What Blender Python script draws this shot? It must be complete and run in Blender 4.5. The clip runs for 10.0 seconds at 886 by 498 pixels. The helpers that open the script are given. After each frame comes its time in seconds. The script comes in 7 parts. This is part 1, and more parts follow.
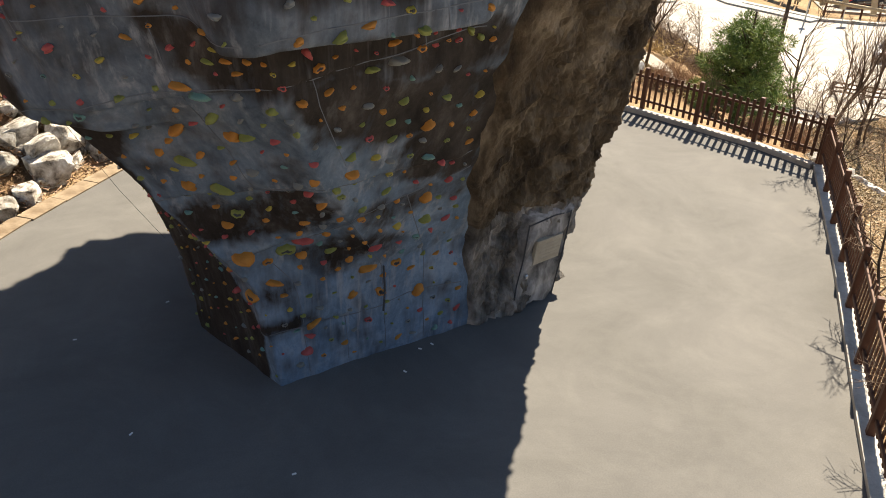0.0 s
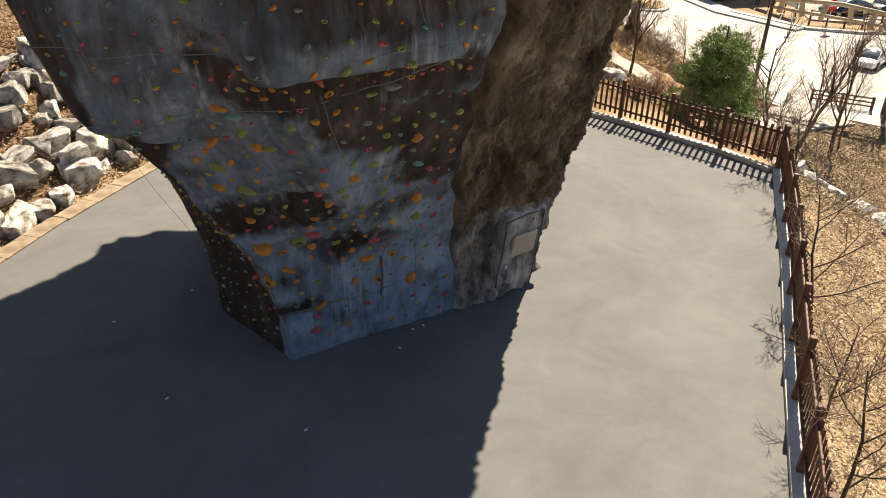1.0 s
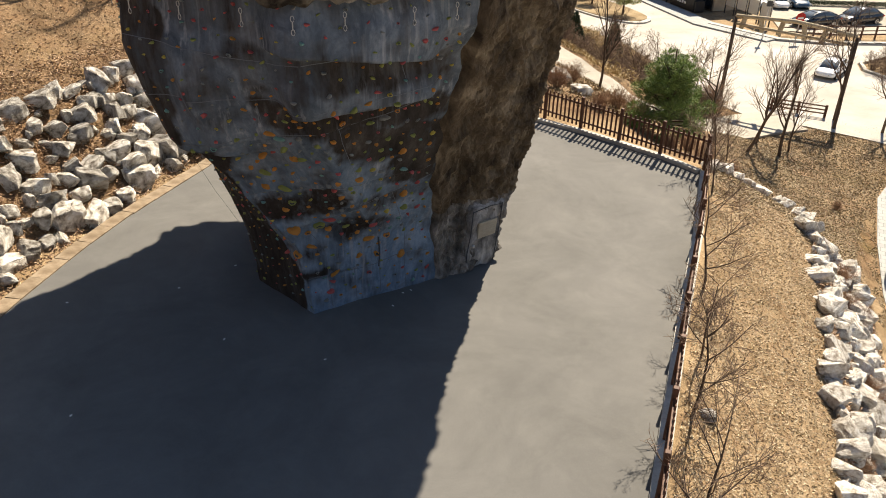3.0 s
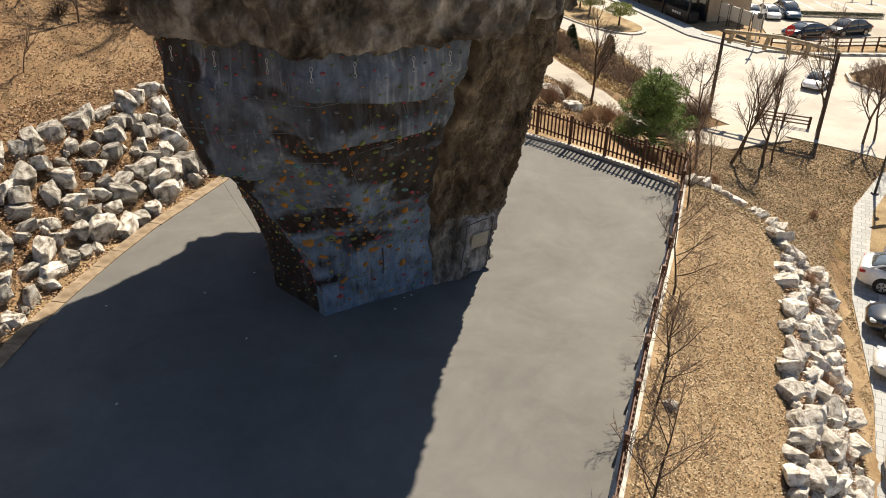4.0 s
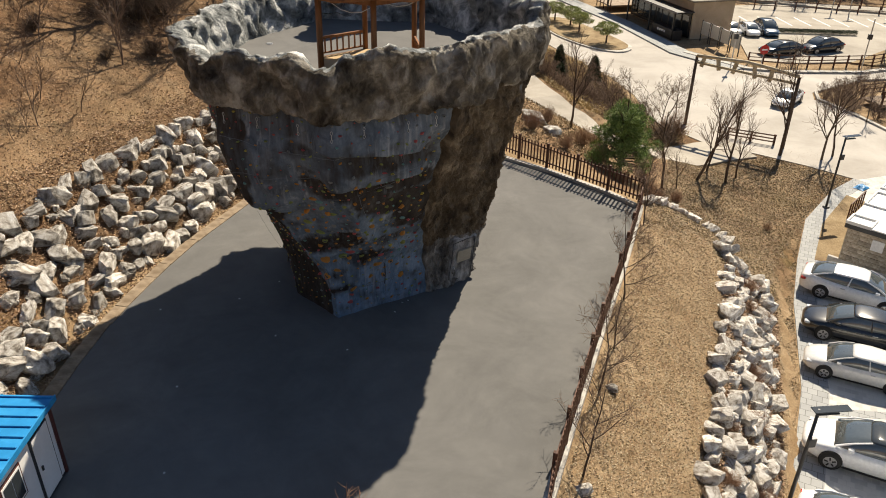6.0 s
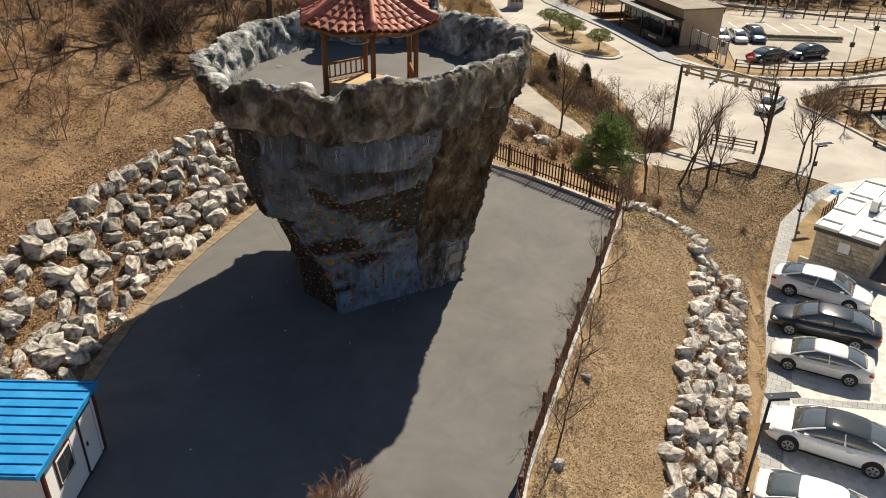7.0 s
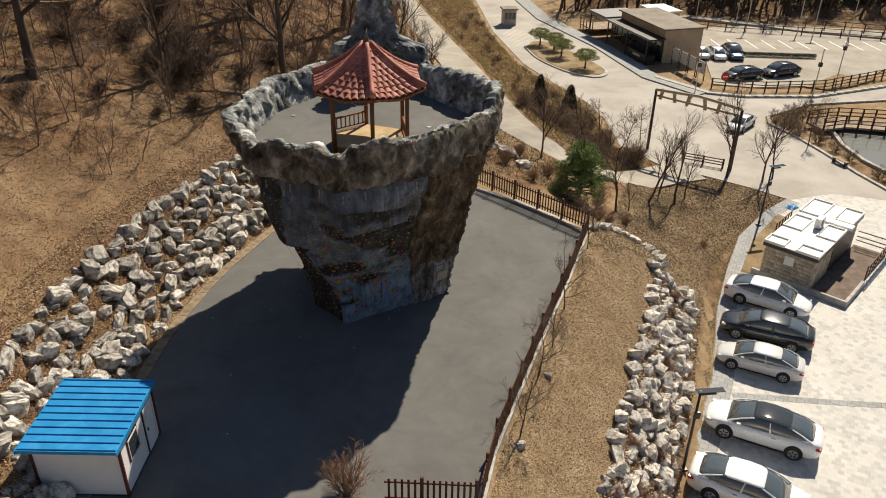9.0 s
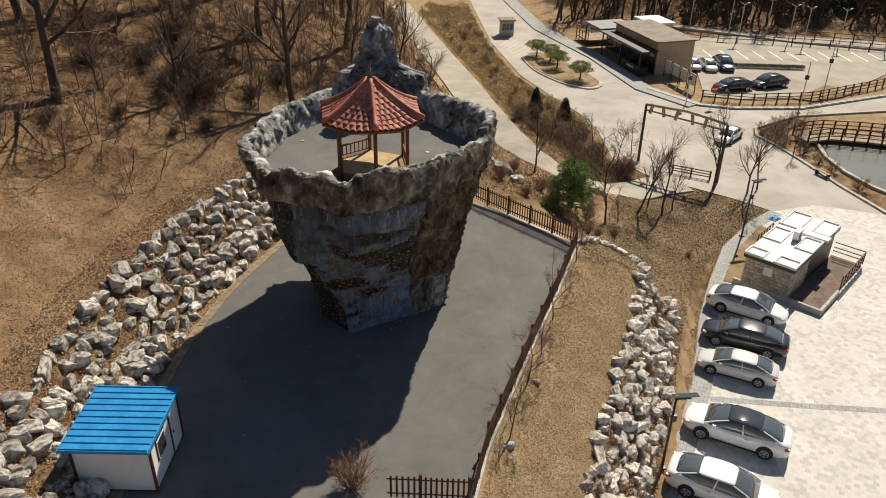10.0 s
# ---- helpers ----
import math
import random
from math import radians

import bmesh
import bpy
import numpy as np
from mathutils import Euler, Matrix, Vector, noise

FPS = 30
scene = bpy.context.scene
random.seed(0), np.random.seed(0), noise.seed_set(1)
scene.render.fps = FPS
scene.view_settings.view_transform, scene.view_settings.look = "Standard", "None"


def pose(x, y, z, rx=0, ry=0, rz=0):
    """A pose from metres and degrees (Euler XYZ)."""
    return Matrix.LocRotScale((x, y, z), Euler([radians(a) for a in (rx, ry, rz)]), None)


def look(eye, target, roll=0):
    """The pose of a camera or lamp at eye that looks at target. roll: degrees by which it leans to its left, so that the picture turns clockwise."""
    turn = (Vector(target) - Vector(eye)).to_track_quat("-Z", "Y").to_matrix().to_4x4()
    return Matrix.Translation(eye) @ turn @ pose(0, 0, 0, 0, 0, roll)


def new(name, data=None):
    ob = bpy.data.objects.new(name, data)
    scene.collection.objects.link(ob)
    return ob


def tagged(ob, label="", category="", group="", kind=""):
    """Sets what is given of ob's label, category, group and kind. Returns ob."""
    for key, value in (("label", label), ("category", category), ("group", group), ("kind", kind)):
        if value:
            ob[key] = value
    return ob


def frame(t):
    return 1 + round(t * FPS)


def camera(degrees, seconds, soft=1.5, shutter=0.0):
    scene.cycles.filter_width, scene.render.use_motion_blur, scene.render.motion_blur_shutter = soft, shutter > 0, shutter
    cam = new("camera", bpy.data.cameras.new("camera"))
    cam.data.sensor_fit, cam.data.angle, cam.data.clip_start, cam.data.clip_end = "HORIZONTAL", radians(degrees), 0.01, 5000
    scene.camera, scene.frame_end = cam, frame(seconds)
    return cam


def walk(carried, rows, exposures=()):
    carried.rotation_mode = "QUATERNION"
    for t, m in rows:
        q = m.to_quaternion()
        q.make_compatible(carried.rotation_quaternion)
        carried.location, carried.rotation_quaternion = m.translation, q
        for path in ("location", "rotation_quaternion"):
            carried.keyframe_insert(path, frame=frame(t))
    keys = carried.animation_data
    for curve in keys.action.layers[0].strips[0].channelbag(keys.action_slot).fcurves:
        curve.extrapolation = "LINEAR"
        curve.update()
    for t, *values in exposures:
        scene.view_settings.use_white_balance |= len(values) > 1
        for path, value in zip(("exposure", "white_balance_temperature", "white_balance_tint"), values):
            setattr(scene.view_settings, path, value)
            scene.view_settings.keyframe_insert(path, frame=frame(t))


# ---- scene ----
cam = camera(60.0, 10.0, soft=1.0)
PATH = [
    (0, (-0.192, 0.679, 7.795), (-0.262, 2.418, 6.809), 1.8),
    (0.5, (0.116, -0.259, 8.254), (0.021, 1.48, 7.271), 1.7),
    (1, (0.082, -1.133, 8.6), (0.012, 0.611, 7.624), 1.7),
    (1.5, (0.258, -2.227, 9.074), (0.187, -0.483, 8.097), 1.6),
    (2, (0.425, -3.325, 9.565), (0.351, -1.582, 8.588), 1.6),
    (2.5, (0.622, -4.467, 10.019), (0.546, -2.72, 9.047), 1.4),
    (3.8, (1.008, -7.277, 11.693), (0.928, -5.531, 10.721), 1.4),
    (4, (1.05, -7.608, 11.962), (0.965, -5.86, 10.994), 1.3),
    (4.5, (1.121, -8.58, 12.709), (1.038, -6.833, 11.74), 1.3),
    (5, (1.264, -9.598, 13.379), (1.177, -7.85, 12.411), 1.4),
    (5.5, (1.419, -10.599, 14.086), (1.332, -8.851, 13.119), 1.3),
    (7, (1.995, -14.128, 16.372), (1.907, -12.382, 15.401), 1.2),
    (7.5, (2.205, -15.291, 17.227), (2.117, -13.545, 16.255), 1.1),
    (8, (2.416, -16.425, 18.066), (2.329, -14.679, 17.095), 1.2),
    (8.5, (2.6, -17.54, 19.026), (2.51, -15.795, 18.052), 1.1),
    (9, (2.816, -18.654, 20.052), (2.724, -16.911, 19.077), 1.0),
    (9.5, (2.94, -19.708, 21.115), (2.849, -17.965, 20.138), 1.0),
    (10, (3.064, -20.815, 22.165), (2.971, -19.072, 21.189), 1.0),
]
EXPOSURES = [(0, 1.58, 6750, 8), (1, 1.47, 6730, 8), (2.5, 1.32, 6680, 8), (4, 1.1, 6620, 8), (5.5, 0.9, 6580, 8), (7.5, 0.66, 6530, 8), (10, 0.42, 6480, 8)]
walk(cam, [(t, look(eye, target, roll)) for t, eye, target, roll in PATH], EXPOSURES)


# ---------------------------------------------------------------- exposure and light
SUN_AZ, SUN_EL = 23.0, 45.0          # degrees: to the right of +y, and above the ground
world = bpy.data.worlds.new("world")
scene.world = world
world.use_nodes = True
sky = world.node_tree.nodes.new("ShaderNodeTexSky")
sky.sky_type, sky.sun_disc = "NISHITA", False
sky.sun_elevation, sky.sun_rotation = radians(SUN_EL), radians(SUN_AZ)
sky.altitude, sky.air_density, sky.dust_density, sky.ozone_density = 100, 1.0, 0.6, 1.0
world.node_tree.links.new(sky.outputs[0], world.node_tree.nodes["Background"].inputs[0])
world.node_tree.nodes["Background"].inputs[1].default_value = 0.05
sun_data = bpy.data.lights.new("sun", "SUN")
sun_data.energy, sun_data.angle, sun_data.color = 5.0, radians(0.6), (1.0, 0.87, 0.7)
sun = new("sun", sun_data)
sun_from = Vector((math.sin(radians(SUN_AZ)) * math.cos(radians(SUN_EL)), math.cos(radians(SUN_AZ)) * math.cos(radians(SUN_EL)), math.sin(radians(SUN_EL))))
sun.matrix_world = look(tuple(sun_from * 60), (0, 0, 0))


# ---------------------------------------------------------------- materials
def nodes_of(name):
    m = bpy.data.materials.new(name)
    m.use_nodes = True
    t = m.node_tree
    return m, t, t.nodes["Principled BSDF"]


def ramp(t, fac, stops):
    r = t.nodes.new("ShaderNodeValToRGB")
    e = r.color_ramp.elements
    while len(e) < len(stops):
        e.new(0.5)
    for k, (p, c) in enumerate(stops):
        e[k].position, e[k].color = p, (*c, 1)
    t.links.new(fac, r.inputs[0])
    return r.outputs[0]


def noise_of(t, scale, detail=6, rough=0.6, stretch=(1, 1, 1), distort=0.0, space="Object"):
    co = t.nodes.new("ShaderNodeTexCoord")
    mp = t.nodes.new("ShaderNodeMapping")
    mp.inputs["Scale"].default_value = stretch
    n = t.nodes.new("ShaderNodeTexNoise")
    n.inputs["Scale"].default_value, n.inputs["Detail"].default_value = scale, detail
    n.inputs["Roughness"].default_value, n.inputs["Distortion"].default_value = rough, distort
    t.links.new(co.outputs[space], mp.inputs[0])
    t.links.new(mp.outputs[0], n.inputs["Vector"])
    return n.outputs[0]


def mixed(t, fac, a, b, mode="MIX"):
    m = t.nodes.new("ShaderNodeMix")
    m.data_type, m.blend_type = "RGBA", mode
    for sock, v in ((m.inputs[0], fac), (m.inputs[6], a), (m.inputs[7], b)):
        if isinstance(v, (int, float)):
            sock.default_value = v
        elif isinstance(v, tuple):
            sock.default_value = (*v, 1)
        else:
            t.links.new(v, sock)
    return m.outputs[2]


def bumped(t, bsdf, height, strength, distance):
    b = t.nodes.new("ShaderNodeBump")
    b.inputs["Strength"].default_value, b.inputs["Distance"].default_value = strength, distance
    t.links.new(height, b.inputs["Height"])
    t.links.new(b.outputs[0], bsdf.inputs["Normal"])


def surface(name, dark, mid, light, scale=2.0, fine=14.0, rough=0.8, bump=0.3, depth=0.02, metal=0.0, stretch=(1, 1, 1), vary=0.0, space="Object", spec=0.22, fine_amount=0.5):
    """A worn surface: a broad noise between three colours, a fine grain over it, and relief."""
    m, t, b = nodes_of(name)
    broad = noise_of(t, scale, 6, 0.62, stretch, 0.4, space)
    col = ramp(t, broad, [(0.32, dark), (0.5, mid), (0.68, light)])
    grain = noise_of(t, fine, 8, 0.7, stretch, 0.0, space)
    col = mixed(t, fine_amount, col, ramp(t, grain, [(0.25, (0.45, 0.45, 0.45)), (0.75, (1.0, 1.0, 1.0))]), "MULTIPLY")
    if vary:
        info = t.nodes.new("ShaderNodeObjectInfo")
        col = mixed(t, 1.0, col, ramp(t, info.outputs["Random"], [(0.0, (1 - vary,) * 3), (1.0, (1 + vary,) * 3)]), "MULTIPLY")
    t.links.new(col, b.inputs["Base Color"])
    b.inputs["Roughness"].default_value, b.inputs["Metallic"].default_value = rough, metal
    b.inputs["Specular IOR Level"].default_value = spec
    if bump:
        bumped(t, b, grain, bump, depth)
    return m


def plain(name, col, rough=0.5, metal=0.0, coat=0.0, spec=0.5):
    m, t, b = nodes_of(name)
    g = noise_of(t, 9.0, 5, 0.6)
    t.links.new(ramp(t, g, [(0.3, tuple(c * 0.88 for c in col)), (0.7, tuple(min(1.0, c * 1.06) for c in col))]), b.inputs["Base Color"])
    b.inputs["Roughness"].default_value, b.inputs["Metallic"].default_value = rough, metal
    b.inputs["Coat Weight"].default_value = coat
    b.inputs["Specular IOR Level"].default_value = spec
    return m


M = {}


def court_material():
    """Fine grey surfacing with broad faint stains, dusty smears and a fine grain."""
    m, t, b = nodes_of("court_surfacing")
    col = ramp(t, noise_of(t, 0.28, 7, 0.68, (1, 1, 1), 0.6), [(0.32, (0.118, 0.1165, 0.113)), (0.5, (0.146, 0.144, 0.14)), (0.7, (0.173, 0.17, 0.165))])
    smear = ramp(t, noise_of(t, 0.8, 7, 0.72, (1, 1, 1), 1.0), [(0.42, (0.93, 0.93, 0.93)), (0.62, (1.03, 1.03, 1.02)), (0.8, (1.14, 1.13, 1.11))])
    col = mixed(t, 1.0, col, smear, "MULTIPLY")
    grain = noise_of(t, 40.0, 6, 0.8)
    col = mixed(t, 0.5, col, ramp(t, grain, [(0.3, (0.6, 0.6, 0.6)), (0.7, (1.1, 1.1, 1.1))]), "MULTIPLY")
    t.links.new(col, b.inputs["Base Color"])
    b.inputs["Roughness"].default_value, b.inputs["Specular IOR Level"].default_value = 0.85, 0.2
    bumped(t, b, grain, 0.3, 0.006)
    return m


M["court"] = court_material()
M["dry_grass"] = surface("dry_grass", (0.22, 0.155, 0.09), (0.34, 0.255, 0.15), (0.44, 0.345, 0.215), 0.55, 9.0, 0.95, 0.9, 0.06, spec=0.1, fine_amount=0.75)


def ground_material():
    """Straw-coloured turf that passes into brown leaf litter where the mesh's litter value says so."""
    m, t, b = nodes_of("ground_cover")
    broad = noise_of(t, 0.5, 7, 0.68, (1, 1, 1), 0.5)
    patch = noise_of(t, 1.7, 7, 0.72, (1, 1, 1), 0.8)
    grain = noise_of(t, 11.0, 9, 0.8)
    speck = noise_of(t, 30.0, 5, 0.8)
    turf = ramp(t, broad, [(0.3, (0.26, 0.188, 0.112)), (0.5, (0.41, 0.315, 0.2)), (0.7, (0.54, 0.43, 0.29))])
    turf = mixed(t, ramp(t, patch, [(0.42, (0, 0, 0)), (0.66, (0.7, 0.7, 0.7))]), turf, (0.29, 0.195, 0.115))
    litter = ramp(t, broad, [(0.3, (0.085, 0.05, 0.029)), (0.5, (0.22, 0.14, 0.083)), (0.7, (0.38, 0.27, 0.172))])
    litter = mixed(t, 0.85, litter, ramp(t, patch, [(0.34, (0.3, 0.27, 0.25)), (0.52, (1.0, 1.0, 1.0)), (0.7, (1.4, 1.36, 1.3))]), "MULTIPLY")
    moss = ramp(t, noise_of(t, 0.22, 5, 0.6), [(0.56, (0, 0, 0)), (0.7, (0.5, 0.5, 0.5))])
    litter = mixed(t, moss, litter, (0.2, 0.165, 0.06))
    at = t.nodes.new("ShaderNodeAttribute")
    at.attribute_name = "litter"
    col = mixed(t, at.outputs["Fac"], turf, litter)
    col = mixed(t, 0.8, col, ramp(t, grain, [(0.3, (0.4, 0.37, 0.34)), (0.7, (1.18, 1.15, 1.1))]), "MULTIPLY")
    col = mixed(t, 0.7, col, ramp(t, speck, [(0.32, (0.4, 0.37, 0.35)), (0.62, (1.2, 1.17, 1.12))]), "MULTIPLY")
    t.links.new(col, b.inputs["Base Color"])
    b.inputs["Roughness"].default_value, b.inputs["Specular IOR Level"].default_value = 0.95, 0.1
    bumped(t, b, speck, 0.8, 0.03)
    return m


M["ground"] = ground_material()
M["kerb"] = surface("pale_kerb_concrete", (0.38, 0.36, 0.33), (0.5, 0.48, 0.44), (0.6, 0.58, 0.54), 2.0, 25, 0.85, 0.2, 0.004)
M["stone_edging"] = surface("tan_stone_edging", (0.19, 0.135, 0.085), (0.36, 0.285, 0.2), (0.5, 0.425, 0.32), 1.1, 12, 0.9, 0.6, 0.012, vary=0.12, fine_amount=0.7)
M["boulder"] = surface("granite_boulder", (0.1, 0.075, 0.052), (0.62, 0.58, 0.52), (0.97, 0.96, 0.94), 1.5, 7.0, 0.9, 1.0, 0.1, vary=0.35, fine_amount=0.5)
M["boulder_white"] = surface("pale_granite_boulder", (0.2, 0.15, 0.1), (0.78, 0.73, 0.66), (0.98, 0.97, 0.94), 1.9, 7.0, 0.9, 1.0, 0.09, vary=0.25, fine_amount=0.5)
M["wood"] = surface("dark_brown_wood", (0.075, 0.032, 0.02), (0.11, 0.05, 0.031), (0.145, 0.07, 0.044), 2.0, 20, 0.6, 0.2, 0.004, stretch=(1, 1, 0.2))
M["rail_wood"] = surface("weathered_top_rail_wood", (0.24, 0.17, 0.12), (0.34, 0.26, 0.19), (0.45, 0.37, 0.28), 2.0, 20, 0.8, 0.2, 0.004)
M["dark_metal"] = plain("dark_grey_metal", (0.045, 0.047, 0.05), 0.45, 0.3)
M["glass"] = plain("dark_window_glass", (0.035, 0.042, 0.048), 0.06, 0.0, 0.0, 0.7)
M["steel"] = plain("galvanised_steel", (0.45, 0.46, 0.47), 0.4, 0.8)
M["white_paint"] = plain("white_paint", (0.78, 0.78, 0.77), 0.5)


# ---------------------------------------------------------------- building helpers
def to_mesh(name, bm, material, smooth=False):
    me = bpy.data.meshes.new(name)
    bmesh.ops.recalc_face_normals(bm, faces=bm.faces)
    bm.to_mesh(me)
    bm.free()
    me.materials.append(material)
    if smooth:
        for p in me.polygons:
            p.use_smooth = True
    return me


def part(name, bm, material, parent, label="", smooth=False, m=None):
    ob = new(name, bm if isinstance(bm, bpy.types.Mesh) else to_mesh(name, bm, material, smooth))
    ob.parent = parent
    if m is not None:
        ob.matrix_basis = m
    if label:
        ob["label"] = label
    return ob


def thing(name, label, category, m=None, group="", kind=""):
    ob = new(name)
    ob.empty_display_size = 0.2
    if m is not None:
        ob.matrix_basis = m
    return tagged(ob, label, category, group, kind)


def solid(name, bm, material, label, category, kind="", group="", smooth=False, m=None):
    ob = new(name, to_mesh(name, bm, material, smooth))
    if m is not None:
        ob.matrix_basis = m
    return tagged(ob, label, category, group, kind)


def box(bm, x0, x1, y0, y1, z0, z1, bevel=0.0, m=None):
    g = bmesh.ops.create_cube(bm, size=1, matrix=Matrix.Translation(((x0 + x1) / 2, (y0 + y1) / 2, (z0 + z1) / 2)) @ Matrix.Diagonal((abs(x1 - x0), abs(y1 - y0), abs(z1 - z0), 1)))
    vs = g["verts"]
    if bevel:
        es = list({e for v in vs for e in v.link_edges})
        r = bmesh.ops.bevel(bm, geom=es, offset=bevel, segments=1, affect="EDGES")
        vs = list({v for f in r["faces"] for v in f.verts} | {v for v in vs if v.is_valid})
    if m is not None:
        bmesh.ops.transform(bm, matrix=m, verts=[v for v in vs if v.is_valid])
    return bm


def boxed(*a, **k):
    return box(bmesh.new(), *a, **k)


def tube(bm, pts, radii, sides=8, cap=True):
    """A round bar through points, with a radius at each."""
    rings = []
    pts = [Vector(p) for p in pts]
    for k, p in enumerate(pts):
        d = (pts[min(k + 1, len(pts) - 1)] - pts[max(k - 1, 0)]).normalized()
        a = d.cross(Vector((0.31, 0.17, 0.93)) if abs(d.z) < 0.9 else Vector((1, 0, 0))).normalized()
        b = d.cross(a)
        r = radii[k] if isinstance(radii, (list, tuple)) else radii
        rings.append([bm.verts.new(p + (a * math.cos(s) + b * math.sin(s)) * r) for s in (2 * math.pi * i / sides for i in range(sides))])
    for r0, r1 in zip(rings, rings[1:]):
        for i in range(sides):
            bm.faces.new((r0[i], r0[(i + 1) % sides], r1[(i + 1) % sides], r1[i]))
    if cap:
        bm.faces.new(rings[0][::-1])
        bm.faces.new(rings[-1])
    return bm


def slab(bm, outline, z0, z1):
    """An upright prism over a plan outline; z1 may be a function of the place."""
    top = [bm.verts.new((x, y, z1(x, y) if callable(z1) else z1)) for x, y in outline]
    low = [bm.verts.new((x, y, z0(x, y) if callable(z0) else z0)) for x, y in outline]
    n = len(outline)
    bm.faces.new(top)
    bm.faces.new(low[::-1])
    for i in range(n):
        bm.faces.new((top[i], low[i], low[(i + 1) % n], top[(i + 1) % n]))
    return bm


def along(line, s):
    """The place and the unit direction s metres along a plan polyline."""
    for (x0, y0), (x1, y1) in zip(line, line[1:]):
        n = math.hypot(x1 - x0, y1 - y0)
        if s <= n or (x1, y1) == line[-1]:
            return Vector((x0 + (x1 - x0) * s / n, y0 + (y1 - y0) * s / n, 0)), Vector(((x1 - x0) / n, (y1 - y0) / n, 0))
        s -= n


def length(line):
    return sum(math.dist(a, b) for a, b in zip(line, line[1:]))


def smooth_line(line, step=0.6):
    """A plan polyline rounded at its corners (Catmull-Rom)."""
    out = []
    pts = [line[0], *line, line[-1]]
    for k in range(1, len(pts) - 2):
        p0, p1, p2, p3 = (Vector((*p, 0)) for p in pts[k - 1:k + 3])
        n = max(1, int((p2 - p1).length / step))
        for i in range(n):
            t = i / n
            q = 0.5 * (2 * p1 + (p2 - p0) * t + (2 * p0 - 5 * p1 + 4 * p2 - p3) * t * t + (3 * p1 - p0 - 3 * p2 + p3) * t ** 3)
            out.append((q.x, q.y))
    return out + [line[-1]]


def signed(line, x, y):
    """The distance of (x, y) to a plan polyline, positive on its right hand."""
    best, sign = 1e9, 1
    for (x0, y0), (x1, y1) in zip(line, line[1:]):
        dx, dy = x1 - x0, y1 - y0
        t = max(0.0, min(1.0, ((x - x0) * dx + (y - y0) * dy) / (dx * dx + dy * dy)))
        d = math.hypot(x - x0 - t * dx, y - y0 - t * dy)
        if d < best - 1e-6:
            best, sign = d, 1 if (x - x0) * dy - (y - y0) * dx > 0 else -1
    return best * sign


def profile(stops, d):
    for (a, za), (b, zb) in zip(stops, stops[1:]):
        if d <= b:
            t = max(0.0, (d - a) / (b - a))
            return za + (zb - za) * t
    return stops[-1][1]


def ease(a, b, v):
    t = max(0.0, min(1.0, (v - a) / (b - a)))
    return t * t * (3 - 2 * t)


def rocky(p, scale, seed=0.0):
    return noise.fractal(Vector(p) * scale + Vector((seed, seed * 1.7, seed * 0.3)), 0.9, 2.1, 4)


# ---------------------------------------------------------------- plan of the ground
LOW = -6.0                                            # the car park and the roads
LEFT_EDGE = smooth_line([(-8.4, -9.0), (-10.0, 0.0), (-10.45, 5.0), (-10.52, 8.2), (-10.22, 11.2), (-9.75, 14.0), (-8.65, 18.0), (-7.4, 22.5), (-4.5, 30.0)], 1.2)
RIGHT_EDGE = [(2.6, -9.0), (3.1, -0.5), (3.55, 2.2), (4.4, 5.2), (5.75, 9.8), (7.3, 14.8), (8.7, 19.8)]
FAR_EDGE = [(8.7, 19.8), (7.64, 21.1), (6.28, 22.3), (4.92, 23.45), (-4.5, 30.0)]
HILL_FOOT = [(-9.0, -60.0), (-8.4, -9.0), (-10.0, 0.0), (-10.45, 5.0), (-10.52, 8.2), (-10.22, 11.2), (-9.75, 14.0), (-8.65, 18.0), (-7.4, 22.5), (-4.0, 31.0), (-0.5, 42.0), (-0.8, 52.0), (-5.5, 68.0), (-13.0, 100.0), (-40.0, 190.0)]
PARK_EDGE = [(8.2, -12.0), (12.3, 6.4), (13.9, 9.8), (16.0, 15.0), (18.0, 22.0), (19.7, 26.5), (21.9, 31.6), (25.2, 36.2), (27.5, 38.4)]
BANK_TOP = [(-1.0, -60.0), *RIGHT_EDGE, (12.0, 31.0), (16.0, 45.0)]
BANK = [(0.0, -0.02), (0.3, -0.08), (4.3, -2.3), (6.9, -5.25), (7.5, LOW - 0.03), (9.0, LOW - 0.06)]
HILL = [(0.5, 0.0), (0.9, 0.12), (3.7, 2.5), (5.0, 3.3), (14.0, 8.2), (40.0, 20.0), (120.0, 48.0), (700.0, 170.0)]


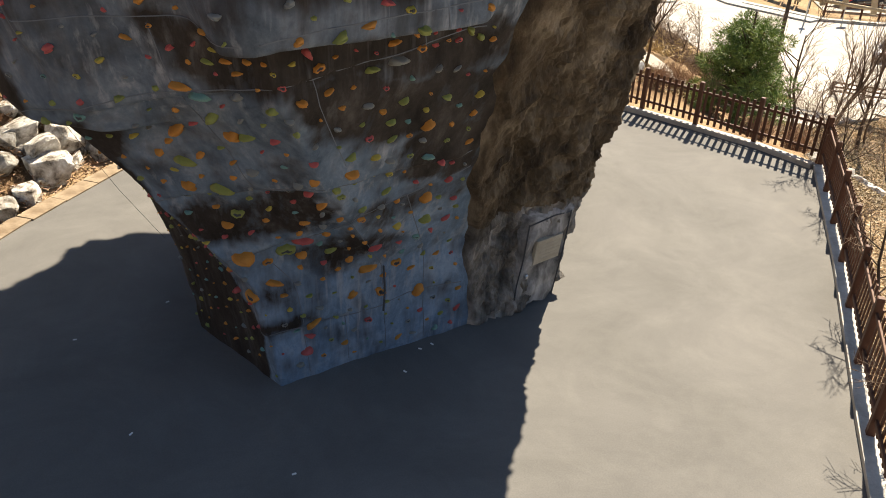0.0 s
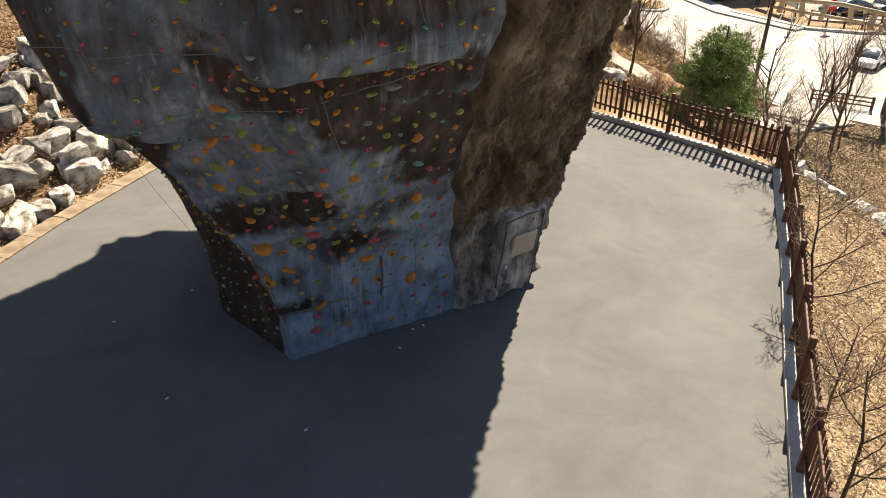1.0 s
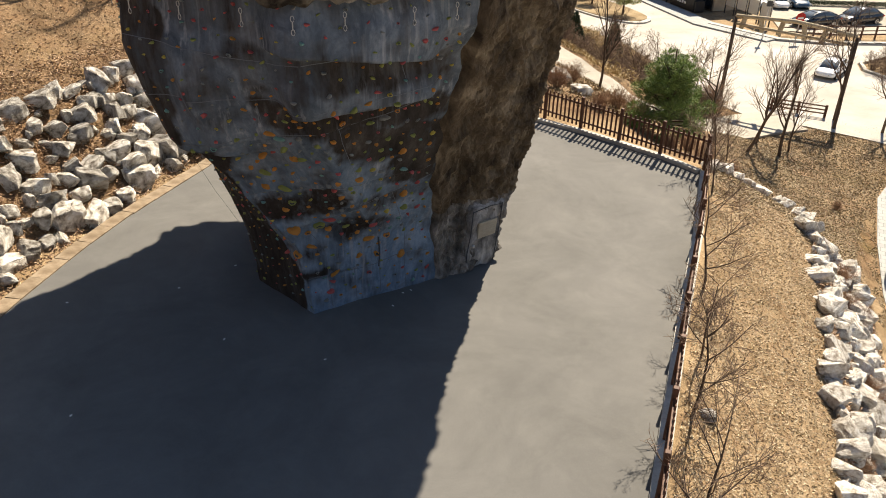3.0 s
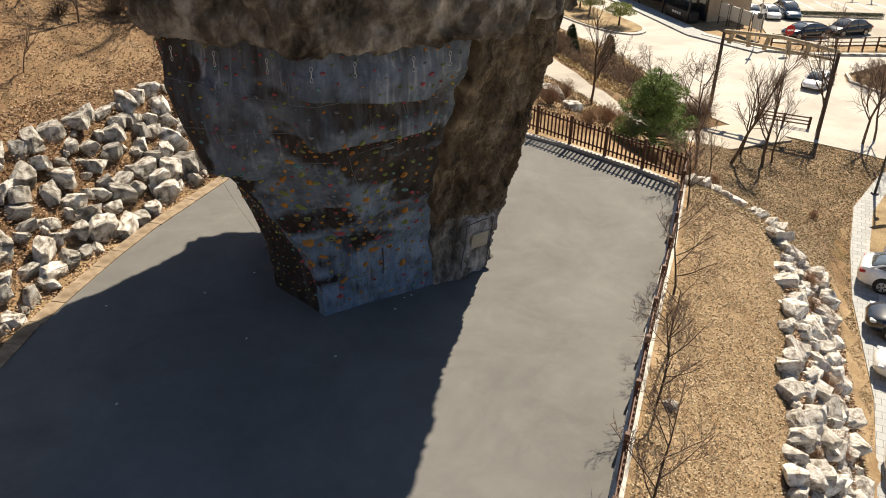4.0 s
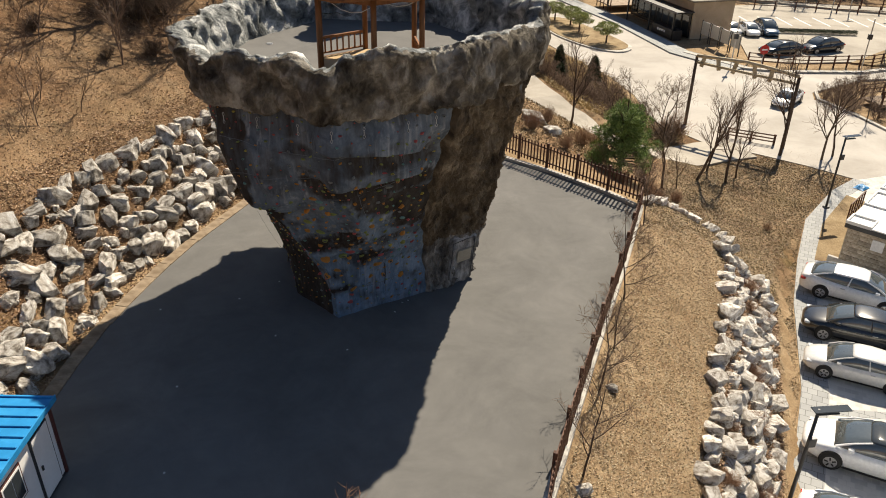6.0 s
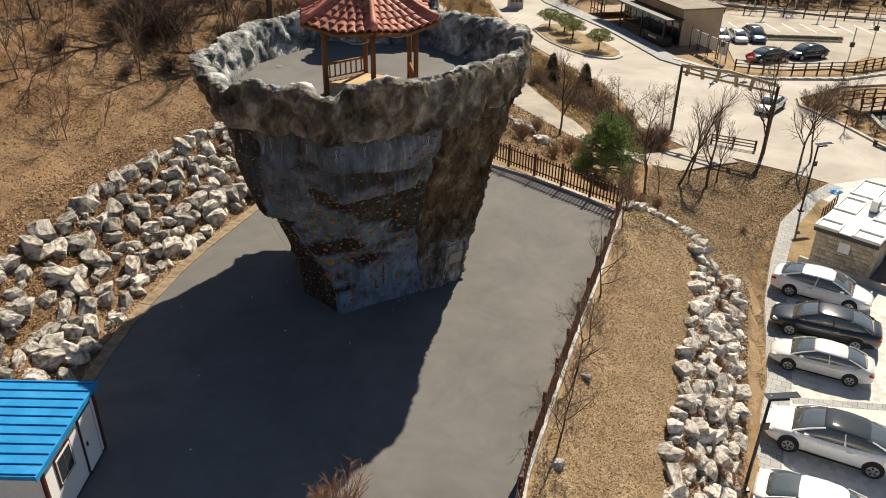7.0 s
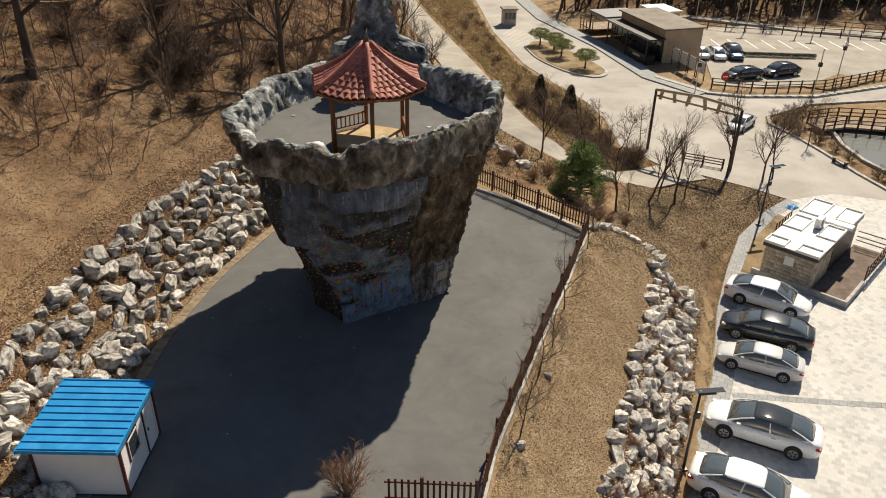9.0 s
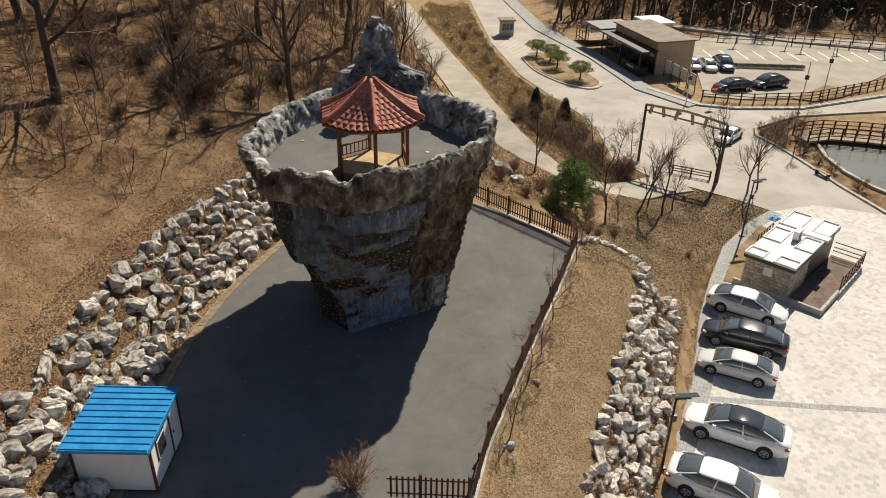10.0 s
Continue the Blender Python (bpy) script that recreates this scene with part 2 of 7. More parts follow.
def slope_height(x, y):
    r = signed(BANK_TOP, x, y)
    bank = profile(BANK, r) if r > 0 else -0.12
    u = 0.95 * (x - 5.0) + 0.23 * (y - 20.0) * (1 - ease(10.0, 18.0, x))
    u += (0.9 * (x - 5.0) + 0.3 * (y - 20.0) - u) * ease(36.0, 42.0, y)
    back = (LOW - 0.05) * max(ease(0.0, 15.5 + ease(36.0, 42.0, y), u), ease(-4.5, -0.5, signed(PARK_EDGE, x, y)) if 18 < y < 40 else 0.0) - (0.12 if u < 0.4 else 0.0)
    w = ease(18.5, 27.0, y)
    z = bank * (1 - w) + back * w
    d = -signed(HILL_FOOT, x, y)
    if d > 0.5:
        z = max(z, min(z, 0.0)) + profile(HILL, d) + 0.12 * rocky((x, y, 0), 0.25) * min(1.0, d / 4)
    elif z < -0.2 and z > LOW + 0.1:
        z += 0.07 * rocky((x, y, 0), 0.5)
    if x > 12 or y > 140:
        rim = max((y - 106) * ease(12, 24, x), y - 150, 0.55 * (x - 84))
        if rim > 0:
            z += 0.42 * rim * ease(0, 25, rim) * (0.6 if rim > 120 else 1.0)
    return z


PATH_KNOTS = [(-12.2, 110.0), (-8.2, 94.0), (-3.6, 76.0), (0.2, 62.0), (2.9, 50.8), (5.5, 42.6), (8.6, 38.5), (13.5, 39.6), (18.5, 42.5), (21.0, 43.5)]


def height(x, y):
    """The ground, with a level bench cut for the path above the road."""
    z = slope_height(x, y)
    if not (36.0 < y < 116.0 and -18.0 < x < 14.0):
        return z
    best, at = 25.0, None
    for (ax, ay), (bx, by) in zip(PATH_KNOTS[:6], PATH_KNOTS[1:7]):
        dx, dy = bx - ax, by - ay
        f = max(0.0, min(1.0, ((x - ax) * dx + (y - ay) * dy) / (dx * dx + dy * dy)))
        d = math.hypot(x - ax - f * dx, y - ay - f * dy)
        if d < best:
            best, at = d, (ax + f * dx, ay + f * dy)
    if best > 4.2:
        return z
    return z + (slope_height(*at) - z) * (1 - ease(2.4, 4.2, best)) * ease(36.0, 41.0, y)


def graded(lo, hi, a, b, step):
    """Coordinates at an even step from a to b, and ever wider ones out to lo and hi."""
    mid = list(np.arange(a, b + 1e-6, step))
    up, s = [mid[-1]], step
    while up[-1] < hi:
        s *= 1.25
        up.append(up[-1] + s)
    down, s = [mid[0]], step
    while down[-1] > lo:
        s *= 1.25
        down.append(down[-1] - s)
    return down[:0:-1] + mid + up[1:]


gx, gy = graded(-900, 900, -26, 46, 0.7), graded(-500, 1200, -12, 60, 0.7)
verts = [(x, y, height(x, y)) for y in gy for x in gx]
nx = len(gx)
faces = [(j * nx + i, j * nx + i + 1, (j + 1) * nx + i + 1, (j + 1) * nx + i) for j in range(len(gy) - 1) for i in range(nx - 1)]
ground_mesh = bpy.data.meshes.new("ground")
ground_mesh.from_pydata(verts, [], faces)
ground_mesh.materials.append(M["ground"])
for p in ground_mesh.polygons:
    p.use_smooth = True
layer = ground_mesh.attributes.new("litter", "FLOAT", "POINT")
for k, (x, y, z) in enumerate(verts):
    wild = max(ease(4.5, 10.5, -signed(HILL_FOOT, x, y) + 3.0 * rocky((x, y, 0), 0.25)), ease(102, 108, y) * ease(12, 20, x), ease(145, 155, y), ease(80, 90, x))
    d = -signed(HILL_FOOT, x, y)
    layer.data[k].value = max(wild, 0.65 * ease(0.9, 2.0, d), ease(19, 24, y) * (1 - ease(44, 60, y)) * (0.25 + 0.65 * ease(-0.3, 0.35, rocky((x, y, 7), 0.3))) * ease(0.0, 3.0, signed(FAR_EDGE, x, y)) * (x > 3), ease(0.4, 2.5, d) * ease(26, 34, y), 0.9 * ease(0.9, 1.5, d) * (1 - ease(4.1, 5.1, d)), 0.8 * ease(4.2, 4.8, signed(BANK_TOP, x, y)) * (1 - ease(6.6, 7.2, signed(BANK_TOP, x, y))) * (1 - ease(18, 22, y)))
ground = tagged(new("ground", ground_mesh), "dry winter grass and leaf litter over banks and hillside", "ground", kind="structure")

# ---------------------------------------------------------------- the court
outline = LEFT_EDGE + [(p[0], p[1]) for p in FAR_EDGE[::-1][1:]] + RIGHT_EDGE[::-1][1:]
solid("court", slab(bmesh.new(), outline, -0.5, 0.0), M["court"], "smooth grey sports court surface with faint stains", "court", "structure")

# ---------------------------------------------------------------- the climbing tower
RIM_Z, DECK_Z = 9.2, 7.9
# corners of the tower, round it: the foot, the rim, and how the face between them leans
STRAIGHT = [(0.0, 0.0), (0.1, 0.04), (1.0, 1.0)]
LEFT = [(0.0, 0.0), (0.2, 0.09), (0.465, 0.4), (0.5, 0.47), (1.0, 1.0)]
FRONT = [(0.0, 0.0), (0.2, 0.06), (0.36, 0.38), (0.56, 0.75), (0.76, 0.95), (0.87, 0.96), (1.0, 1.0)]
TURN = [(0.0, 0.0), (0.2, 0.04), (0.4, 0.3), (0.62, 0.62), (0.72, 0.74), (0.8, 0.93), (1.0, 1.0)]
CORNERS = [
    ((-3.0, 9.85), (-5.9, 8.2), FRONT), ((-1.5, 10.9), (-2.35, 6.95), FRONT), ((0.1, 12.0), (1.0, 8.75), TURN),
    ((1.4, 13.1), (3.15, 12.0), STRAIGHT), ((1.2, 15.0), (3.45, 15.8), STRAIGHT), ((-1.2, 16.8), (-0.4, 19.9), STRAIGHT),
    ((-4.4, 16.2), (-5.2, 20.0), STRAIGHT), ((-5.5, 13.6), (-7.5, 16.0), LEFT), ((-4.75, 11.3), (-8.0, 11.5), LEFT)]


def tower_point(u, v):
    """A place on the tower's smooth outer face: u in corners round it, v from foot (0) to rim (1)."""
    n = len(CORNERS)
    k, f = int(math.floor(u)) % n, u - math.floor(u)
    f = f + 0.35 * (ease(0, 1, f) - f)
    p = []
    for base, top, lean in (CORNERS[k], CORNERS[(k + 1) % n]):
        g = profile(lean, v)
        p.append((base[0] + (top[0] - base[0]) * g, base[1] + (top[1] - base[1]) * g))
    return Vector((p[0][0] * (1 - f) + p[1][0] * f, p[0][1] * (1 - f) + p[1][1] * f, RIM_Z * v))


def sculpt(u, v):
    """How far the climbing face stands out of its smooth form: a buttress, two overhanging lips and a vertical lower wall."""
    inner = ease(0.72, 0.95, u) * (1 - ease(1.6, 1.76, u))
    out = 0.34 * ease(0.522, 0.534, v) * (1 - ease(0.66, 0.84, v)) * ease(-0.1, 0.05, u) * (1 - ease(0.3, 0.62, u))
    out += 0.16 * ease(0.5, 0.66, v) * (1 - ease(0.68, 0.82, v)) * ease(0.28, 0.36, u) * (1 - ease(0.55, 0.8, u))
    tilt = 0.03 * (u - 1.2)
    for lip, deep, up in ((0.655 + 0.2 * tilt, 0.34, 0.1), (0.77 - tilt, 0.26, 0.07)):
        out += inner * (deep * ease(lip - 0.014, lip, v) * (1 - ease(lip + 0.02, lip + up + 0.05, v)) - 0.16 * ease(lip - 0.09, lip - 0.02, v) * (1 - ease(lip - 0.014, lip, v)))
    for seam, deep in ((0.55 + 0.04 * u, 0.06), (0.375 + 0.085 * u - 0.035 * u * u, 0.07), (0.255 + 0.08 * u, 0.05)):
        out += deep * ease(seam - 0.006, seam, v) * (1 - ease(seam, seam + 0.11, v)) * ease(0.05, 0.2, u) * (1 - ease(1.6, 1.7, u))
    out += 0.1 * ease(0.105, 0.118, v) * (1 - ease(0.13, 0.3, v)) * ease(-0.2, 0.05, u) * (1 - ease(0.5, 0.8, u))
    return out


# where the rock skin begins beside the panels, and where the dark side ends, with shade coloured in under the buttress
ROCK_EDGE = [(0.0, 1.76), (0.16, 1.71), (0.32, 1.7), (0.44, 1.72), (0.53, 1.77), (0.63, 1.79), (0.72, 1.87), (0.86, 1.89)]
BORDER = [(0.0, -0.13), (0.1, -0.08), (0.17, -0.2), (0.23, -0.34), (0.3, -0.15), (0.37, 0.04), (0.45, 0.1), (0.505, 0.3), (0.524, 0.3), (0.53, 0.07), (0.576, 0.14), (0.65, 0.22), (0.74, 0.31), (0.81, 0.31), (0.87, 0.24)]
# dark clouds of paint, and shade coloured in under the lips and buttress: from u, to u, low v, high v, how strong, and
# how both v's climb with u
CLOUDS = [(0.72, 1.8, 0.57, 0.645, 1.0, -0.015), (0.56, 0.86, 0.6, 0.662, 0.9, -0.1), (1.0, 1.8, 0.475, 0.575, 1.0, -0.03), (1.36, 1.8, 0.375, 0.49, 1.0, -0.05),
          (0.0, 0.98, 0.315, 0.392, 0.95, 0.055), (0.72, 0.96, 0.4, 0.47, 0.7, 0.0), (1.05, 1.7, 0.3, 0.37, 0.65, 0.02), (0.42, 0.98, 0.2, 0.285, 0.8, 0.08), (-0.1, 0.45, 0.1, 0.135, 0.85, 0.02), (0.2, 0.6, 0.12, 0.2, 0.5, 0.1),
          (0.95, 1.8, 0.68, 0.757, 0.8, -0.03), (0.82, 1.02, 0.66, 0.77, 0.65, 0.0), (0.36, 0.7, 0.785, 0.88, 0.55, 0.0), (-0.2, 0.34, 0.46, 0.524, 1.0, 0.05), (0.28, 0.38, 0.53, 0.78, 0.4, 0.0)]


def paint_and_shade(u, v, p):
    """How dark the wall colour is at a place of the face: cloudy paint, plus shade put in under the overhangs."""
    a = u + 0.12 * rocky(p, 0.9, 1.0) + 0.08 * rocky(p, 3.0, 2.0)
    b = v + 0.014 * rocky(p, 0.8, 4.0) + 0.014 * rocky(p, 2.6, 6.0)
    d = 0.18 + 0.3 * rocky(p, 0.9, 8.0) + 0.3 * rocky(p, 2.3, 11.0)
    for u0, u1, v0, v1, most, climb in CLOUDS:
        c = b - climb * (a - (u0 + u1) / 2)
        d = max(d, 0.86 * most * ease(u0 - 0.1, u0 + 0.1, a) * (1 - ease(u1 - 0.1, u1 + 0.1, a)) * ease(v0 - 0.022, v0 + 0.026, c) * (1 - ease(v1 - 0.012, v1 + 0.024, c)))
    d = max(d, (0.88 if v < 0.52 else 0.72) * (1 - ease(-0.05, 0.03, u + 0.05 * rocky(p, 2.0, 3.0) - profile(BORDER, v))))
    return min(1.0, max(0.0, d))


def face_point(u, v):
    p, n = tower_point(u, v), tower_normal(u, v)
    e = profile(ROCK_EDGE, v)
    return p + n * (0.05 * rocky(p, 0.7) + 0.0175 * rocky(p, 2.17, 5.0) + sculpt(u, v) - 0.4 * ease(e + 0.03, e + 0.16, u))


def tower_normal(u, v):
    a = tower_point(u + 0.03, v) - tower_point(u - 0.03, v)
    b = tower_point(u, min(v + 0.02, 1)) - tower_point(u, max(v - 0.02, 0))
    return a.cross(b).normalized()


def panel_material():
    """Blue-grey wall paint with dark cloudy bands and coloured-in shade under the lips (a value the mesh carries), pale
    vertical drips and scuffs.
    """
    m, t, b = nodes_of("painted_panel")
    at = t.nodes.new("ShaderNodeAttribute")
    at.attribute_name = "paint_and_shade"
    split = t.nodes.new("ShaderNodeSeparateXYZ")
    co = t.nodes.new("ShaderNodeTexCoord")
    t.links.new(co.outputs["Object"], split.inputs[0])
    def ranged(out, a, b, c, d):
        r = t.nodes.new("ShaderNodeMapRange")
        for k, val in zip((1, 2, 3, 4), (a, b, c, d)):
            r.inputs[k].default_value = val
        t.links.new(out, r.inputs[0])
        return r.outputs[0]
    def added(a, b):
        n = t.nodes.new("ShaderNodeMath")
        t.links.new(a, n.inputs[0])
        t.links.new(b, n.inputs[1])
        return n.outputs[0]
    streak = noise_of(t, 3.2, 6, 0.62, (1, 1, 0.16), 0.2)
    wash = noise_of(t, 1.9, 8, 0.72, (1, 1, 0.5), 0.6)
    grey = ramp(t, wash, [(0.3, (0.045, 0.06, 0.08)), (0.5, (0.115, 0.142, 0.178)), (0.7, (0.25, 0.285, 0.335))])
    deep = ramp(t, wash, [(0.3, (0.075, 0.12, 0.18)), (0.5, (0.18, 0.26, 0.365)), (0.72, (0.34, 0.42, 0.52))])
    blue = mixed(t, ranged(added(split.outputs[2], ranged(wash, 0.0, 1.0, -1.0, 1.0)), 2.2, 5.6, 0.0, 1.0), deep, grey)
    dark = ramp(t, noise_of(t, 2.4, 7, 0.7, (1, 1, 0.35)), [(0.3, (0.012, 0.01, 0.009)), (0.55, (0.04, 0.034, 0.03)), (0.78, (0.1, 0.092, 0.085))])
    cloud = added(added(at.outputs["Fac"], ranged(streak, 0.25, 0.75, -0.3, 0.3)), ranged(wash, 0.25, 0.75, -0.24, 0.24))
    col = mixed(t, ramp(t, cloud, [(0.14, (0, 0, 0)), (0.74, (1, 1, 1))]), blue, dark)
    drips = ramp(t, noise_of(t, 8.0, 5, 0.6, (1, 1, 0.045)), [(0.53, (0, 0, 0)), (0.7, (0.8, 0.8, 0.8))])
    runs = ramp(t, noise_of(t, 0.8, 3, 0.5), [(0.42, (0, 0, 0)), (0.6, (1, 1, 1))])
    clear = ramp(t, at.outputs["Fac"], [(0.2, (1, 1, 1)), (0.7, (0.22, 0.22, 0.22))])
    col = mixed(t, mixed(t, 1.0, mixed(t, 1.0, drips, runs, "MULTIPLY"), clear, "MULTIPLY"), col, (0.34, 0.36, 0.39))
    grain = noise_of(t, 14.0, 7, 0.75)
    col = mixed(t, 0.5, col, ramp(t, grain, [(0.25, (0.5, 0.5, 0.5)), (0.75, (1.08, 1.08, 1.08))]), "MULTIPLY")
    t.links.new(col, b.inputs["Base Color"])
    b.inputs["Roughness"].default_value, b.inputs["Specular IOR Level"].default_value = 0.8, 0.16
    bumped(t, b, grain, 0.4, 0.015)
    return m


M["panel"] = panel_material()
M["tower_rock"] = surface("sculpted_brown_rock", (0.042, 0.03, 0.02), (0.155, 0.118, 0.076), (0.36, 0.295, 0.21), 1.4, 6.0, 0.85, 1.0, 0.14, fine_amount=0.85, stretch=(1, 1, 0.55))
M["parapet_rock"] = surface("sculpted_grey_rock", (0.032, 0.025, 0.017), (0.19, 0.165, 0.128), (0.56, 0.52, 0.45), 1.5, 7.5, 0.85, 1.0, 0.13, fine_amount=0.85, stretch=(1, 1, 0.8))

tower = thing("climbing_tower", "tall flared climbing tower of painted panels and sculpted rock", "climbing tower", pose(0, 0, 0))


def ridged(p, scale, seed=0.0):
    return 1.0 - 2.0 * abs(rocky(p, scale, seed))


def grid_part(name, us, vs, place, material, label):
    bm = bmesh.new()
    layer = bm.loops.layers.uv.new("uv")
    rows = [[bm.verts.new(place(u, v)) for u in us] for v in vs]
    for j in range(len(vs) - 1):
        for i in range(len(us) - 1):
            f = bm.faces.new((rows[j][i], rows[j][i + 1], rows[j + 1][i + 1], rows[j + 1][i]))
            for loop, (a, b) in zip(f.loops, ((us[i], vs[j]), (us[i + 1], vs[j]), (us[i + 1], vs[j + 1]), (us[i], vs[j + 1]))):
                loop[layer].uv = (a, b)
    return part(name, bm, material, tower, label, smooth="rock" not in name)


def steps(a, b, n):
    return [a + (b - a) * i / n for i in range(n + 1)]


def rock_point(u, v):
    p, n = tower_point(u, v), tower_normal(u, v)
    q = Vector((p.x, p.y, p.z * 0.6))
    h = 0.16 * rocky(q, 0.8) + 0.12 * ridged(q, 1.5, 3.0) + 0.075 * ridged(q, 3.6, 6.0) + 0.03 * ridged(q, 8.0, 2.0)
    edge = min(1.0, 0.3 + 5 * (u - 1.94))
    return p + n * (0.06 + h * edge + 0.16 * math.exp(-((u - 1.99) / 0.07) ** 2) + 0.25 * ease(0.12, 0.0, v) * rocky(q, 1.3, 9.0))



def rock_place(u, v):
    """The rock skin, drawn in to its uneven edge beside the panels."""
    s = (u - 1.94) / 1.76
    e = profile(ROCK_EDGE, v) + 0.02 * math.sin(31 * v) + 0.015 * math.sin(67 * v)
    w = e + (3.7 - e) * s
    p, n = tower_point(w, v), tower_normal(w, v)
    q = Vector((p.x, p.y, p.z * 0.6))
    h = 0.16 * rocky(q, 0.8) + 0.13 * ridged(q, 1.5, 3.0) + 0.085 * ridged(q, 3.6, 6.0) + 0.035 * ridged(q, 8.0, 2.0)
    rise = ease(0.0, 0.035, s)
    return p + n * (-0.03 + rise * (-0.04 + 0.17 * math.exp(-(s / 0.12) ** 2) + h * min(1.0, 0.3 + 3 * s) + 0.25 * ease(0.12, 0.0, v) * rocky(q, 1.3, 9.0)))


US, VS = steps(-2.0, 2.02, 236), steps(0.0, 0.9, 230)
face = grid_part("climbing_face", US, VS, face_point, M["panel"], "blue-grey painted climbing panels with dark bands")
tone = face.data.attributes.new("paint_and_shade", "FLOAT", "POINT")
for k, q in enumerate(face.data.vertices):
    tone.data[k].value = paint_and_shade(US[k % len(US)], VS[k // len(US)], q.co)
M["base_rock"] = surface("grey_sculpted_rock_foot", (0.04, 0.035, 0.03), (0.19, 0.175, 0.155), (0.52, 0.49, 0.45), 1.8, 5.0, 0.85, 0.9, 0.08, fine_amount=0.8, stretch=(1, 1, 0.6))
grid_part("rock_face", steps(1.94, 3.7, 150), steps(0.235, 0.9, 126), rock_place, M["tower_rock"], "brown sculpted rock face")
grid_part("rock_foot", steps(1.94, 3.7, 150), steps(0.0, 0.235, 45), rock_place, M["base_rock"], "grey sculpted rock foot")
grid_part("rock_back", steps(3.7, 7.05, 90), steps(0.0, 0.9, 52), rock_point, M["tower_rock"], "brown sculpted rock back")

# parapet: an uneven rock ring round the deck; CREST is its height over the rim, round it
CREST = [(0.0, 0.0), (0.3, 0.42), (0.55, 0.24), (0.72, 0.52), (0.86, 0.34), (1.0, 0.12), (1.14, 0.46), (1.45, 0.66), (1.62, 0.42), (1.85, 0.44), (2.25, 0.58), (2.6, 0.36), (2.9, 0.5), (3.15, 0.95), (3.4, 0.7), (3.8, 0.5), (4.4, 0.3), (5.0, 0.1), (6.0, 0.06), (7.0, 0.06), (8.0, 0.05), (8.6, 0.02), (9.0, 0.0)]
bm = bmesh.new()
rings = []
NU = 520
for i in range(NU):
    u = 9.0 * i / NU
    foot = 0.875 + 0.016 * rocky((u * 2.5, 0, 5), 1.0) + 0.01 * rocky((u * 9.0, 3, 1), 1.0)
    p0, n0 = tower_point(u, foot), tower_normal(u, foot)
    p1, n1 = tower_point(u, 1.0), tower_normal(u, 1.0)
    inward = Vector((-2.2 - p1.x, 13.4 - p1.y, 0)).normalized()
    wave = profile(CREST, u) + 0.1 * rocky((p1.x, p1.y, 3), 1.1) + 0.07 * ridged((p1.x, p1.y, 9), 1.6) - 0.06
    ring = []
    path = [p0 - n0 * 0.2, p0 + n0 * 0.1 + Vector((0, 0, -0.05)), p0 + n0 * 0.2 + Vector((0, 0, 0.06)), p0.lerp(p1, 0.42) + n1 * 0.16, p0.lerp(p1, 0.76) + n1 * 0.18 + Vector((0, 0, wave * 0.4)), p1 + n1 * 0.1 + Vector((0, 0, wave * 0.85)),
            p1 + inward * 0.12 + Vector((0, 0, wave + 0.06)), p1 + inward * 0.34 + Vector((0, 0, wave)), p1 + inward * 0.52 + Vector((0, 0, wave * 0.7 - 0.2)), p1 + inward * 0.62 + Vector((0, 0, -0.75)), p1 + inward * 0.7 + Vector((0, 0, DECK_Z - RIM_Z - 0.1))]
    NK = 44
    for k in range(NK + 1):
        f = k / NK * (len(path) - 1)
        c = min(len(path) - 2, int(f))
        q = path[c].lerp(path[c + 1], f - c)
        d = Vector((q.x + 2.2, q.y - 13.4, 0.6 if k > 20 else -0.15)).normalized()
        w = Vector((q.x, q.y, q.z * 1.15))
        h = 0.2 * rocky(w, 0.8, 2.0) + 0.12 * ridged(w, 1.0, 4.0) + 0.05 * ridged(w, 2.3, 7.0) + 0.045 * ridged(w, 4.6, 3.0) + 0.03 * ridged(w, 7.0, 1.0)
        ring.append(bm.verts.new(q + d * h * min(1.0, k / 4, (NK - k) / 4)))
    rings.append(ring)
for i in range(NU):
    a, b = rings[i], rings[(i + 1) % NU]
    for k in range(NK):
        f = bm.faces.new((a[k], b[k], b[k + 1], a[k + 1]))
        f.material_index = 1 if k + 3.0 * rocky(a[k].co, 1.2, 3.0) > 24.2 else 0
# pale grey of crest and inner side, lightened further for the sun on it
M["crest_rock"] = surface("pale_grey_sunlit_rock", (0.045, 0.052, 0.053), (0.31, 0.325, 0.32), (0.93, 0.93, 0.9), 1.7, 6.5, 0.8, 1.0, 0.14, fine_amount=0.7)
ob = part("parapet", bm, M["parapet_rock"], tower, "uneven brown-grey rock parapet, its pale grey crest lightened as if sunlit", smooth=True)
ob.data.materials.append(M["crest_rock"])
bm = bmesh.new()
slab(bm, [tuple(tower_point(9.0 * i / 60, 0.95).xy * 0.95 + Vector((-2.2, 13.4)) * 0.05) for i in range(60)], DECK_Z - 0.4, DECK_Z)
part("deck", bm, M["court"], tower, "grey deck inside the parapet")

M["spire_rock"] = surface("dark_blue_grey_rock", (0.05, 0.058, 0.063), (0.27, 0.295, 0.305), (0.72, 0.735, 0.73), 1.3, 5.0, 0.85, 1.0, 0.12, fine_amount=0.75)
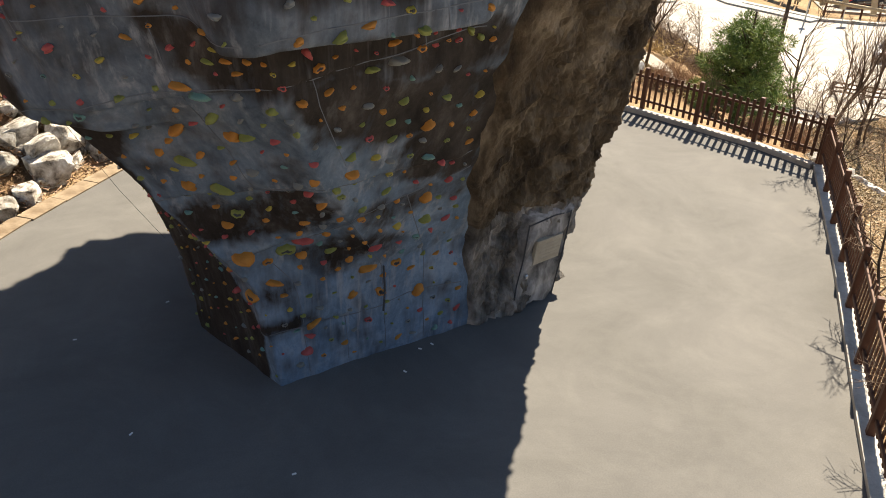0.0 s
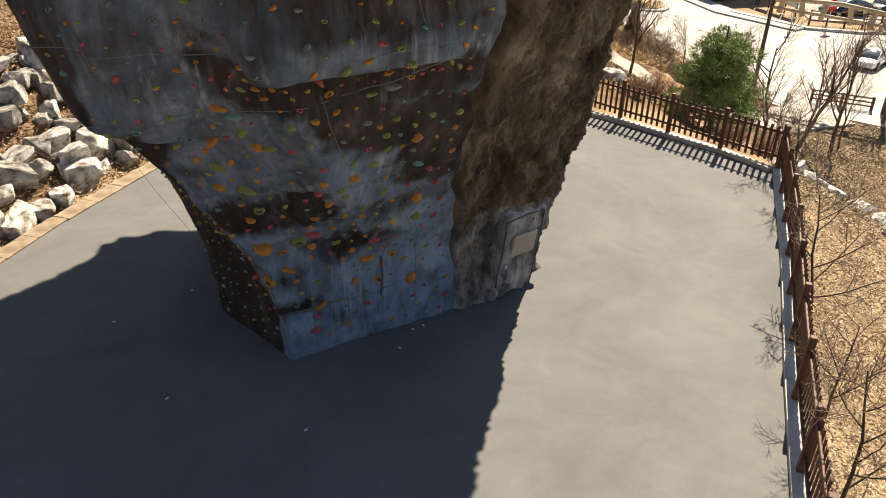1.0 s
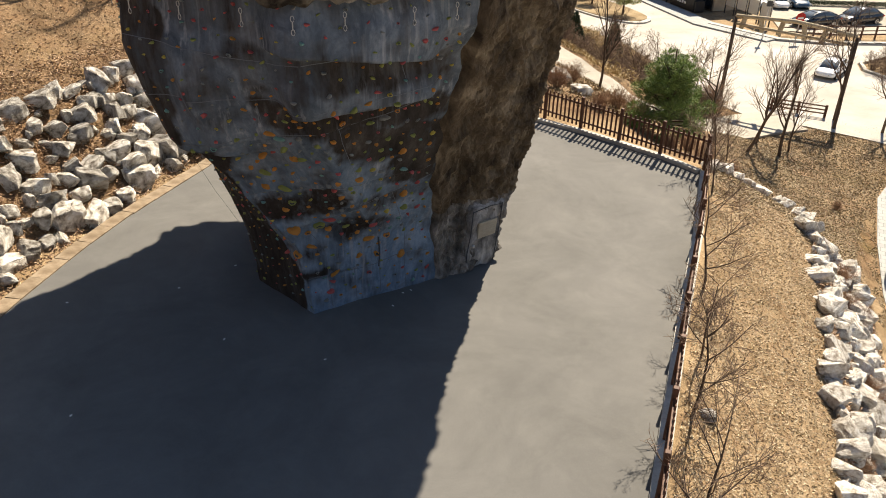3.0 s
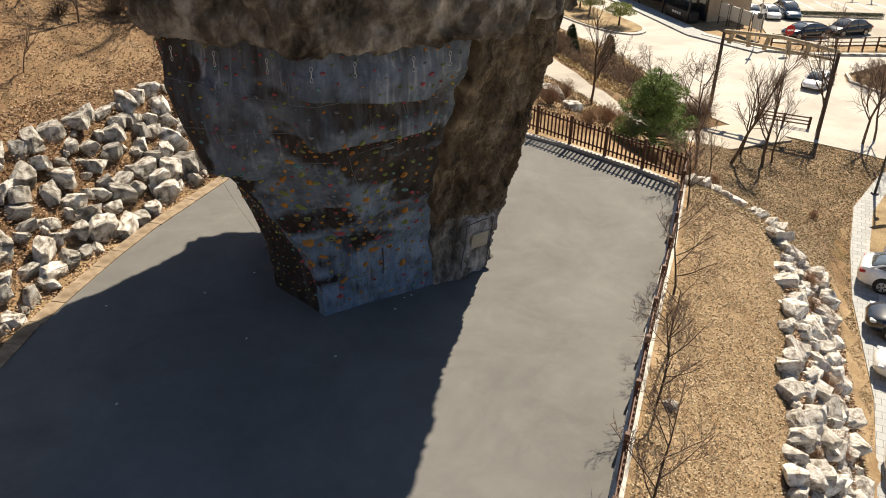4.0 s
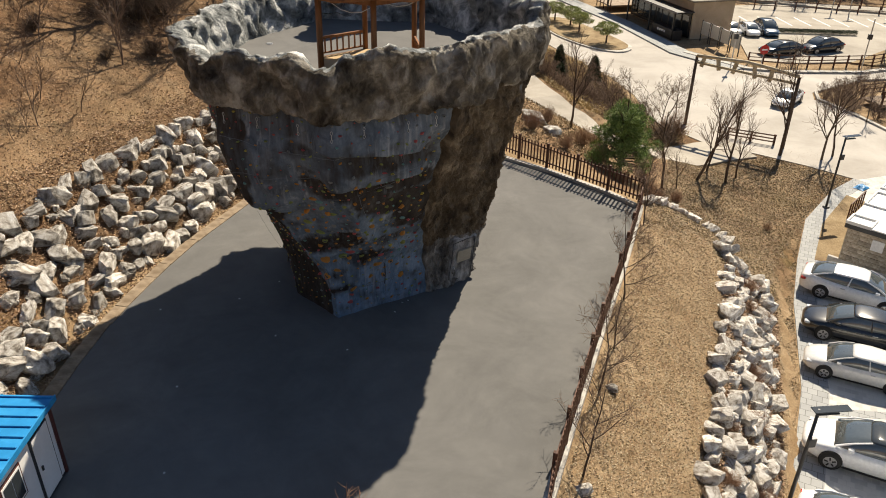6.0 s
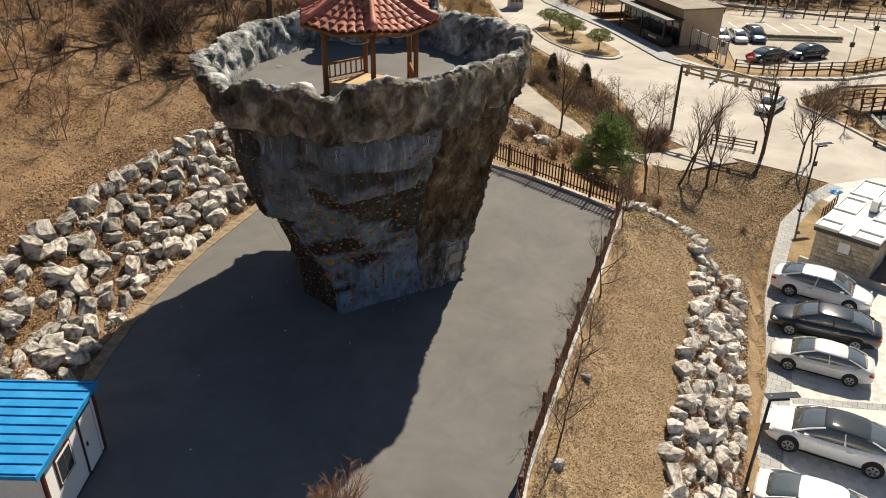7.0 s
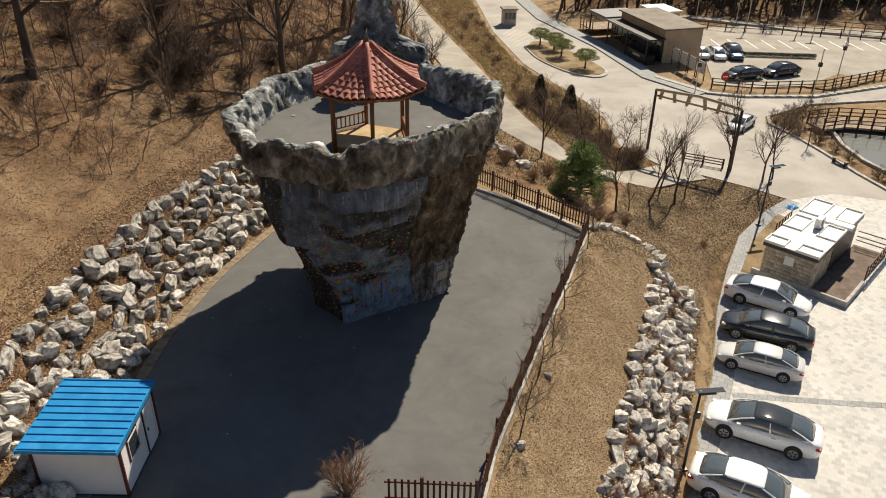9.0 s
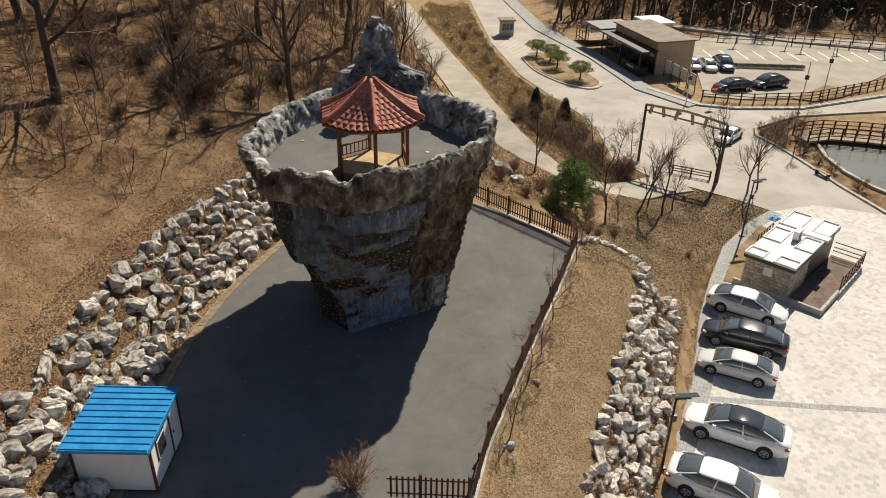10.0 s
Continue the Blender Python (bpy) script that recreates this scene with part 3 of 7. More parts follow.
# spire and stair hood at the back of the deck
bm = bmesh.new()
rows = []
NA = 72
for j in range(57):
    v = j / 56
    row = []
    for i in range(NA):
        a = 2 * math.pi * i / NA
        t = ease(0.44, 0.54, v)
        rx = (2.4 - 0.7 * v) * (1 - t) + (0.92 - 0.35 * ease(0.5, 0.9, v) - 0.4 * ease(0.86, 1.0, v)) * t
        ry = (0.85 * (1 - t) + 0.65 * t) * (1 - 0.3 * ease(0.6, 0.9, v) - 0.5 * ease(0.86, 1.0, v))
        p = Vector((-2.6 - 0.3 * t + rx * math.cos(a), 20.45 + ry * math.sin(a), DECK_Z - 0.3 + 5.35 * v))
        d = Vector((math.cos(a), math.sin(a), 0.1))
        q = Vector((p.x, p.y, p.z * 0.45))
        p = p + d * (0.3 * rocky(p, 0.9, 7) + 0.26 * ridged(q, 1.4, 8) + 0.12 * ridged(q, 3.2, 5) + 0.04 * ridged(q, 7.0, 2))
        cave = ease(1.25, 0.9, math.hypot((p.x + 2.6) / 1.15, max(0.0, p.z - DECK_Z - 0.9) / 1.2))
        if math.sin(a) < 0:
            p.y += 0.8 * cave * -math.sin(a)
        row.append(bm.verts.new(p))
    rows.append(row)
for r0, r1 in zip(rows, rows[1:]):
    for i in range(NA):
        bm.faces.new((r0[i], r0[(i + 1) % NA], r1[(i + 1) % NA], r1[i]))
bm.faces.new(rows[-1])
part("spire", bm, M["spire_rock"], tower, "dark rock spire over the stair hood")

# seams between the panels: thin raised joints that follow the face
M["seam"] = plain("dark_joint", (0.045, 0.05, 0.06), 0.8)
M["joint"] = plain("grey_panel_joint", (0.11, 0.125, 0.15), 0.8)


def strip(us, vs, half, out):
    """A thin flat bar over the face through places (u, v)."""
    bm = bmesh.new()
    pts = [face_point(u, v) + tower_normal(u, v) * out for u, v in zip(us, vs)]
    rows = []
    for k, (u, v) in enumerate(zip(us, vs)):
        d = (pts[min(k + 1, len(pts) - 1)] - pts[max(k - 1, 0)]).normalized()
        n = tower_normal(u, v)
        s = d.cross(n) * half
        rows.append([bm.verts.new(pts[k] - s - n * 0.02), bm.verts.new(pts[k] - s), bm.verts.new(pts[k] + s), bm.verts.new(pts[k] + s - n * 0.02)])
    for a, b in zip(rows, rows[1:]):
        for i in range(3):
            bm.faces.new((a[i], a[i + 1], b[i + 1], b[i]))
    return bm


for v0, rise, sag in ((0.112, 0.0, 0.0), (0.255, 0.08, 0.0), (0.375, 0.085, -0.035), (0.55, 0.04, 0.0), (0.66, 0.01, 0.0), (0.77, -0.02, 0.0)):
    us = [-0.1 + 1.8 * i / 60 for i in range(61)]
    part("joint", strip(us, [v0 + rise * u + sag * u * u + 0.006 * math.sin(5.3 * u + 9 * v0) for u in us], 0.006, 0.004), M["joint"], tower)
for u0, low, high in ((0.3, 0.01, 0.26), (0.64, 0.42, 0.66), (0.62, 0.01, 0.11), (1.0, 0.01, 0.34), (1.15, 0.46, 0.59), (1.38, 0.01, 0.36), (1.5, 0.6, 0.76)):
    vs = [low + (high - low) * i / 30 for i in range(31)]
    part("joint", strip([u0 + 0.012 * math.sin(11 * v) for v in vs], vs, 0.005, 0.004), M["joint"], tower)

# climbing holds
HOLD_COLOURS = [("orange", (0.44, 0.19, 0.028)), ("yellow", (0.36, 0.3, 0.05)), ("olive", (0.2, 0.225, 0.055)), ("red", (0.36, 0.07, 0.068)), ("teal", (0.12, 0.24, 0.22)), ("grey", (0.17, 0.18, 0.17))]
HOLD_MATS = [plain(n + "_resin_hold", c, 0.7) for n, c in HOLD_COLOURS]


def hold_shape(seed):
    """A resin hold lying on its wall (z outwards): a blob, a crescent or a jug with a pocket coloured dark as if
    shaded.
    """
    rnd = random.Random(seed)
    bm = bmesh.new()
    kind = seed % 4
    rows = []
    n, m_ = 10, 4
    for j in range(m_ + 1):
        t = j / m_
        ring = []
        for i in range(n):
            a = 2 * math.pi * i / n
            r = 1.0 + 0.24 * math.sin(2 * a + seed) + 0.2 * math.sin(3 * a + 2 * seed) + 0.1 * math.sin(5 * a + seed)
            if kind == 1:
                r *= 1.0 - 0.45 * max(0, math.sin(a)) ** 2
            q = r * math.cos(t * math.pi / 2) ** 0.6
            h = math.sin(t * math.pi / 2)
            if kind == 2 and t > 0.6:
                h -= 2.4 * (t - 0.6)
            ring.append(bm.verts.new((q * math.cos(a) * (1.25 if kind == 1 else 1.0), q * math.sin(a) * (0.62 if kind in (0, 3) else 0.85), 0.75 * h - 0.04 + (0.2 * h if math.sin(a) > 0.3 else 0))))
        rows.append(ring)
    for a, b in zip(rows, rows[1:]):
        for i in range(n):
            f = bm.faces.new((a[i], a[(i + 1) % n], b[(i + 1) % n], b[i]))
            f.material_index = 1 if kind == 2 and b is rows[-1] else 0
    f = bm.faces.new(rows[-1])
    f.material_index = 1 if kind == 2 else 0
    return bm


HOLDS = [[to_mesh("hold", hold_shape(k), mt, True) for k in (0, 1, 2, 3, 4, 5, 7)] for mt in HOLD_MATS]
# second slot: dark colour painted as the shade inside pockets
for row in HOLDS:
    for me in row:
        me.materials.append(M["seam"])
# the large holds by colour: u, v and size
BIG_ORANGE = [(0.50, 0.511, 0.13), (0.70, 0.511, 0.10), (0.66, 0.590, 0.09), (0.34, 0.417, 0.10), (1.14, 0.446, 0.10), (1.10, 0.662, 0.06), (1.09, 0.568, 0.07), (1.01, 0.640, 0.07), (1.18, 0.604, 0.07), (0.89, 0.612, 0.05), (0.66, 0.683, 0.06), (1.49, 0.496, 0.10), (1.46, 0.345, 0.11), (0.89, 0.388, 0.08), (0.21, 0.273, 0.17), (0.29, 0.252, 0.08), (0.19, 0.209, 0.10), (-0.05, 0.187, 0.13), (0.52, 0.259, 0.09), (0.85, 0.201, 0.11), (1.16, 0.194, 0.09), (1.34, 0.122, 0.13), (0.70, 0.151, 0.09), (0.97, 0.144, 0.10), (0.38, 0.115, 0.10), (0.31, 0.338, 0.09)]
BIG_OLIVE = [(0.68, 0.540, 0.10), (0.48, 0.417, 0.11), (0.42, 0.460, 0.10), (0.75, 0.511, 0.08), (0.48, 0.576, 0.07), (1.22, 0.662, 0.08), (0.95, 0.561, 0.07), (1.34, 0.590, 0.07), (1.44, 0.662, 0.08), (1.36, 0.511, 0.07), (1.44, 0.288, 0.11), (1.03, 0.424, 0.08), (0.46, 0.273, 0.14), (1.57, 0.532, 0.07), (0.42, 0.360, 0.09), (1.65, 0.619, 0.07)]
BIG_RED = [(0.17, 0.518, 0.09), (1.36, 0.691, 0.06), (0.40, 0.640, 0.07), (1.16, 0.619, 0.08), (1.09, 0.633, 0.07), (0.68, 0.633, 0.05), (1.53, 0.424, 0.07), (0.38, 0.576, 0.05), (0.60, 0.295, 0.11), (1.05, 0.252, 0.08), (0.87, 0.511, 0.06), (0.31, 0.058, 0.11), (-0.26, 0.173, 0.09)]
BIG_TEAL = [(0.70, 0.576, 0.09), (0.32, 0.554, 0.07), (1.48, 0.439, 0.08), (1.36, 0.252, 0.07)]
BIG_GREY = [(0.68, 0.453, 0.08), (1.42, 0.597, 0.10), (1.30, 0.547, 0.07), (1.01, 0.547, 0.06)]
rnd = random.Random(77)
spots, tries = [], 0
for c, row in ((0, BIG_ORANGE), (2, BIG_OLIVE), (3, BIG_RED), (4, BIG_TEAL), (5, BIG_GREY)):
    spots += [(u, v, tower_point(u, v), c, size) for u, v, size in row]
while len(spots) < 1150 and tries < 60000:
    tries += 1
    u, v = rnd.uniform(-1.6, 1.85), rnd.uniform(0.02, 0.86)
    if u > profile(ROCK_EDGE, v) - 0.05:
        continue
    p = tower_point(u, v)
    band = 0.6 < v < 0.64 and u > 0.7
    room = 0.15 if band else 0.24 if u < 0.1 else 0.25
    if all((p - q[2]).length > max(room, 2.2 * q[4]) for q in spots):
        if v < 0.6 and u > 0.1:
            size = rnd.choice((0.03, 0.035, 0.04, 0.045, 0.05, 0.055, 0.06, 0.07))
        else:
            size = rnd.choice((0.03, 0.035, 0.04, 0.05, 0.06)) if u > 0.1 else rnd.choice((0.025, 0.03, 0.04, 0.05))
        weights = (28, 10, 22, 14, 9, 17) if v < 0.7 else (14, 8, 22, 28, 8, 20)
        spots.append((u, v, p, rnd.choices(range(6), (46, 10, 10, 30, 2, 2) if band else weights)[0], size))
spots.sort(key=lambda q: (q[0] < -0.05, q[1]))
rest = {}
for k, (u, v, p, c, size) in enumerate(spots):
    nrm = tower_normal(u, v)
    p = face_point(u, v)
    side = Vector((0, 0, 1)).cross(nrm).normalized()
    up = nrm.cross(side)
    spin = rnd.uniform(-0.6, 0.6) + (math.pi if rnd.random() < 0.3 else 0)
    s = rnd.choice((2, 1, 5, 0)) if size > 0.08 else rnd.randrange(7)
    m_ = Matrix((side, up, nrm)).transposed().to_4x4() @ pose(0, 0, 0, 0, 0, math.degrees(spin)) @ Matrix.Diagonal((0.85 * size, 0.8 * size, 1.15 * size, 1))
    m_.translation = p
    if k < 300:
        part("hold", HOLDS[c][s], None, tower, m=m_)
    else:
        rest.setdefault(c, []).append((HOLDS[c][s], m_))
for c, items in rest.items():
    vs, fs, slots = [], [], []
    for me, m_ in items:
        b = len(vs)
        vs += [m_ @ q.co for q in me.vertices]
        fs += [[b + i for i in f.vertices] for f in me.polygons]
        slots += [f.material_index for f in me.polygons]
    me = bpy.data.meshes.new("holds")
    me.from_pydata(vs, [], fs)
    me.materials.append(HOLD_MATS[c])
    me.materials.append(M["seam"])
    for f, k in zip(me.polygons, slots):
        f.material_index = k
    ob = part("holds", me, None, tower, HOLD_COLOURS[c][0] + " resin climbing holds")
    ob["kind"] = "stuff"

# quickdraws hanging under the parapet, the rope end and the service door
M["sling"] = plain("pale_grey_sling", (0.42, 0.42, 0.4), 0.6)
for u in (-1.3, -0.9, -0.55, -0.2, 0.12, 0.4, 0.7, 1.0, 1.25, 1.55, 1.76):
    p, nrm = face_point(u, 0.845), tower_normal(u, 0.845)
    side = Vector((0, 0, 1)).cross(nrm).normalized()
    a = p + nrm * 0.1
    bm = bmesh.new()
    ring = lambda c, w, h: [c + side * (w * math.cos(t)) + Vector((0, 0, h * math.sin(t))) for t in (2 * math.pi * i / 8 for i in range(9))]
    tube(bm, ring(a, 0.03, 0.05), 0.007, 5, False)
    tube(bm, [a - Vector((0, 0, 0.05)), a - Vector((0, 0, 0.17))], 0.01, 5)
    tube(bm, ring(a - Vector((0, 0, 0.22)), 0.03, 0.05), 0.007, 5, False)
    part("quickdraw", bm, M["sling"], tower, "pale metal quickdraw")
p, nrm = tower_point(1.02, 0.2), tower_normal(1.02, 0.2)
part("rope", tube(bmesh.new(), [p + nrm * 0.08, p + nrm * 0.12 - Vector((0, 0, 0.4)), p + nrm * 0.1 - Vector((0.02, 0, 0.8))], 0.018, 6), M["seam"], tower, "short dark rope end")

M["door_rock"] = surface("pale_grey_rock_door", (0.025, 0.025, 0.025), (0.27, 0.265, 0.26), (0.6, 0.59, 0.58), 2.6, 7, 0.85, 0.8, 0.04, stretch=(1, 1, 0.5), fine_amount=0.7)
M["plaque_line"] = plain("faint_plaque_lettering", (0.33, 0.295, 0.23), 0.6)
M["plaque"] = surface("beige_plaque", (0.36, 0.32, 0.25), (0.42, 0.38, 0.3), (0.46, 0.42, 0.34), 3, 15, 0.6, 0.1, 0.002)
d0, d1 = tower_point(2.32, 0.0), tower_point(2.98, 0.0)
ang = math.degrees(math.atan2(d1.y - d0.y, d1.x - d0.x))
dl = (d1 - d0).length
lean = tower_point(2.7, 0.2) - tower_point(2.7, 0.0)
tilt = math.degrees(math.atan2(lean.x * math.sin(radians(ang)) - lean.y * math.cos(radians(ang)), 1.84))
DOOR = pose(d0.x, d0.y, 0.03, 0, 0, ang) @ pose(0, -0.13, 0, tilt)
bm = bmesh.new()
g = []
for j in range(23):
    row = []
    for i in range(15):
        q = Vector((dl * i / 14, 0, 2.05 * j / 22))
        e = min(i, 14 - i, j + 1, 22 - j)
        row.append(bm.verts.new((q.x + 0.03 * rocky(q, 2.0, 1), (0.3 if e == 0 else 0.0) - 0.07 * ridged(q, 1.3, 3) * (e > 0) - 0.03 * rocky(q, 4.0, 3), q.z + 0.05 * rocky(q, 1.5, 2))))
    g.append(row)
for j in range(22):
    for i in range(14):
        bm.faces.new((g[j][i], g[j][i + 1], g[j + 1][i + 1], g[j + 1][i]))
door = part("service_door", bm, M["door_rock"], tower, "pale grey sculpted rock door", smooth=True, m=DOOR)
part("plaque", boxed(dl * 0.22, dl * 0.74, -0.1, -0.02, 1.0, 1.5, 0.008), M["plaque"], door, "beige metal plaque")
for q in range(5):
    part("text_line", boxed(dl * 0.26, dl * (0.72 - 0.05 * (q % 2)), -0.104, -0.098, 1.09 + 0.075 * q, 1.1 + 0.075 * q), M["plaque_line"], door, "faint line of lettering")
for pts in ([(0.02, 1.9), (0.04, 1.2), (0.0, 0.6), (0.03, 0.05)], [(dl * 0.84, 1.92), (dl * 0.86, 1.0), (dl * 0.83, 0.05)], [(0.02, 1.88), (dl * 0.5, 1.93), (dl * 0.84, 1.9)]):
    part("door_gap", tube(bmesh.new(), [(x, -0.06, z) for x, z in pts], 0.014, 5), M["seam"], door)
part("handle", boxed(0.12, 0.2, -0.12, -0.03, 0.74, 0.84, 0.02), M["steel"], door)
part("guy_rope", tube(bmesh.new(), [tower_point(-0.45, 0.47) + tower_normal(-0.45, 0.47) * 0.3, tower_point(-0.7, 0.33) + tower_normal(-0.7, 0.33) * 0.36, tower_point(-1.0, 0.19) + tower_normal(-1.0, 0.19) * 0.1], 0.003, 5), M["seam"], tower, "thin rope hanging from the overhang")
for x, y in ((-6.07, 15.2), (0.35, 14.3)):
    cap = bmesh.new()
    bmesh.ops.create_cone(cap, cap_ends=True, segments=12, radius1=0.13, radius2=0.11, depth=0.03, matrix=pose(x, y, DECK_Z + 0.012))
    part("drain_cover", cap, M["steel"], tower, "pale drain cover on the deck")

# ---------------------------------------------------------------- rocks
def boulder_mesh(name, seed, material):
    """A quarried block: a box cut by random planes, with chipped faces and worn edges."""
    rnd = random.Random(seed)
    bm = bmesh.new()
    bmesh.ops.create_cube(bm, size=1.9, matrix=Matrix.Diagonal((1.0, rnd.uniform(0.8, 1.0), rnd.uniform(0.75, 1.0), 1)))
    for _ in range(9):
        d = Vector((rnd.gauss(0, 1), rnd.gauss(0, 1), rnd.gauss(0, 0.9))).normalized()
        cut = bmesh.ops.bisect_plane(bm, geom=list(bm.verts) + list(bm.edges) + list(bm.faces), plane_co=d * rnd.uniform(0.6, 1.0), plane_no=d, clear_outer=True)
        edges = [e for e in cut["geom_cut"] if isinstance(e, bmesh.types.BMEdge)]
        if edges:
            bmesh.ops.contextual_create(bm, geom=edges)
    bmesh.ops.bevel(bm, geom=list(bm.edges), offset=0.05, segments=1, affect="EDGES")
    bmesh.ops.triangulate(bm, faces=list(bm.faces))
    bmesh.ops.subdivide_edges(bm, edges=[e for e in bm.edges if e.calc_length() > 0.42], cuts=1)
    bmesh.ops.triangulate(bm, faces=list(bm.faces))
    for v in bm.verts:
        v.co += v.co.normalized() * (0.13 * rocky(v.co, 1.3, seed) + 0.08 * rocky(v.co, 3.4, seed))
    return to_mesh(name, bm, material)


ROCKS = [boulder_mesh("boulder", 100 + k, M["boulder"]) for k in range(14)]
PALE = [boulder_mesh("boulder", 200 + k, M["boulder_white"]) for k in range(14)]


def revetment(name, line, side, near, far, rows, meshes, size, label, seed, s0=0.0, s1=None, gap=1.0):
    """Rough rows of boulders laid on a bank beside a plan line."""
    rnd = random.Random(seed)
    th = thing(name, label, "rock bank", kind="structure")
    total = length(line) if s1 is None else s1
    for r in range(rows):
        s = s0 + rnd.uniform(0, 0.6)
        while s < total:
            sz = size * rnd.choice((0.5, 0.65, 0.85, 1.0, 1.15, 1.3))
            p, d = along(line, s)
            off = near + (far - near) * (r + rnd.uniform(-0.45, 0.45)) / max(1, rows - 1)
            q = p + Vector((d.y, -d.x, 0)) * side * off
            z = height(q.x, q.y)
            ob = new("boulder", rnd.choice(meshes))
            ob.parent = th
            sc = Vector((sz * rnd.uniform(0.9, 1.35), sz * rnd.uniform(0.65, 0.95), sz * rnd.uniform(0.6, 1.0))) * 0.5
            ob.matrix_basis = Matrix.LocRotScale(Vector((q.x, q.y, z + sc.z * rnd.uniform(0.2, 0.65))), Euler((rnd.uniform(-0.4, 0.4), rnd.uniform(-0.4, 0.4), rnd.uniform(0, 6.3))), sc)
            s += sz * rnd.uniform(0.72, 0.98) * gap
    return th


revetment("rock_bank", LEFT_EDGE, -1, 0.95, 3.8, 6, ROCKS, 0.74, "stacked grey granite boulders along the hillside foot", 1)
ROCK_LINE = [(p[0] - 0.15, p[1]) for p in RIGHT_EDGE] + [(8.9, 21.6)]
revetment("rock_bank", ROCK_LINE, 1, 4.4, 6.75, 6, PALE, 0.64, "stacked pale granite boulders on the grass bank", 2, 4.0, gap=1.04)

# ---------------------------------------------------------------- kerbs and fences
def ribbon(line, a, b, z0, z1):
    bm = bmesh.new()
    n = len(line)
    rings = []
    for k, (x, y) in enumerate(line):
        d = (Vector((*line[min(k + 1, n - 1)], 0)) - Vector((*line[max(k - 1, 0)], 0))).normalized()
        r = Vector((d.y, -d.x, 0))
        p = Vector((x, y, 0))
        rings.append([bm.verts.new(p + r * o + Vector((0, 0, z))) for o, z in ((a, z0), (a, z1), (b, z1), (b, z0))])
    for r0, r1 in zip(rings, rings[1:]):
        for k in range(4):
            bm.faces.new((r0[k], r1[k], r1[(k + 1) % 4], r0[(k + 1) % 4]))
    bm.faces.new(rings[0])
    bm.faces.new(rings[-1][::-1])
    return bm


solid("kerb", ribbon(RIGHT_EDGE, -0.02, 0.27, -0.4, 0.1), M["kerb"], "pale concrete kerb along the court", "kerb", "structure")
solid("kerb", ribbon(FAR_EDGE[:-1] + [(1.0, 26.2)], -0.2, 0.02, -0.4, 0.13), M["kerb"], "pale concrete kerb under the far fence", "kerb", "structure")


def fence(line, offset, group, first_post=0.0, bay=1.8, top=1.25, n_pickets=8):
    """Posts, two rails and pickets along a plan line."""
    th = thing("fence", "dark brown wooden picket fence beside the court", "fence", group=group)
    total = length(line)
    post = to_mesh("post", boxed(-0.06, 0.06, -0.06, 0.06, 0, top + 0.08, 0.012), M["wood"])
    picket = to_mesh("picket", boxed(-0.04, 0.04, -0.014, 0.014, 0.16, top - 0.02, 0.006), M["wood"])
    s = first_post
    def base(s):
        p, d = along(line, s)
        r = Vector((d.y, -d.x, 0))
        return p + r * offset, math.degrees(math.atan2(d.y, d.x))
    while s <= total + 0.01:
        p, a = base(min(s, total - 0.001))
        part("post", post, None, th, m=pose(p.x, p.y, 0.05, 0, 0, a))
        e = min(s + bay, total)
        if e - s > 0.3:
            q, _ = base(e)
            ang = math.degrees(math.atan2(q.y - p.y, q.x - p.x))
            n = (q - p).length
            for z in (0.34, top - 0.2):
                part("rail", boxed(0.06, n - 0.06, -0.022, 0.022, z - 0.035, z + 0.035, 0.006), M["wood"], th, m=pose(p.x, p.y, 0.05, 0, 0, ang))
            k = n_pickets if e - s > bay * 0.9 else max(2, int(n_pickets * (e - s) / bay))
            for i in range(k):
                c = p.lerp(q, (i + 1) / (k + 1))
                rr = Vector((math.sin(radians(ang)), -math.cos(radians(ang)), 0)) * 0.036
                part("picket", picket, None, th, m=pose(c.x - rr.x, c.y - rr.y, 0.05, 0, 0, ang))
        s += bay
    return th


fence([(8.85, 19.95), (0.4, 27.6)], 0.0, "fences round the court")
fence([(p[0] + 0.13, p[1]) for p in RIGHT_EDGE[::-1][:-1]], 0.0, "fences round the court", 0.0)
fence([(3.1, -0.5), (0.0, -0.55)], 0.0, "fences round the court")

# ---------------------------------------------------------------- stone edging on the left
edging = thing("stone_edging", "tan stone edging strip beside the court", "edging", kind="structure")
s = 0.0
while s < length(LEFT_EDGE) - 1.0:
    p, d = along(LEFT_EDGE, s)
    part("stone", boxed(0.003, 0.99, -0.03, 0.42, -0.3, 0.035 + 0.004 * math.sin(s * 9), 0.004), M["stone_edging"], edging, m=pose(p.x, p.y, 0, 0, 0, math.degrees(math.atan2(d.y, d.x))))
    s += 1.0

# ---------------------------------------------------------------- gazebo on the deck
M["tile"] = surface("terracotta_tile", (0.3, 0.1, 0.072), (0.44, 0.17, 0.125), (0.54, 0.24, 0.18), 1.5, 9, 0.6, 0.3, 0.01, vary=0.18)
M["post_wood"] = surface("stained_orange_wood", (0.17, 0.068, 0.024), (0.26, 0.11, 0.042), (0.34, 0.155, 0.065), 3, 18, 0.55, 0.2, 0.004, stretch=(1, 1, 0.15))
M["platform_wood"] = surface("pale_floor_wood", (0.4, 0.28, 0.14), (0.5, 0.36, 0.19), (0.58, 0.43, 0.25), 2, 16, 0.6, 0.15, 0.003)
GZ = (-1.95, 11.6)
gazebo = thing("gazebo", "hexagonal wooden gazebo with a terracotta tiled roof", "gazebo", pose(GZ[0], GZ[1], DECK_Z))
HEX = [radians(-77 + 60 * k) for k in range(6)]


def hexed(r, z):
    return [Vector((r * math.cos(a), r * math.sin(a), z)) for a in HEX]


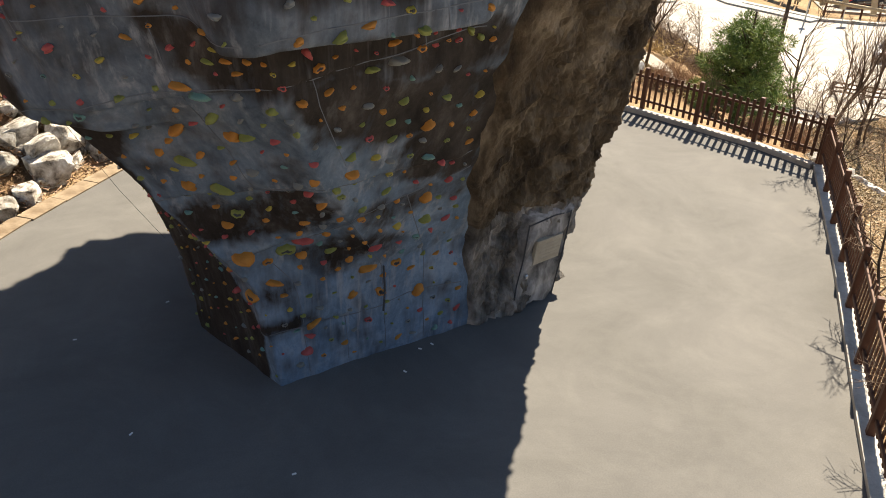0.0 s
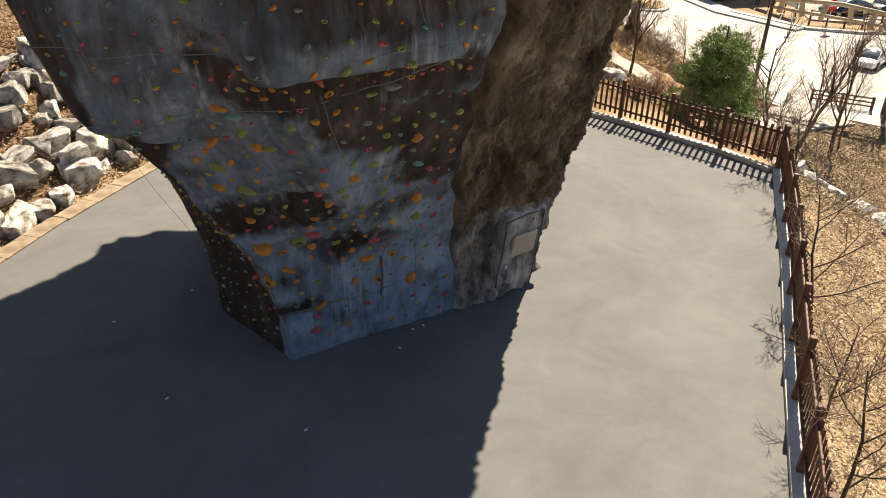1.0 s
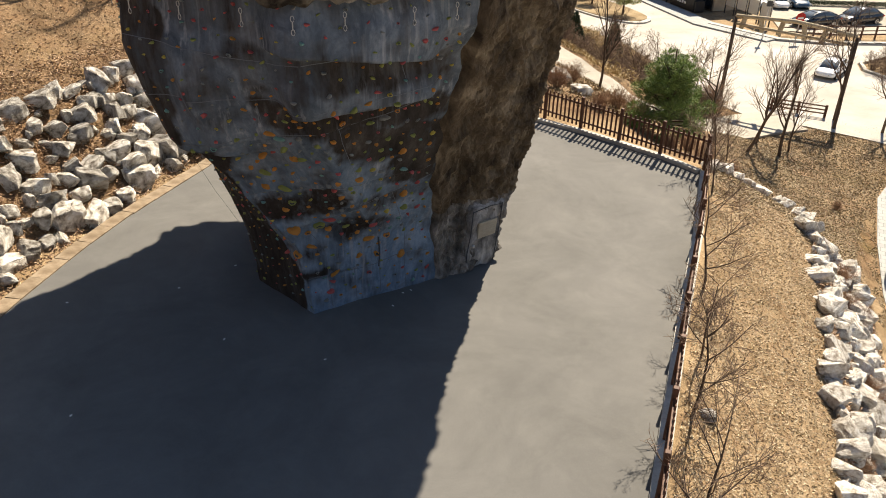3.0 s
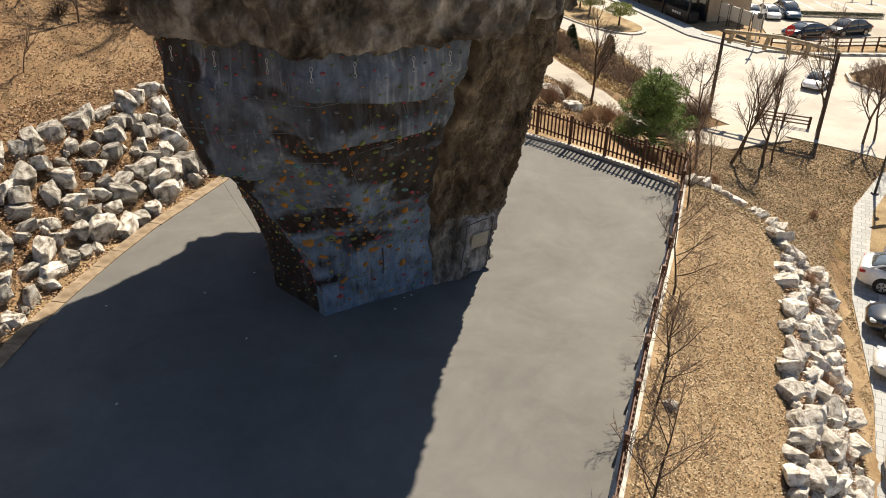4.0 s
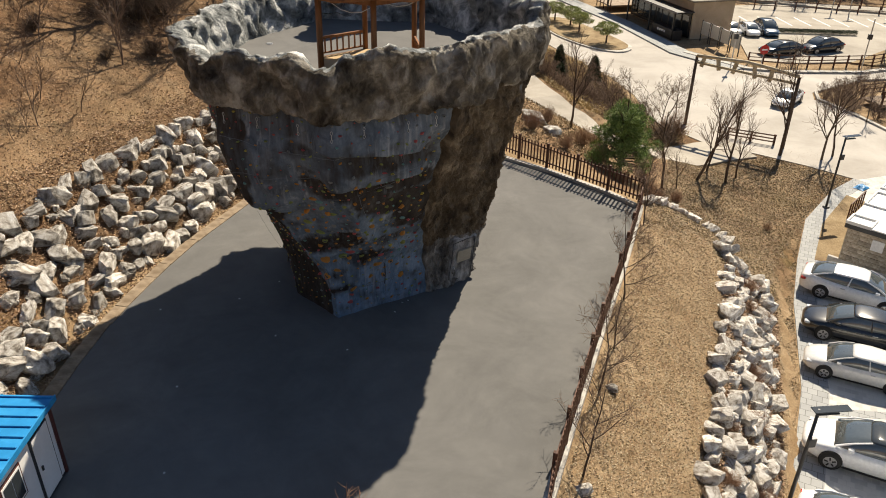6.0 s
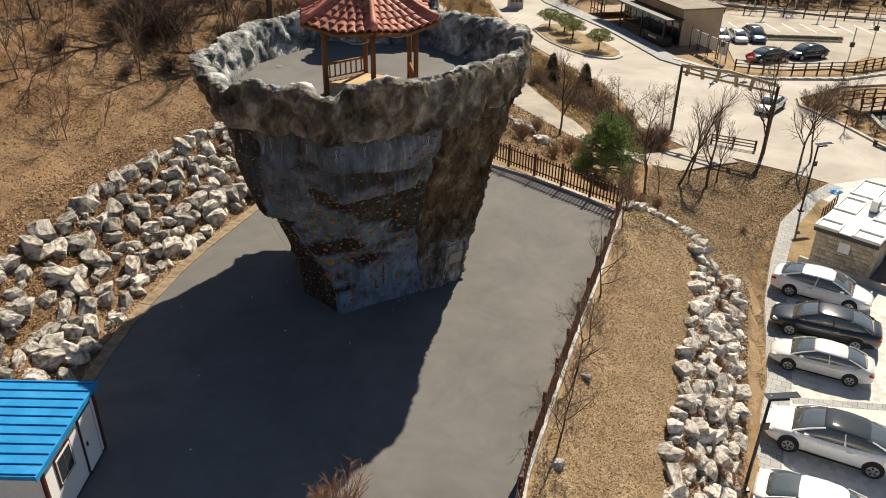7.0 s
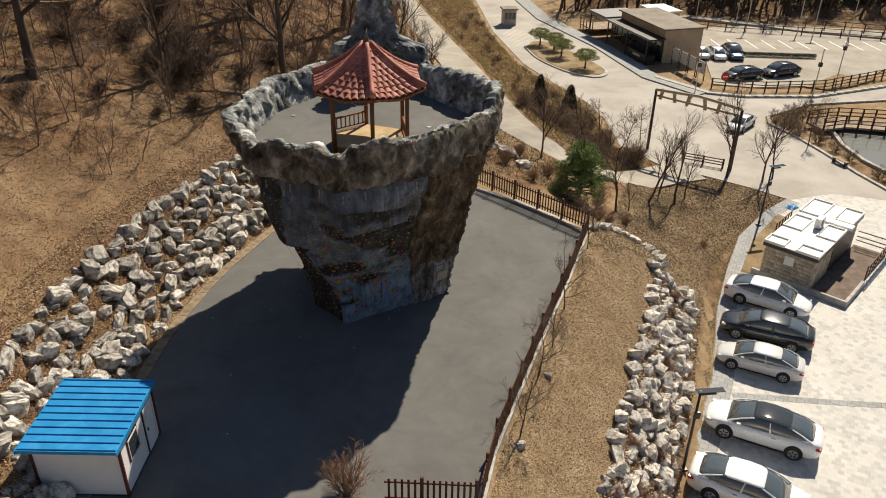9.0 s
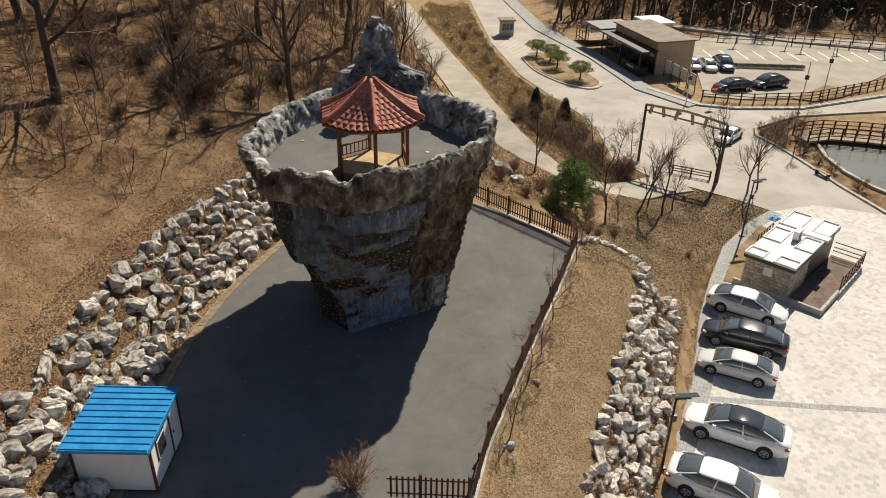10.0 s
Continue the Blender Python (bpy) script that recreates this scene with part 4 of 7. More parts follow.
bm = bmesh.new()
slab(bm, [(p.x, p.y) for p in hexed(1.62, 0)], 0.36, 0.46)
part("platform", bm, M["platform_wood"], gazebo, "pale wooden floor platform")
for k, p in enumerate(hexed(1.72, 0)):
    part("post", tube(bmesh.new(), [(p.x, p.y, 0), (p.x, p.y, 2.7)], 0.085, 10), M["post_wood"], gazebo, smooth=True)
for k in range(6):
    a, b = hexed(1.72, 0)[k], hexed(1.72, 0)[(k + 1) % 6]
    ang = math.degrees(math.atan2(b.y - a.y, b.x - a.x))
    n = (b - a).length
    part("beam", boxed(0.05, n - 0.05, -0.05, 0.05, 2.5, 2.68, 0.01), M["post_wood"], gazebo, m=pose(a.x, a.y, 0, 0, 0, ang))
    part("apron", boxed(0.08, n - 0.08, -0.03, 0.03, 0.3, 0.44, 0.006), M["post_wood"], gazebo, m=pose(a.x, a.y, 0, 0, 0, ang))
    part("lower_apron", boxed(0.08, n - 0.08, -0.025, 0.025, 0.02, 0.08, 0.006), M["post_wood"], gazebo, m=pose(a.x, a.y, 0, 0, 0, ang))
    for i in range(9):
        part("skirt_baluster", boxed(-0.02, 0.02, -0.02, 0.02, 0.08, 0.3), M["post_wood"], gazebo, m=pose(a.x, a.y, 0, 0, 0, ang) @ pose(0.08 + (n - 0.16) * (i + 0.5) / 9, 0, 0))
    if k not in (1, 3):
        continue
    rail = part("railing", boxed(0.08, n - 0.08, -0.035, 0.035, 0.98, 1.06, 0.01), M["post_wood"], gazebo, m=pose(a.x, a.y, 0, 0, 0, ang))
    part("lower_rail", boxed(0.08, n - 0.08, -0.025, 0.025, 0.52, 0.57, 0.006), M["post_wood"], rail)
    for i in range(7):
        part("baluster", boxed(-0.02, 0.02, -0.02, 0.02, 0.57, 0.98), M["post_wood"], rail, m=pose(0.08 + (n - 0.16) * (i + 0.5) / 7, 0, 0))

ROOF_R, EAVE, TOP = 2.5, 2.74, 4.4


def roof_point(k, f, t):
    """On roof side k: f along the eave, t up from the eave (0) to the top (1); the roof sags, and its corners turn up."""
    a, b = hexed(ROOF_R, 0)[k], hexed(ROOF_R, 0)[(k + 1) % 6]
    p = a.lerp(b, f)
    lift = 0.2 * (1 - t) ** 2 * (2 * abs(f - 0.5)) ** 2
    z = EAVE + (TOP - EAVE) * (0.72 * t + 0.28 * t * t) + lift
    r = 1 - 0.94 * t
    return Vector((p.x * r, p.y * r, z))


bm = bmesh.new()
for k in range(6):
    g = [[bm.verts.new(roof_point(k, i / 8, j / 8) - Vector((0, 0, 0.05))) for i in range(9)] for j in range(9)]
    for j in range(8):
        for i in range(8):
            bm.faces.new((g[j][i], g[j][i + 1], g[j + 1][i + 1], g[j + 1][i]))
roof = part("roof", bm, M["post_wood"], gazebo, "tiled hexagonal roof")
for k in range(6):
    rows = 9
    for j in range(rows):
        t0, t1 = j / rows * 0.97, (j + 1.25) / rows * 0.97
        t1 = min(t1, 0.985)
        w = (roof_point(k, 0, t0) - roof_point(k, 1, t0)).length
        n = max(1, round(w / 0.3))
        for i in range(n):
            f0, f1 = i / n, (i + 1) / n
            bm = bmesh.new()
            lo, hi = [], []
            for q in range(5):
                f = f0 + (f1 - f0) * q / 4
                up = 0.075 * math.sin(math.pi * q / 4) ** 0.8
                lo.append(roof_point(k, f, t0) + Vector((0, 0, 0.05 + up)))
                hi.append(roof_point(k, f, t1) + Vector((0, 0, 0.0 + up * 0.9)))
            lv, hv = [bm.verts.new(p) for p in lo], [bm.verts.new(p) for p in hi]
            bv = [bm.verts.new(p - Vector((0, 0, 0.045))) for p in lo]
            for q in range(4):
                bm.faces.new((lv[q], lv[q + 1], hv[q + 1], hv[q]))
                bm.faces.new((bv[q], bv[q + 1], lv[q + 1], lv[q]))
            part("tile", bm, M["tile"], roof, smooth=False)
    pts = [roof_point(k, 0, t) + Vector((0, 0, 0.07)) for t in (0.0, 0.12, 0.3, 0.5, 0.7, 0.9, 0.99)]
    a, b = roof_point(k, 0, 0), roof_point(k, 1, 0)
    mid = roof_point(k, 0.5, 0)
    part("eave_board", tube(bmesh.new(), [a - Vector((0, 0, 0.09)), mid - Vector((0, 0, 0.09)), b - Vector((0, 0, 0.09))], 0.055, 6), M["post_wood"], roof)
    part("ridge", tube(bmesh.new(), pts, [0.13, 0.12, 0.11, 0.1, 0.1, 0.09, 0.08], 8), M["tile"], roof, smooth=True)
fin = tube(bmesh.new(), [(0, 0, TOP - 0.1), (0, 0, TOP + 0.08), (0, 0, TOP + 0.14), (0, 0, TOP + 0.2), (0, 0, TOP + 0.3), (0, 0, TOP + 0.62)], [0.2, 0.16, 0.09, 0.1, 0.04, 0.012], 10)
part("finial", fin, M["parapet_rock"], gazebo, "grey pointed finial", smooth=True)

# ---------------------------------------------------------------- site cabin
M["blue_roof"] = surface("blue_painted_steel", (0.02, 0.21, 0.48), (0.025, 0.25, 0.56), (0.04, 0.3, 0.62), 1.5, 12, 0.45, 0.1, 0.002, fine_amount=0.2)
M["cabin_white"] = surface("white_sandwich_panel", (0.82, 0.81, 0.79), (0.88, 0.87, 0.855), (0.9, 0.89, 0.88), 1.0, 10, 0.6, 0.1, 0.002, fine_amount=0.15)
M["cabin_trim"] = plain("dark_red_trim", (0.09, 0.025, 0.02), 0.5)
cabin = thing("site_cabin", "white site cabin with a blue corrugated steel roof", "cabin", pose(-8.55, -0.8, 0, 0, 0, 93))
# local: x along the door side (towards the tower), y to the left away from the court's middle
LX, LY, LH = 3.05, 2.9, 2.25
part("wall", boxed(0, LX, 0, 0.06, 0.08, LH), M["cabin_white"], cabin)
part("wall", boxed(0, LX, LY - 0.06, LY, 0.08, LH), M["cabin_white"], cabin)
for x0 in (0, LX - 0.06):
    part("wall", boxed(x0, x0 + 0.06, 0.06, LY - 0.06, 0.08, LH), M["cabin_white"], cabin)
part("floor_frame", boxed(0, LX, 0.0, LY, 0.0, 0.08), M["dark_metal"], cabin)
for x, y in ((0, 0), (LX, 0), (0, LY), (LX, LY)):
    part("corner_trim", boxed(x - 0.05, x + 0.05, y - 0.05, y + 0.05, 0.02, LH, 0.01), M["cabin_trim"], cabin, "dark red corner trim")
roof_m = pose(LX / 2, LY / 2, LH + 0.1)
roof = part("roof", boxed(-LX / 2 - 0.46, LX / 2 + 0.14, -LY / 2 - 0.16, LY / 2 + 0.16, -0.07, 0.06, 0.015), M["blue_roof"], cabin, "blue corrugated steel roof", m=roof_m)
for i in range(11):
    x = -LX / 2 - 0.36 + i * (LX + 0.42) / 10
    part("rib", boxed(x - 0.035, x + 0.035, -LY / 2 - 0.14, LY / 2 + 0.14, 0.06, 0.1, 0.012), M["blue_roof"], roof)
part("fascia", boxed(-LX / 2 - 0.48, LX / 2 + 0.16, -LY / 2 - 0.18, -LY / 2 - 0.155, -0.09, 0.07), M["blue_roof"], roof)
part("fascia", boxed(-LX / 2 - 0.48, LX / 2 + 0.16, LY / 2 + 0.155, LY / 2 + 0.18, -0.09, 0.07), M["blue_roof"], roof)
win = part("window", boxed(0.55, 1.45, -0.03, 0.02, 0.98, 1.92, 0.008), M["cabin_trim"], cabin, "sliding window with a pale frame")
part("frame", boxed(0.61, 1.39, -0.045, -0.028, 1.04, 1.86), M["white_paint"], win)
part("pane", boxed(0.66, 0.99, -0.055, -0.043, 1.09, 1.81), M["glass"], win)
part("pane", boxed(1.02, 1.34, -0.055, -0.043, 1.09, 1.81), M["glass"], win)
door = part("door", boxed(1.95, 2.8, -0.045, 0.02, 0.1, 2.05, 0.01), M["dark_metal"], cabin, "pale door in a dark frame")
part("leaf", boxed(2.0, 2.75, -0.06, -0.04, 0.14, 2.0, 0.006), M["cabin_white"], door)
part("handle", boxed(2.08, 2.14, -0.1, -0.06, 1.0, 1.14, 0.01), M["dark_metal"], door)

for a, b in ((0, 4), (1, 3)):
    p, q = hexed(1.6, 2.45)[a], hexed(1.6, 2.45)[b]
    part("cord", tube(bmesh.new(), [p.lerp(q, t) - Vector((0, 0, 1.5 * t * (1 - t))) for t in (0, 0.2, 0.4, 0.6, 0.8, 1.0)], 0.012, 5), M["white_paint"], gazebo, "slack white cord")

# ---------------------------------------------------------------- car park, roads and path
def paved(name, a, b, joint, w, h, turn):
    """Laid blocks with a tone of their own each, and fine joints."""
    m, t, bs = nodes_of(name)
    co = t.nodes.new("ShaderNodeTexCoord")
    mp = t.nodes.new("ShaderNodeMapping")
    mp.inputs["Rotation"].default_value = (0, 0, radians(turn))
    br = t.nodes.new("ShaderNodeTexBrick")
    br.inputs["Color1"].default_value, br.inputs["Color2"].default_value, br.inputs["Mortar"].default_value = (*a, 1), (*b, 1), (*joint, 1)
    br.inputs["Scale"].default_value, br.inputs["Mortar Size"].default_value = 1.0, 0.012
    br.inputs["Brick Width"].default_value, br.inputs["Row Height"].default_value, br.inputs["Bias"].default_value = w, h, -0.45
    t.links.new(co.outputs["Object"], mp.inputs[0])
    t.links.new(mp.outputs[0], br.inputs[0])
    col = mixed(t, 0.45, br.outputs[0], ramp(t, noise_of(t, 0.6, 6, 0.65), [(0.3, (0.6, 0.6, 0.6)), (0.7, (1.0, 1.0, 1.0))]), "MULTIPLY")
    t.links.new(col, bs.inputs["Base Color"])
    bs.inputs["Roughness"].default_value = 0.88
    return m


M["paver"] = paved("pale_concrete_pavers", (0.62, 0.605, 0.57), (0.33, 0.335, 0.33), (0.56, 0.545, 0.515), 0.28, 0.28, 22)
M["road"] = surface("sun_bleached_concrete_road", (0.34, 0.315, 0.28), (0.42, 0.393, 0.355), (0.485, 0.455, 0.415), 0.2, 5.0, 0.85, 0.2, 0.006, fine_amount=0.2)
M["path"] = surface("pale_concrete_path", (0.31, 0.283, 0.238), (0.385, 0.353, 0.303), (0.445, 0.413, 0.353), 0.3, 6.0, 0.9, 0.2, 0.006, fine_amount=0.3)
M["walk_stone"] = paved("grey_stone_walk", (0.36, 0.37, 0.37), (0.24, 0.25, 0.255), (0.16, 0.16, 0.16), 0.4, 0.4, 22)
M["asphalt"] = surface("old_asphalt", (0.12, 0.115, 0.11), (0.16, 0.155, 0.145), (0.2, 0.195, 0.185), 0.3, 10, 0.9, 0.2, 0.005, fine_amount=0.3)

park = PARK_EDGE + [(31.5, 40.0), (36.8, 38.6), (60.0, 20.0), (60.0, -30.0), (5.0, -30.0)]
solid("car_park", slab(bmesh.new(), park[::-1], LOW - 0.3, LOW), M["paver"], "sunlit car park of pale mottled concrete pavers", "car park", "structure")
solid("stone_walk", ribbon(PARK_EDGE, -0.25, 0.85, LOW - 0.2, LOW + 0.012), M["walk_stone"], "grey stone strip along the car park edge", "walkway", "structure")
solid("planting_bed", slab(bmesh.new(), [(20.4, 26.6), (22.5, 31.2), (25.7, 35.7), (27.4, 33.7), (21.3, 26.2)][::-1], LOW - 0.2, LOW + 0.02), M["dry_grass"], "bare tan earth bed beside the toilet block", "planting bed", "structure")
solid("drain_strip", ribbon([(16.4, 13.6), (22.0, 13.4), (45.0, 13.2)], -0.22, 0.22, LOW - 0.2, LOW + 0.008), M["walk_stone"], "grey stone drain strip across the car park", "drain", "structure")
ROAD_OUT = [(31.5, 40.0), (27.5, 38.4), (25.0, 40.5), (22.0, 42.5), (18.5, 44.5), (15.5, 49.0), (15.0, 56.0), (13.6, 61.5), (10.8, 67.5), (7.4, 75.5), (3.6, 91.5), (-0.6, 122.0), (-6.0, 150.0), (4.0, 150.0), (7.5, 122.0), (12.0, 101.0), (18.8, 85.5),
            (22.9, 71.5), (27.6, 66.0), (31.3, 65.2), (39.0, 66.0), (51.0, 72.0), (70.0, 88.0), (78.0, 80.0), (60.0, 68.0), (49.0, 66.0), (37.5, 63.0), (31.6, 58.6), (31.0, 56.4), (32.7, 52.8), (33.8, 49.0), (35.0, 44.2), (36.8, 38.6)]
solid("road", slab(bmesh.new(), ROAD_OUT[::-1], LOW - 0.3, LOW + 0.004), M["road"], "wide sun-bleached concrete road junction", "road", "structure")


def draped(line, a, b, up):
    bm = bmesh.new()
    rows = []
    for k, (x, y) in enumerate(line):
        d = (Vector((*line[min(k + 1, len(line) - 1)], 0)) - Vector((*line[max(k - 1, 0)], 0))).normalized()
        r = Vector((d.y, -d.x, 0))
        row = []
        for i in range(5):
            q = Vector((x, y, 0)) + r * (a + (b - a) * i / 4)
            row.append(bm.verts.new((q.x, q.y, height(x + r.x * (a + b) / 2, y + r.y * (a + b) / 2) + up)))
        rows.append(row)
    for r0, r1 in zip(rows, rows[1:]):
        for i in range(4):
            bm.faces.new((r0[i], r0[i + 1], r1[i + 1], r1[i]))
    g = bmesh.ops.extrude_face_region(bm, geom=list(bm.faces))
    bmesh.ops.translate(bm, verts=[v for v in g["geom"] if isinstance(v, bmesh.types.BMVert)], vec=(0, 0, -0.6))
    return bm


PATH_LINE = smooth_line(PATH_KNOTS, 1.5)
solid("path", draped(PATH_LINE, -1.85, 1.85, 0.14), M["path"], "pale concrete path winding down to the road", "path", "structure")
ISLAND = [(7.7, 83.6), (8.8, 86.6), (10.6, 86.6), (12.3, 84.7), (14.3, 80.6), (16.1, 77.0), (17.4, 72.8), (16.2, 70.6), (14.4, 70.8), (12.0, 72.9), (9.2, 77.8)]
solid("kerb", slab(bmesh.new(), smooth_line(ISLAND + ISLAND[:1], 0.8)[:-1][::-1], LOW - 0.2, LOW + 0.15), M["kerb"], "pale kerb round the planted island", "kerb", "structure")
ISL_C = Vector((12.4, 78.4))
solid("island_turf", slab(bmesh.new(), [tuple(ISL_C + (Vector(p) - ISL_C) * 0.93) for p in smooth_line(ISLAND + ISLAND[:1], 0.8)[:-1]][::-1], LOW - 0.2, LOW + 0.2), M["dry_grass"], "dry yellow turf on the traffic island", "turf", "structure")
solid("upper_car_park", slab(bmesh.new(), [(29.0, 69.5), (33.0, 68.6), (40.0, 70.0), (50.0, 76.0), (64.0, 90.0), (62.0, 99.0), (44.0, 101.0), (33.0, 97.0)], LOW - 0.3, LOW + 0.06), M["path"], "far car park of pale asphalt with white bays", "car park", "structure")
solid("pavement", ribbon([(7.9, 122.0), (12.4, 101.0), (19.2, 85.5), (23.3, 72.0), (28.0, 66.4)], 0.1, 2.4, LOW - 0.3, LOW + 0.14), M["walk_stone"], "grey paved footway along the road", "pavement", "structure")
solid("kerb", ribbon([(22.9, 71.5), (27.6, 66.0), (31.3, 65.2), (39.0, 66.0), (51.0, 72.0), (70.0, 88.0)], -0.05, 0.5, LOW - 0.3, LOW + 0.2), M["kerb"], "pale roadside kerb", "kerb", "structure")
solid("kerb", ribbon([(36.9, 38.4), (35.0, 44.2), (33.8, 49.0), (32.7, 52.8), (31.2, 56.4), (31.8, 58.8), (37.5, 63.2), (49.0, 66.2), (60.0, 68.2)], 0.0, 0.3, LOW - 0.3, LOW + 0.15), M["kerb"], "pale roadside kerb", "kerb", "structure")
M["water"] = plain("pond_water", (0.2, 0.2, 0.17), 0.1)
solid("pond", slab(bmesh.new(), [(37.6, 55.5), (46.0, 57.5), (60.0, 52.0), (60.0, 36.0), (41.5, 39.5), (38.4, 44.2), (37.2, 47.5), (36.8, 51.0)][::-1], LOW - 0.3, LOW + 0.03), M["water"], "still grey pond", "water", "structure")
solid("kerb", ribbon([(37.2, 56.5), (36.6, 51.0), (37.0, 47.4), (38.2, 44.1), (41.3, 39.3)], 0.0, 0.35, LOW - 0.3, LOW + 0.2), M["kerb"], "pale kerb round the pond", "kerb", "structure")
solid("bed", slab(bmesh.new(), [(39.3, 69.4), (45.2, 75.2), (48.8, 73.2), (45.0, 70.3), (41.5, 68.6)], LOW - 0.2, LOW + 0.12), M["dry_grass"], "bare tan bed beside the far car park", "planting bed", "structure")
for k in range(12):
    x, y = 34.0 + k * 2.35, 88.5 + 0.12 * k
    solid("bay_line", boxed(-0.07, 0.07, -2.4, 2.4, LOW, LOW + 0.066, m=pose(x, y, 0, 0, 0, 6)), M["white_paint"], "white painted parking bay line", "road marking", "structure")
M["worn_paint"] = plain("worn_road_paint", (0.52, 0.47, 0.38), 0.8)
for k in range(6):
    a, b = Vector((4.9 + k * 0.34, 89.7 - k * 1.1)), Vector((6.5 + k * 0.58, 94.4 - k * 1.08))
    solid("hatch_line", boxed(0, (b - a).length, -0.09, 0.09, LOW - 0.05, LOW + 0.012, m=pose(a.x, a.y, 0, 0, 0, math.degrees(math.atan2(b.y - a.y, b.x - a.x)))), M["worn_paint"], "worn painted hatching on the road", "road marking", "structure")

# ---------------------------------------------------------------- cars
def loft(stations, shape):
    """Cross-sections shaped by shape(half width, low, high) at each x, joined end to end."""
    bm = bmesh.new()
    rings = []
    for x, w, lo, hi in stations:
        half = shape(w, lo, hi)
        ring = [(x, y, z) for y, z in half] + [(x, -y, z) for y, z in half[::-1] if abs(y) > 1e-4]
        rings.append([bm.verts.new(p) for p in ring])
    n = len(rings[0])
    for a, b in zip(rings, rings[1:]):
        for i in range(n):
            bm.faces.new((a[i], a[(i + 1) % n], b[(i + 1) % n], b[i]))
    bm.faces.new(rings[0])
    bm.faces.new(rings[-1])
    return bm


M["tyre"] = plain("black_rubber", (0.02, 0.02, 0.02), 0.85)
M["rim"] = plain("alloy", (0.5, 0.5, 0.51), 0.35, 0.9)
M["car_glass"] = plain("car_window_glass", (0.07, 0.085, 0.092), 0.05, 0.0, 1.0, 1.0)
M["arch"] = plain("black_plastic", (0.012, 0.012, 0.012), 0.8)
M["lamp_red"] = plain("red_lens", (0.45, 0.02, 0.02), 0.2)
M["lamp_clear"] = plain("clear_lens", (0.6, 0.62, 0.63), 0.1)
PAINTS = {n: plain(n + "_car_paint", c, 0.22, 0.0, 1.0) for n, c in (("white", (0.86, 0.87, 0.88)), ("black", (0.012, 0.013, 0.015)), ("silver", (0.64, 0.64, 0.63)), ("blue", (0.02, 0.06, 0.12)), ("grey", (0.2, 0.21, 0.22)))}


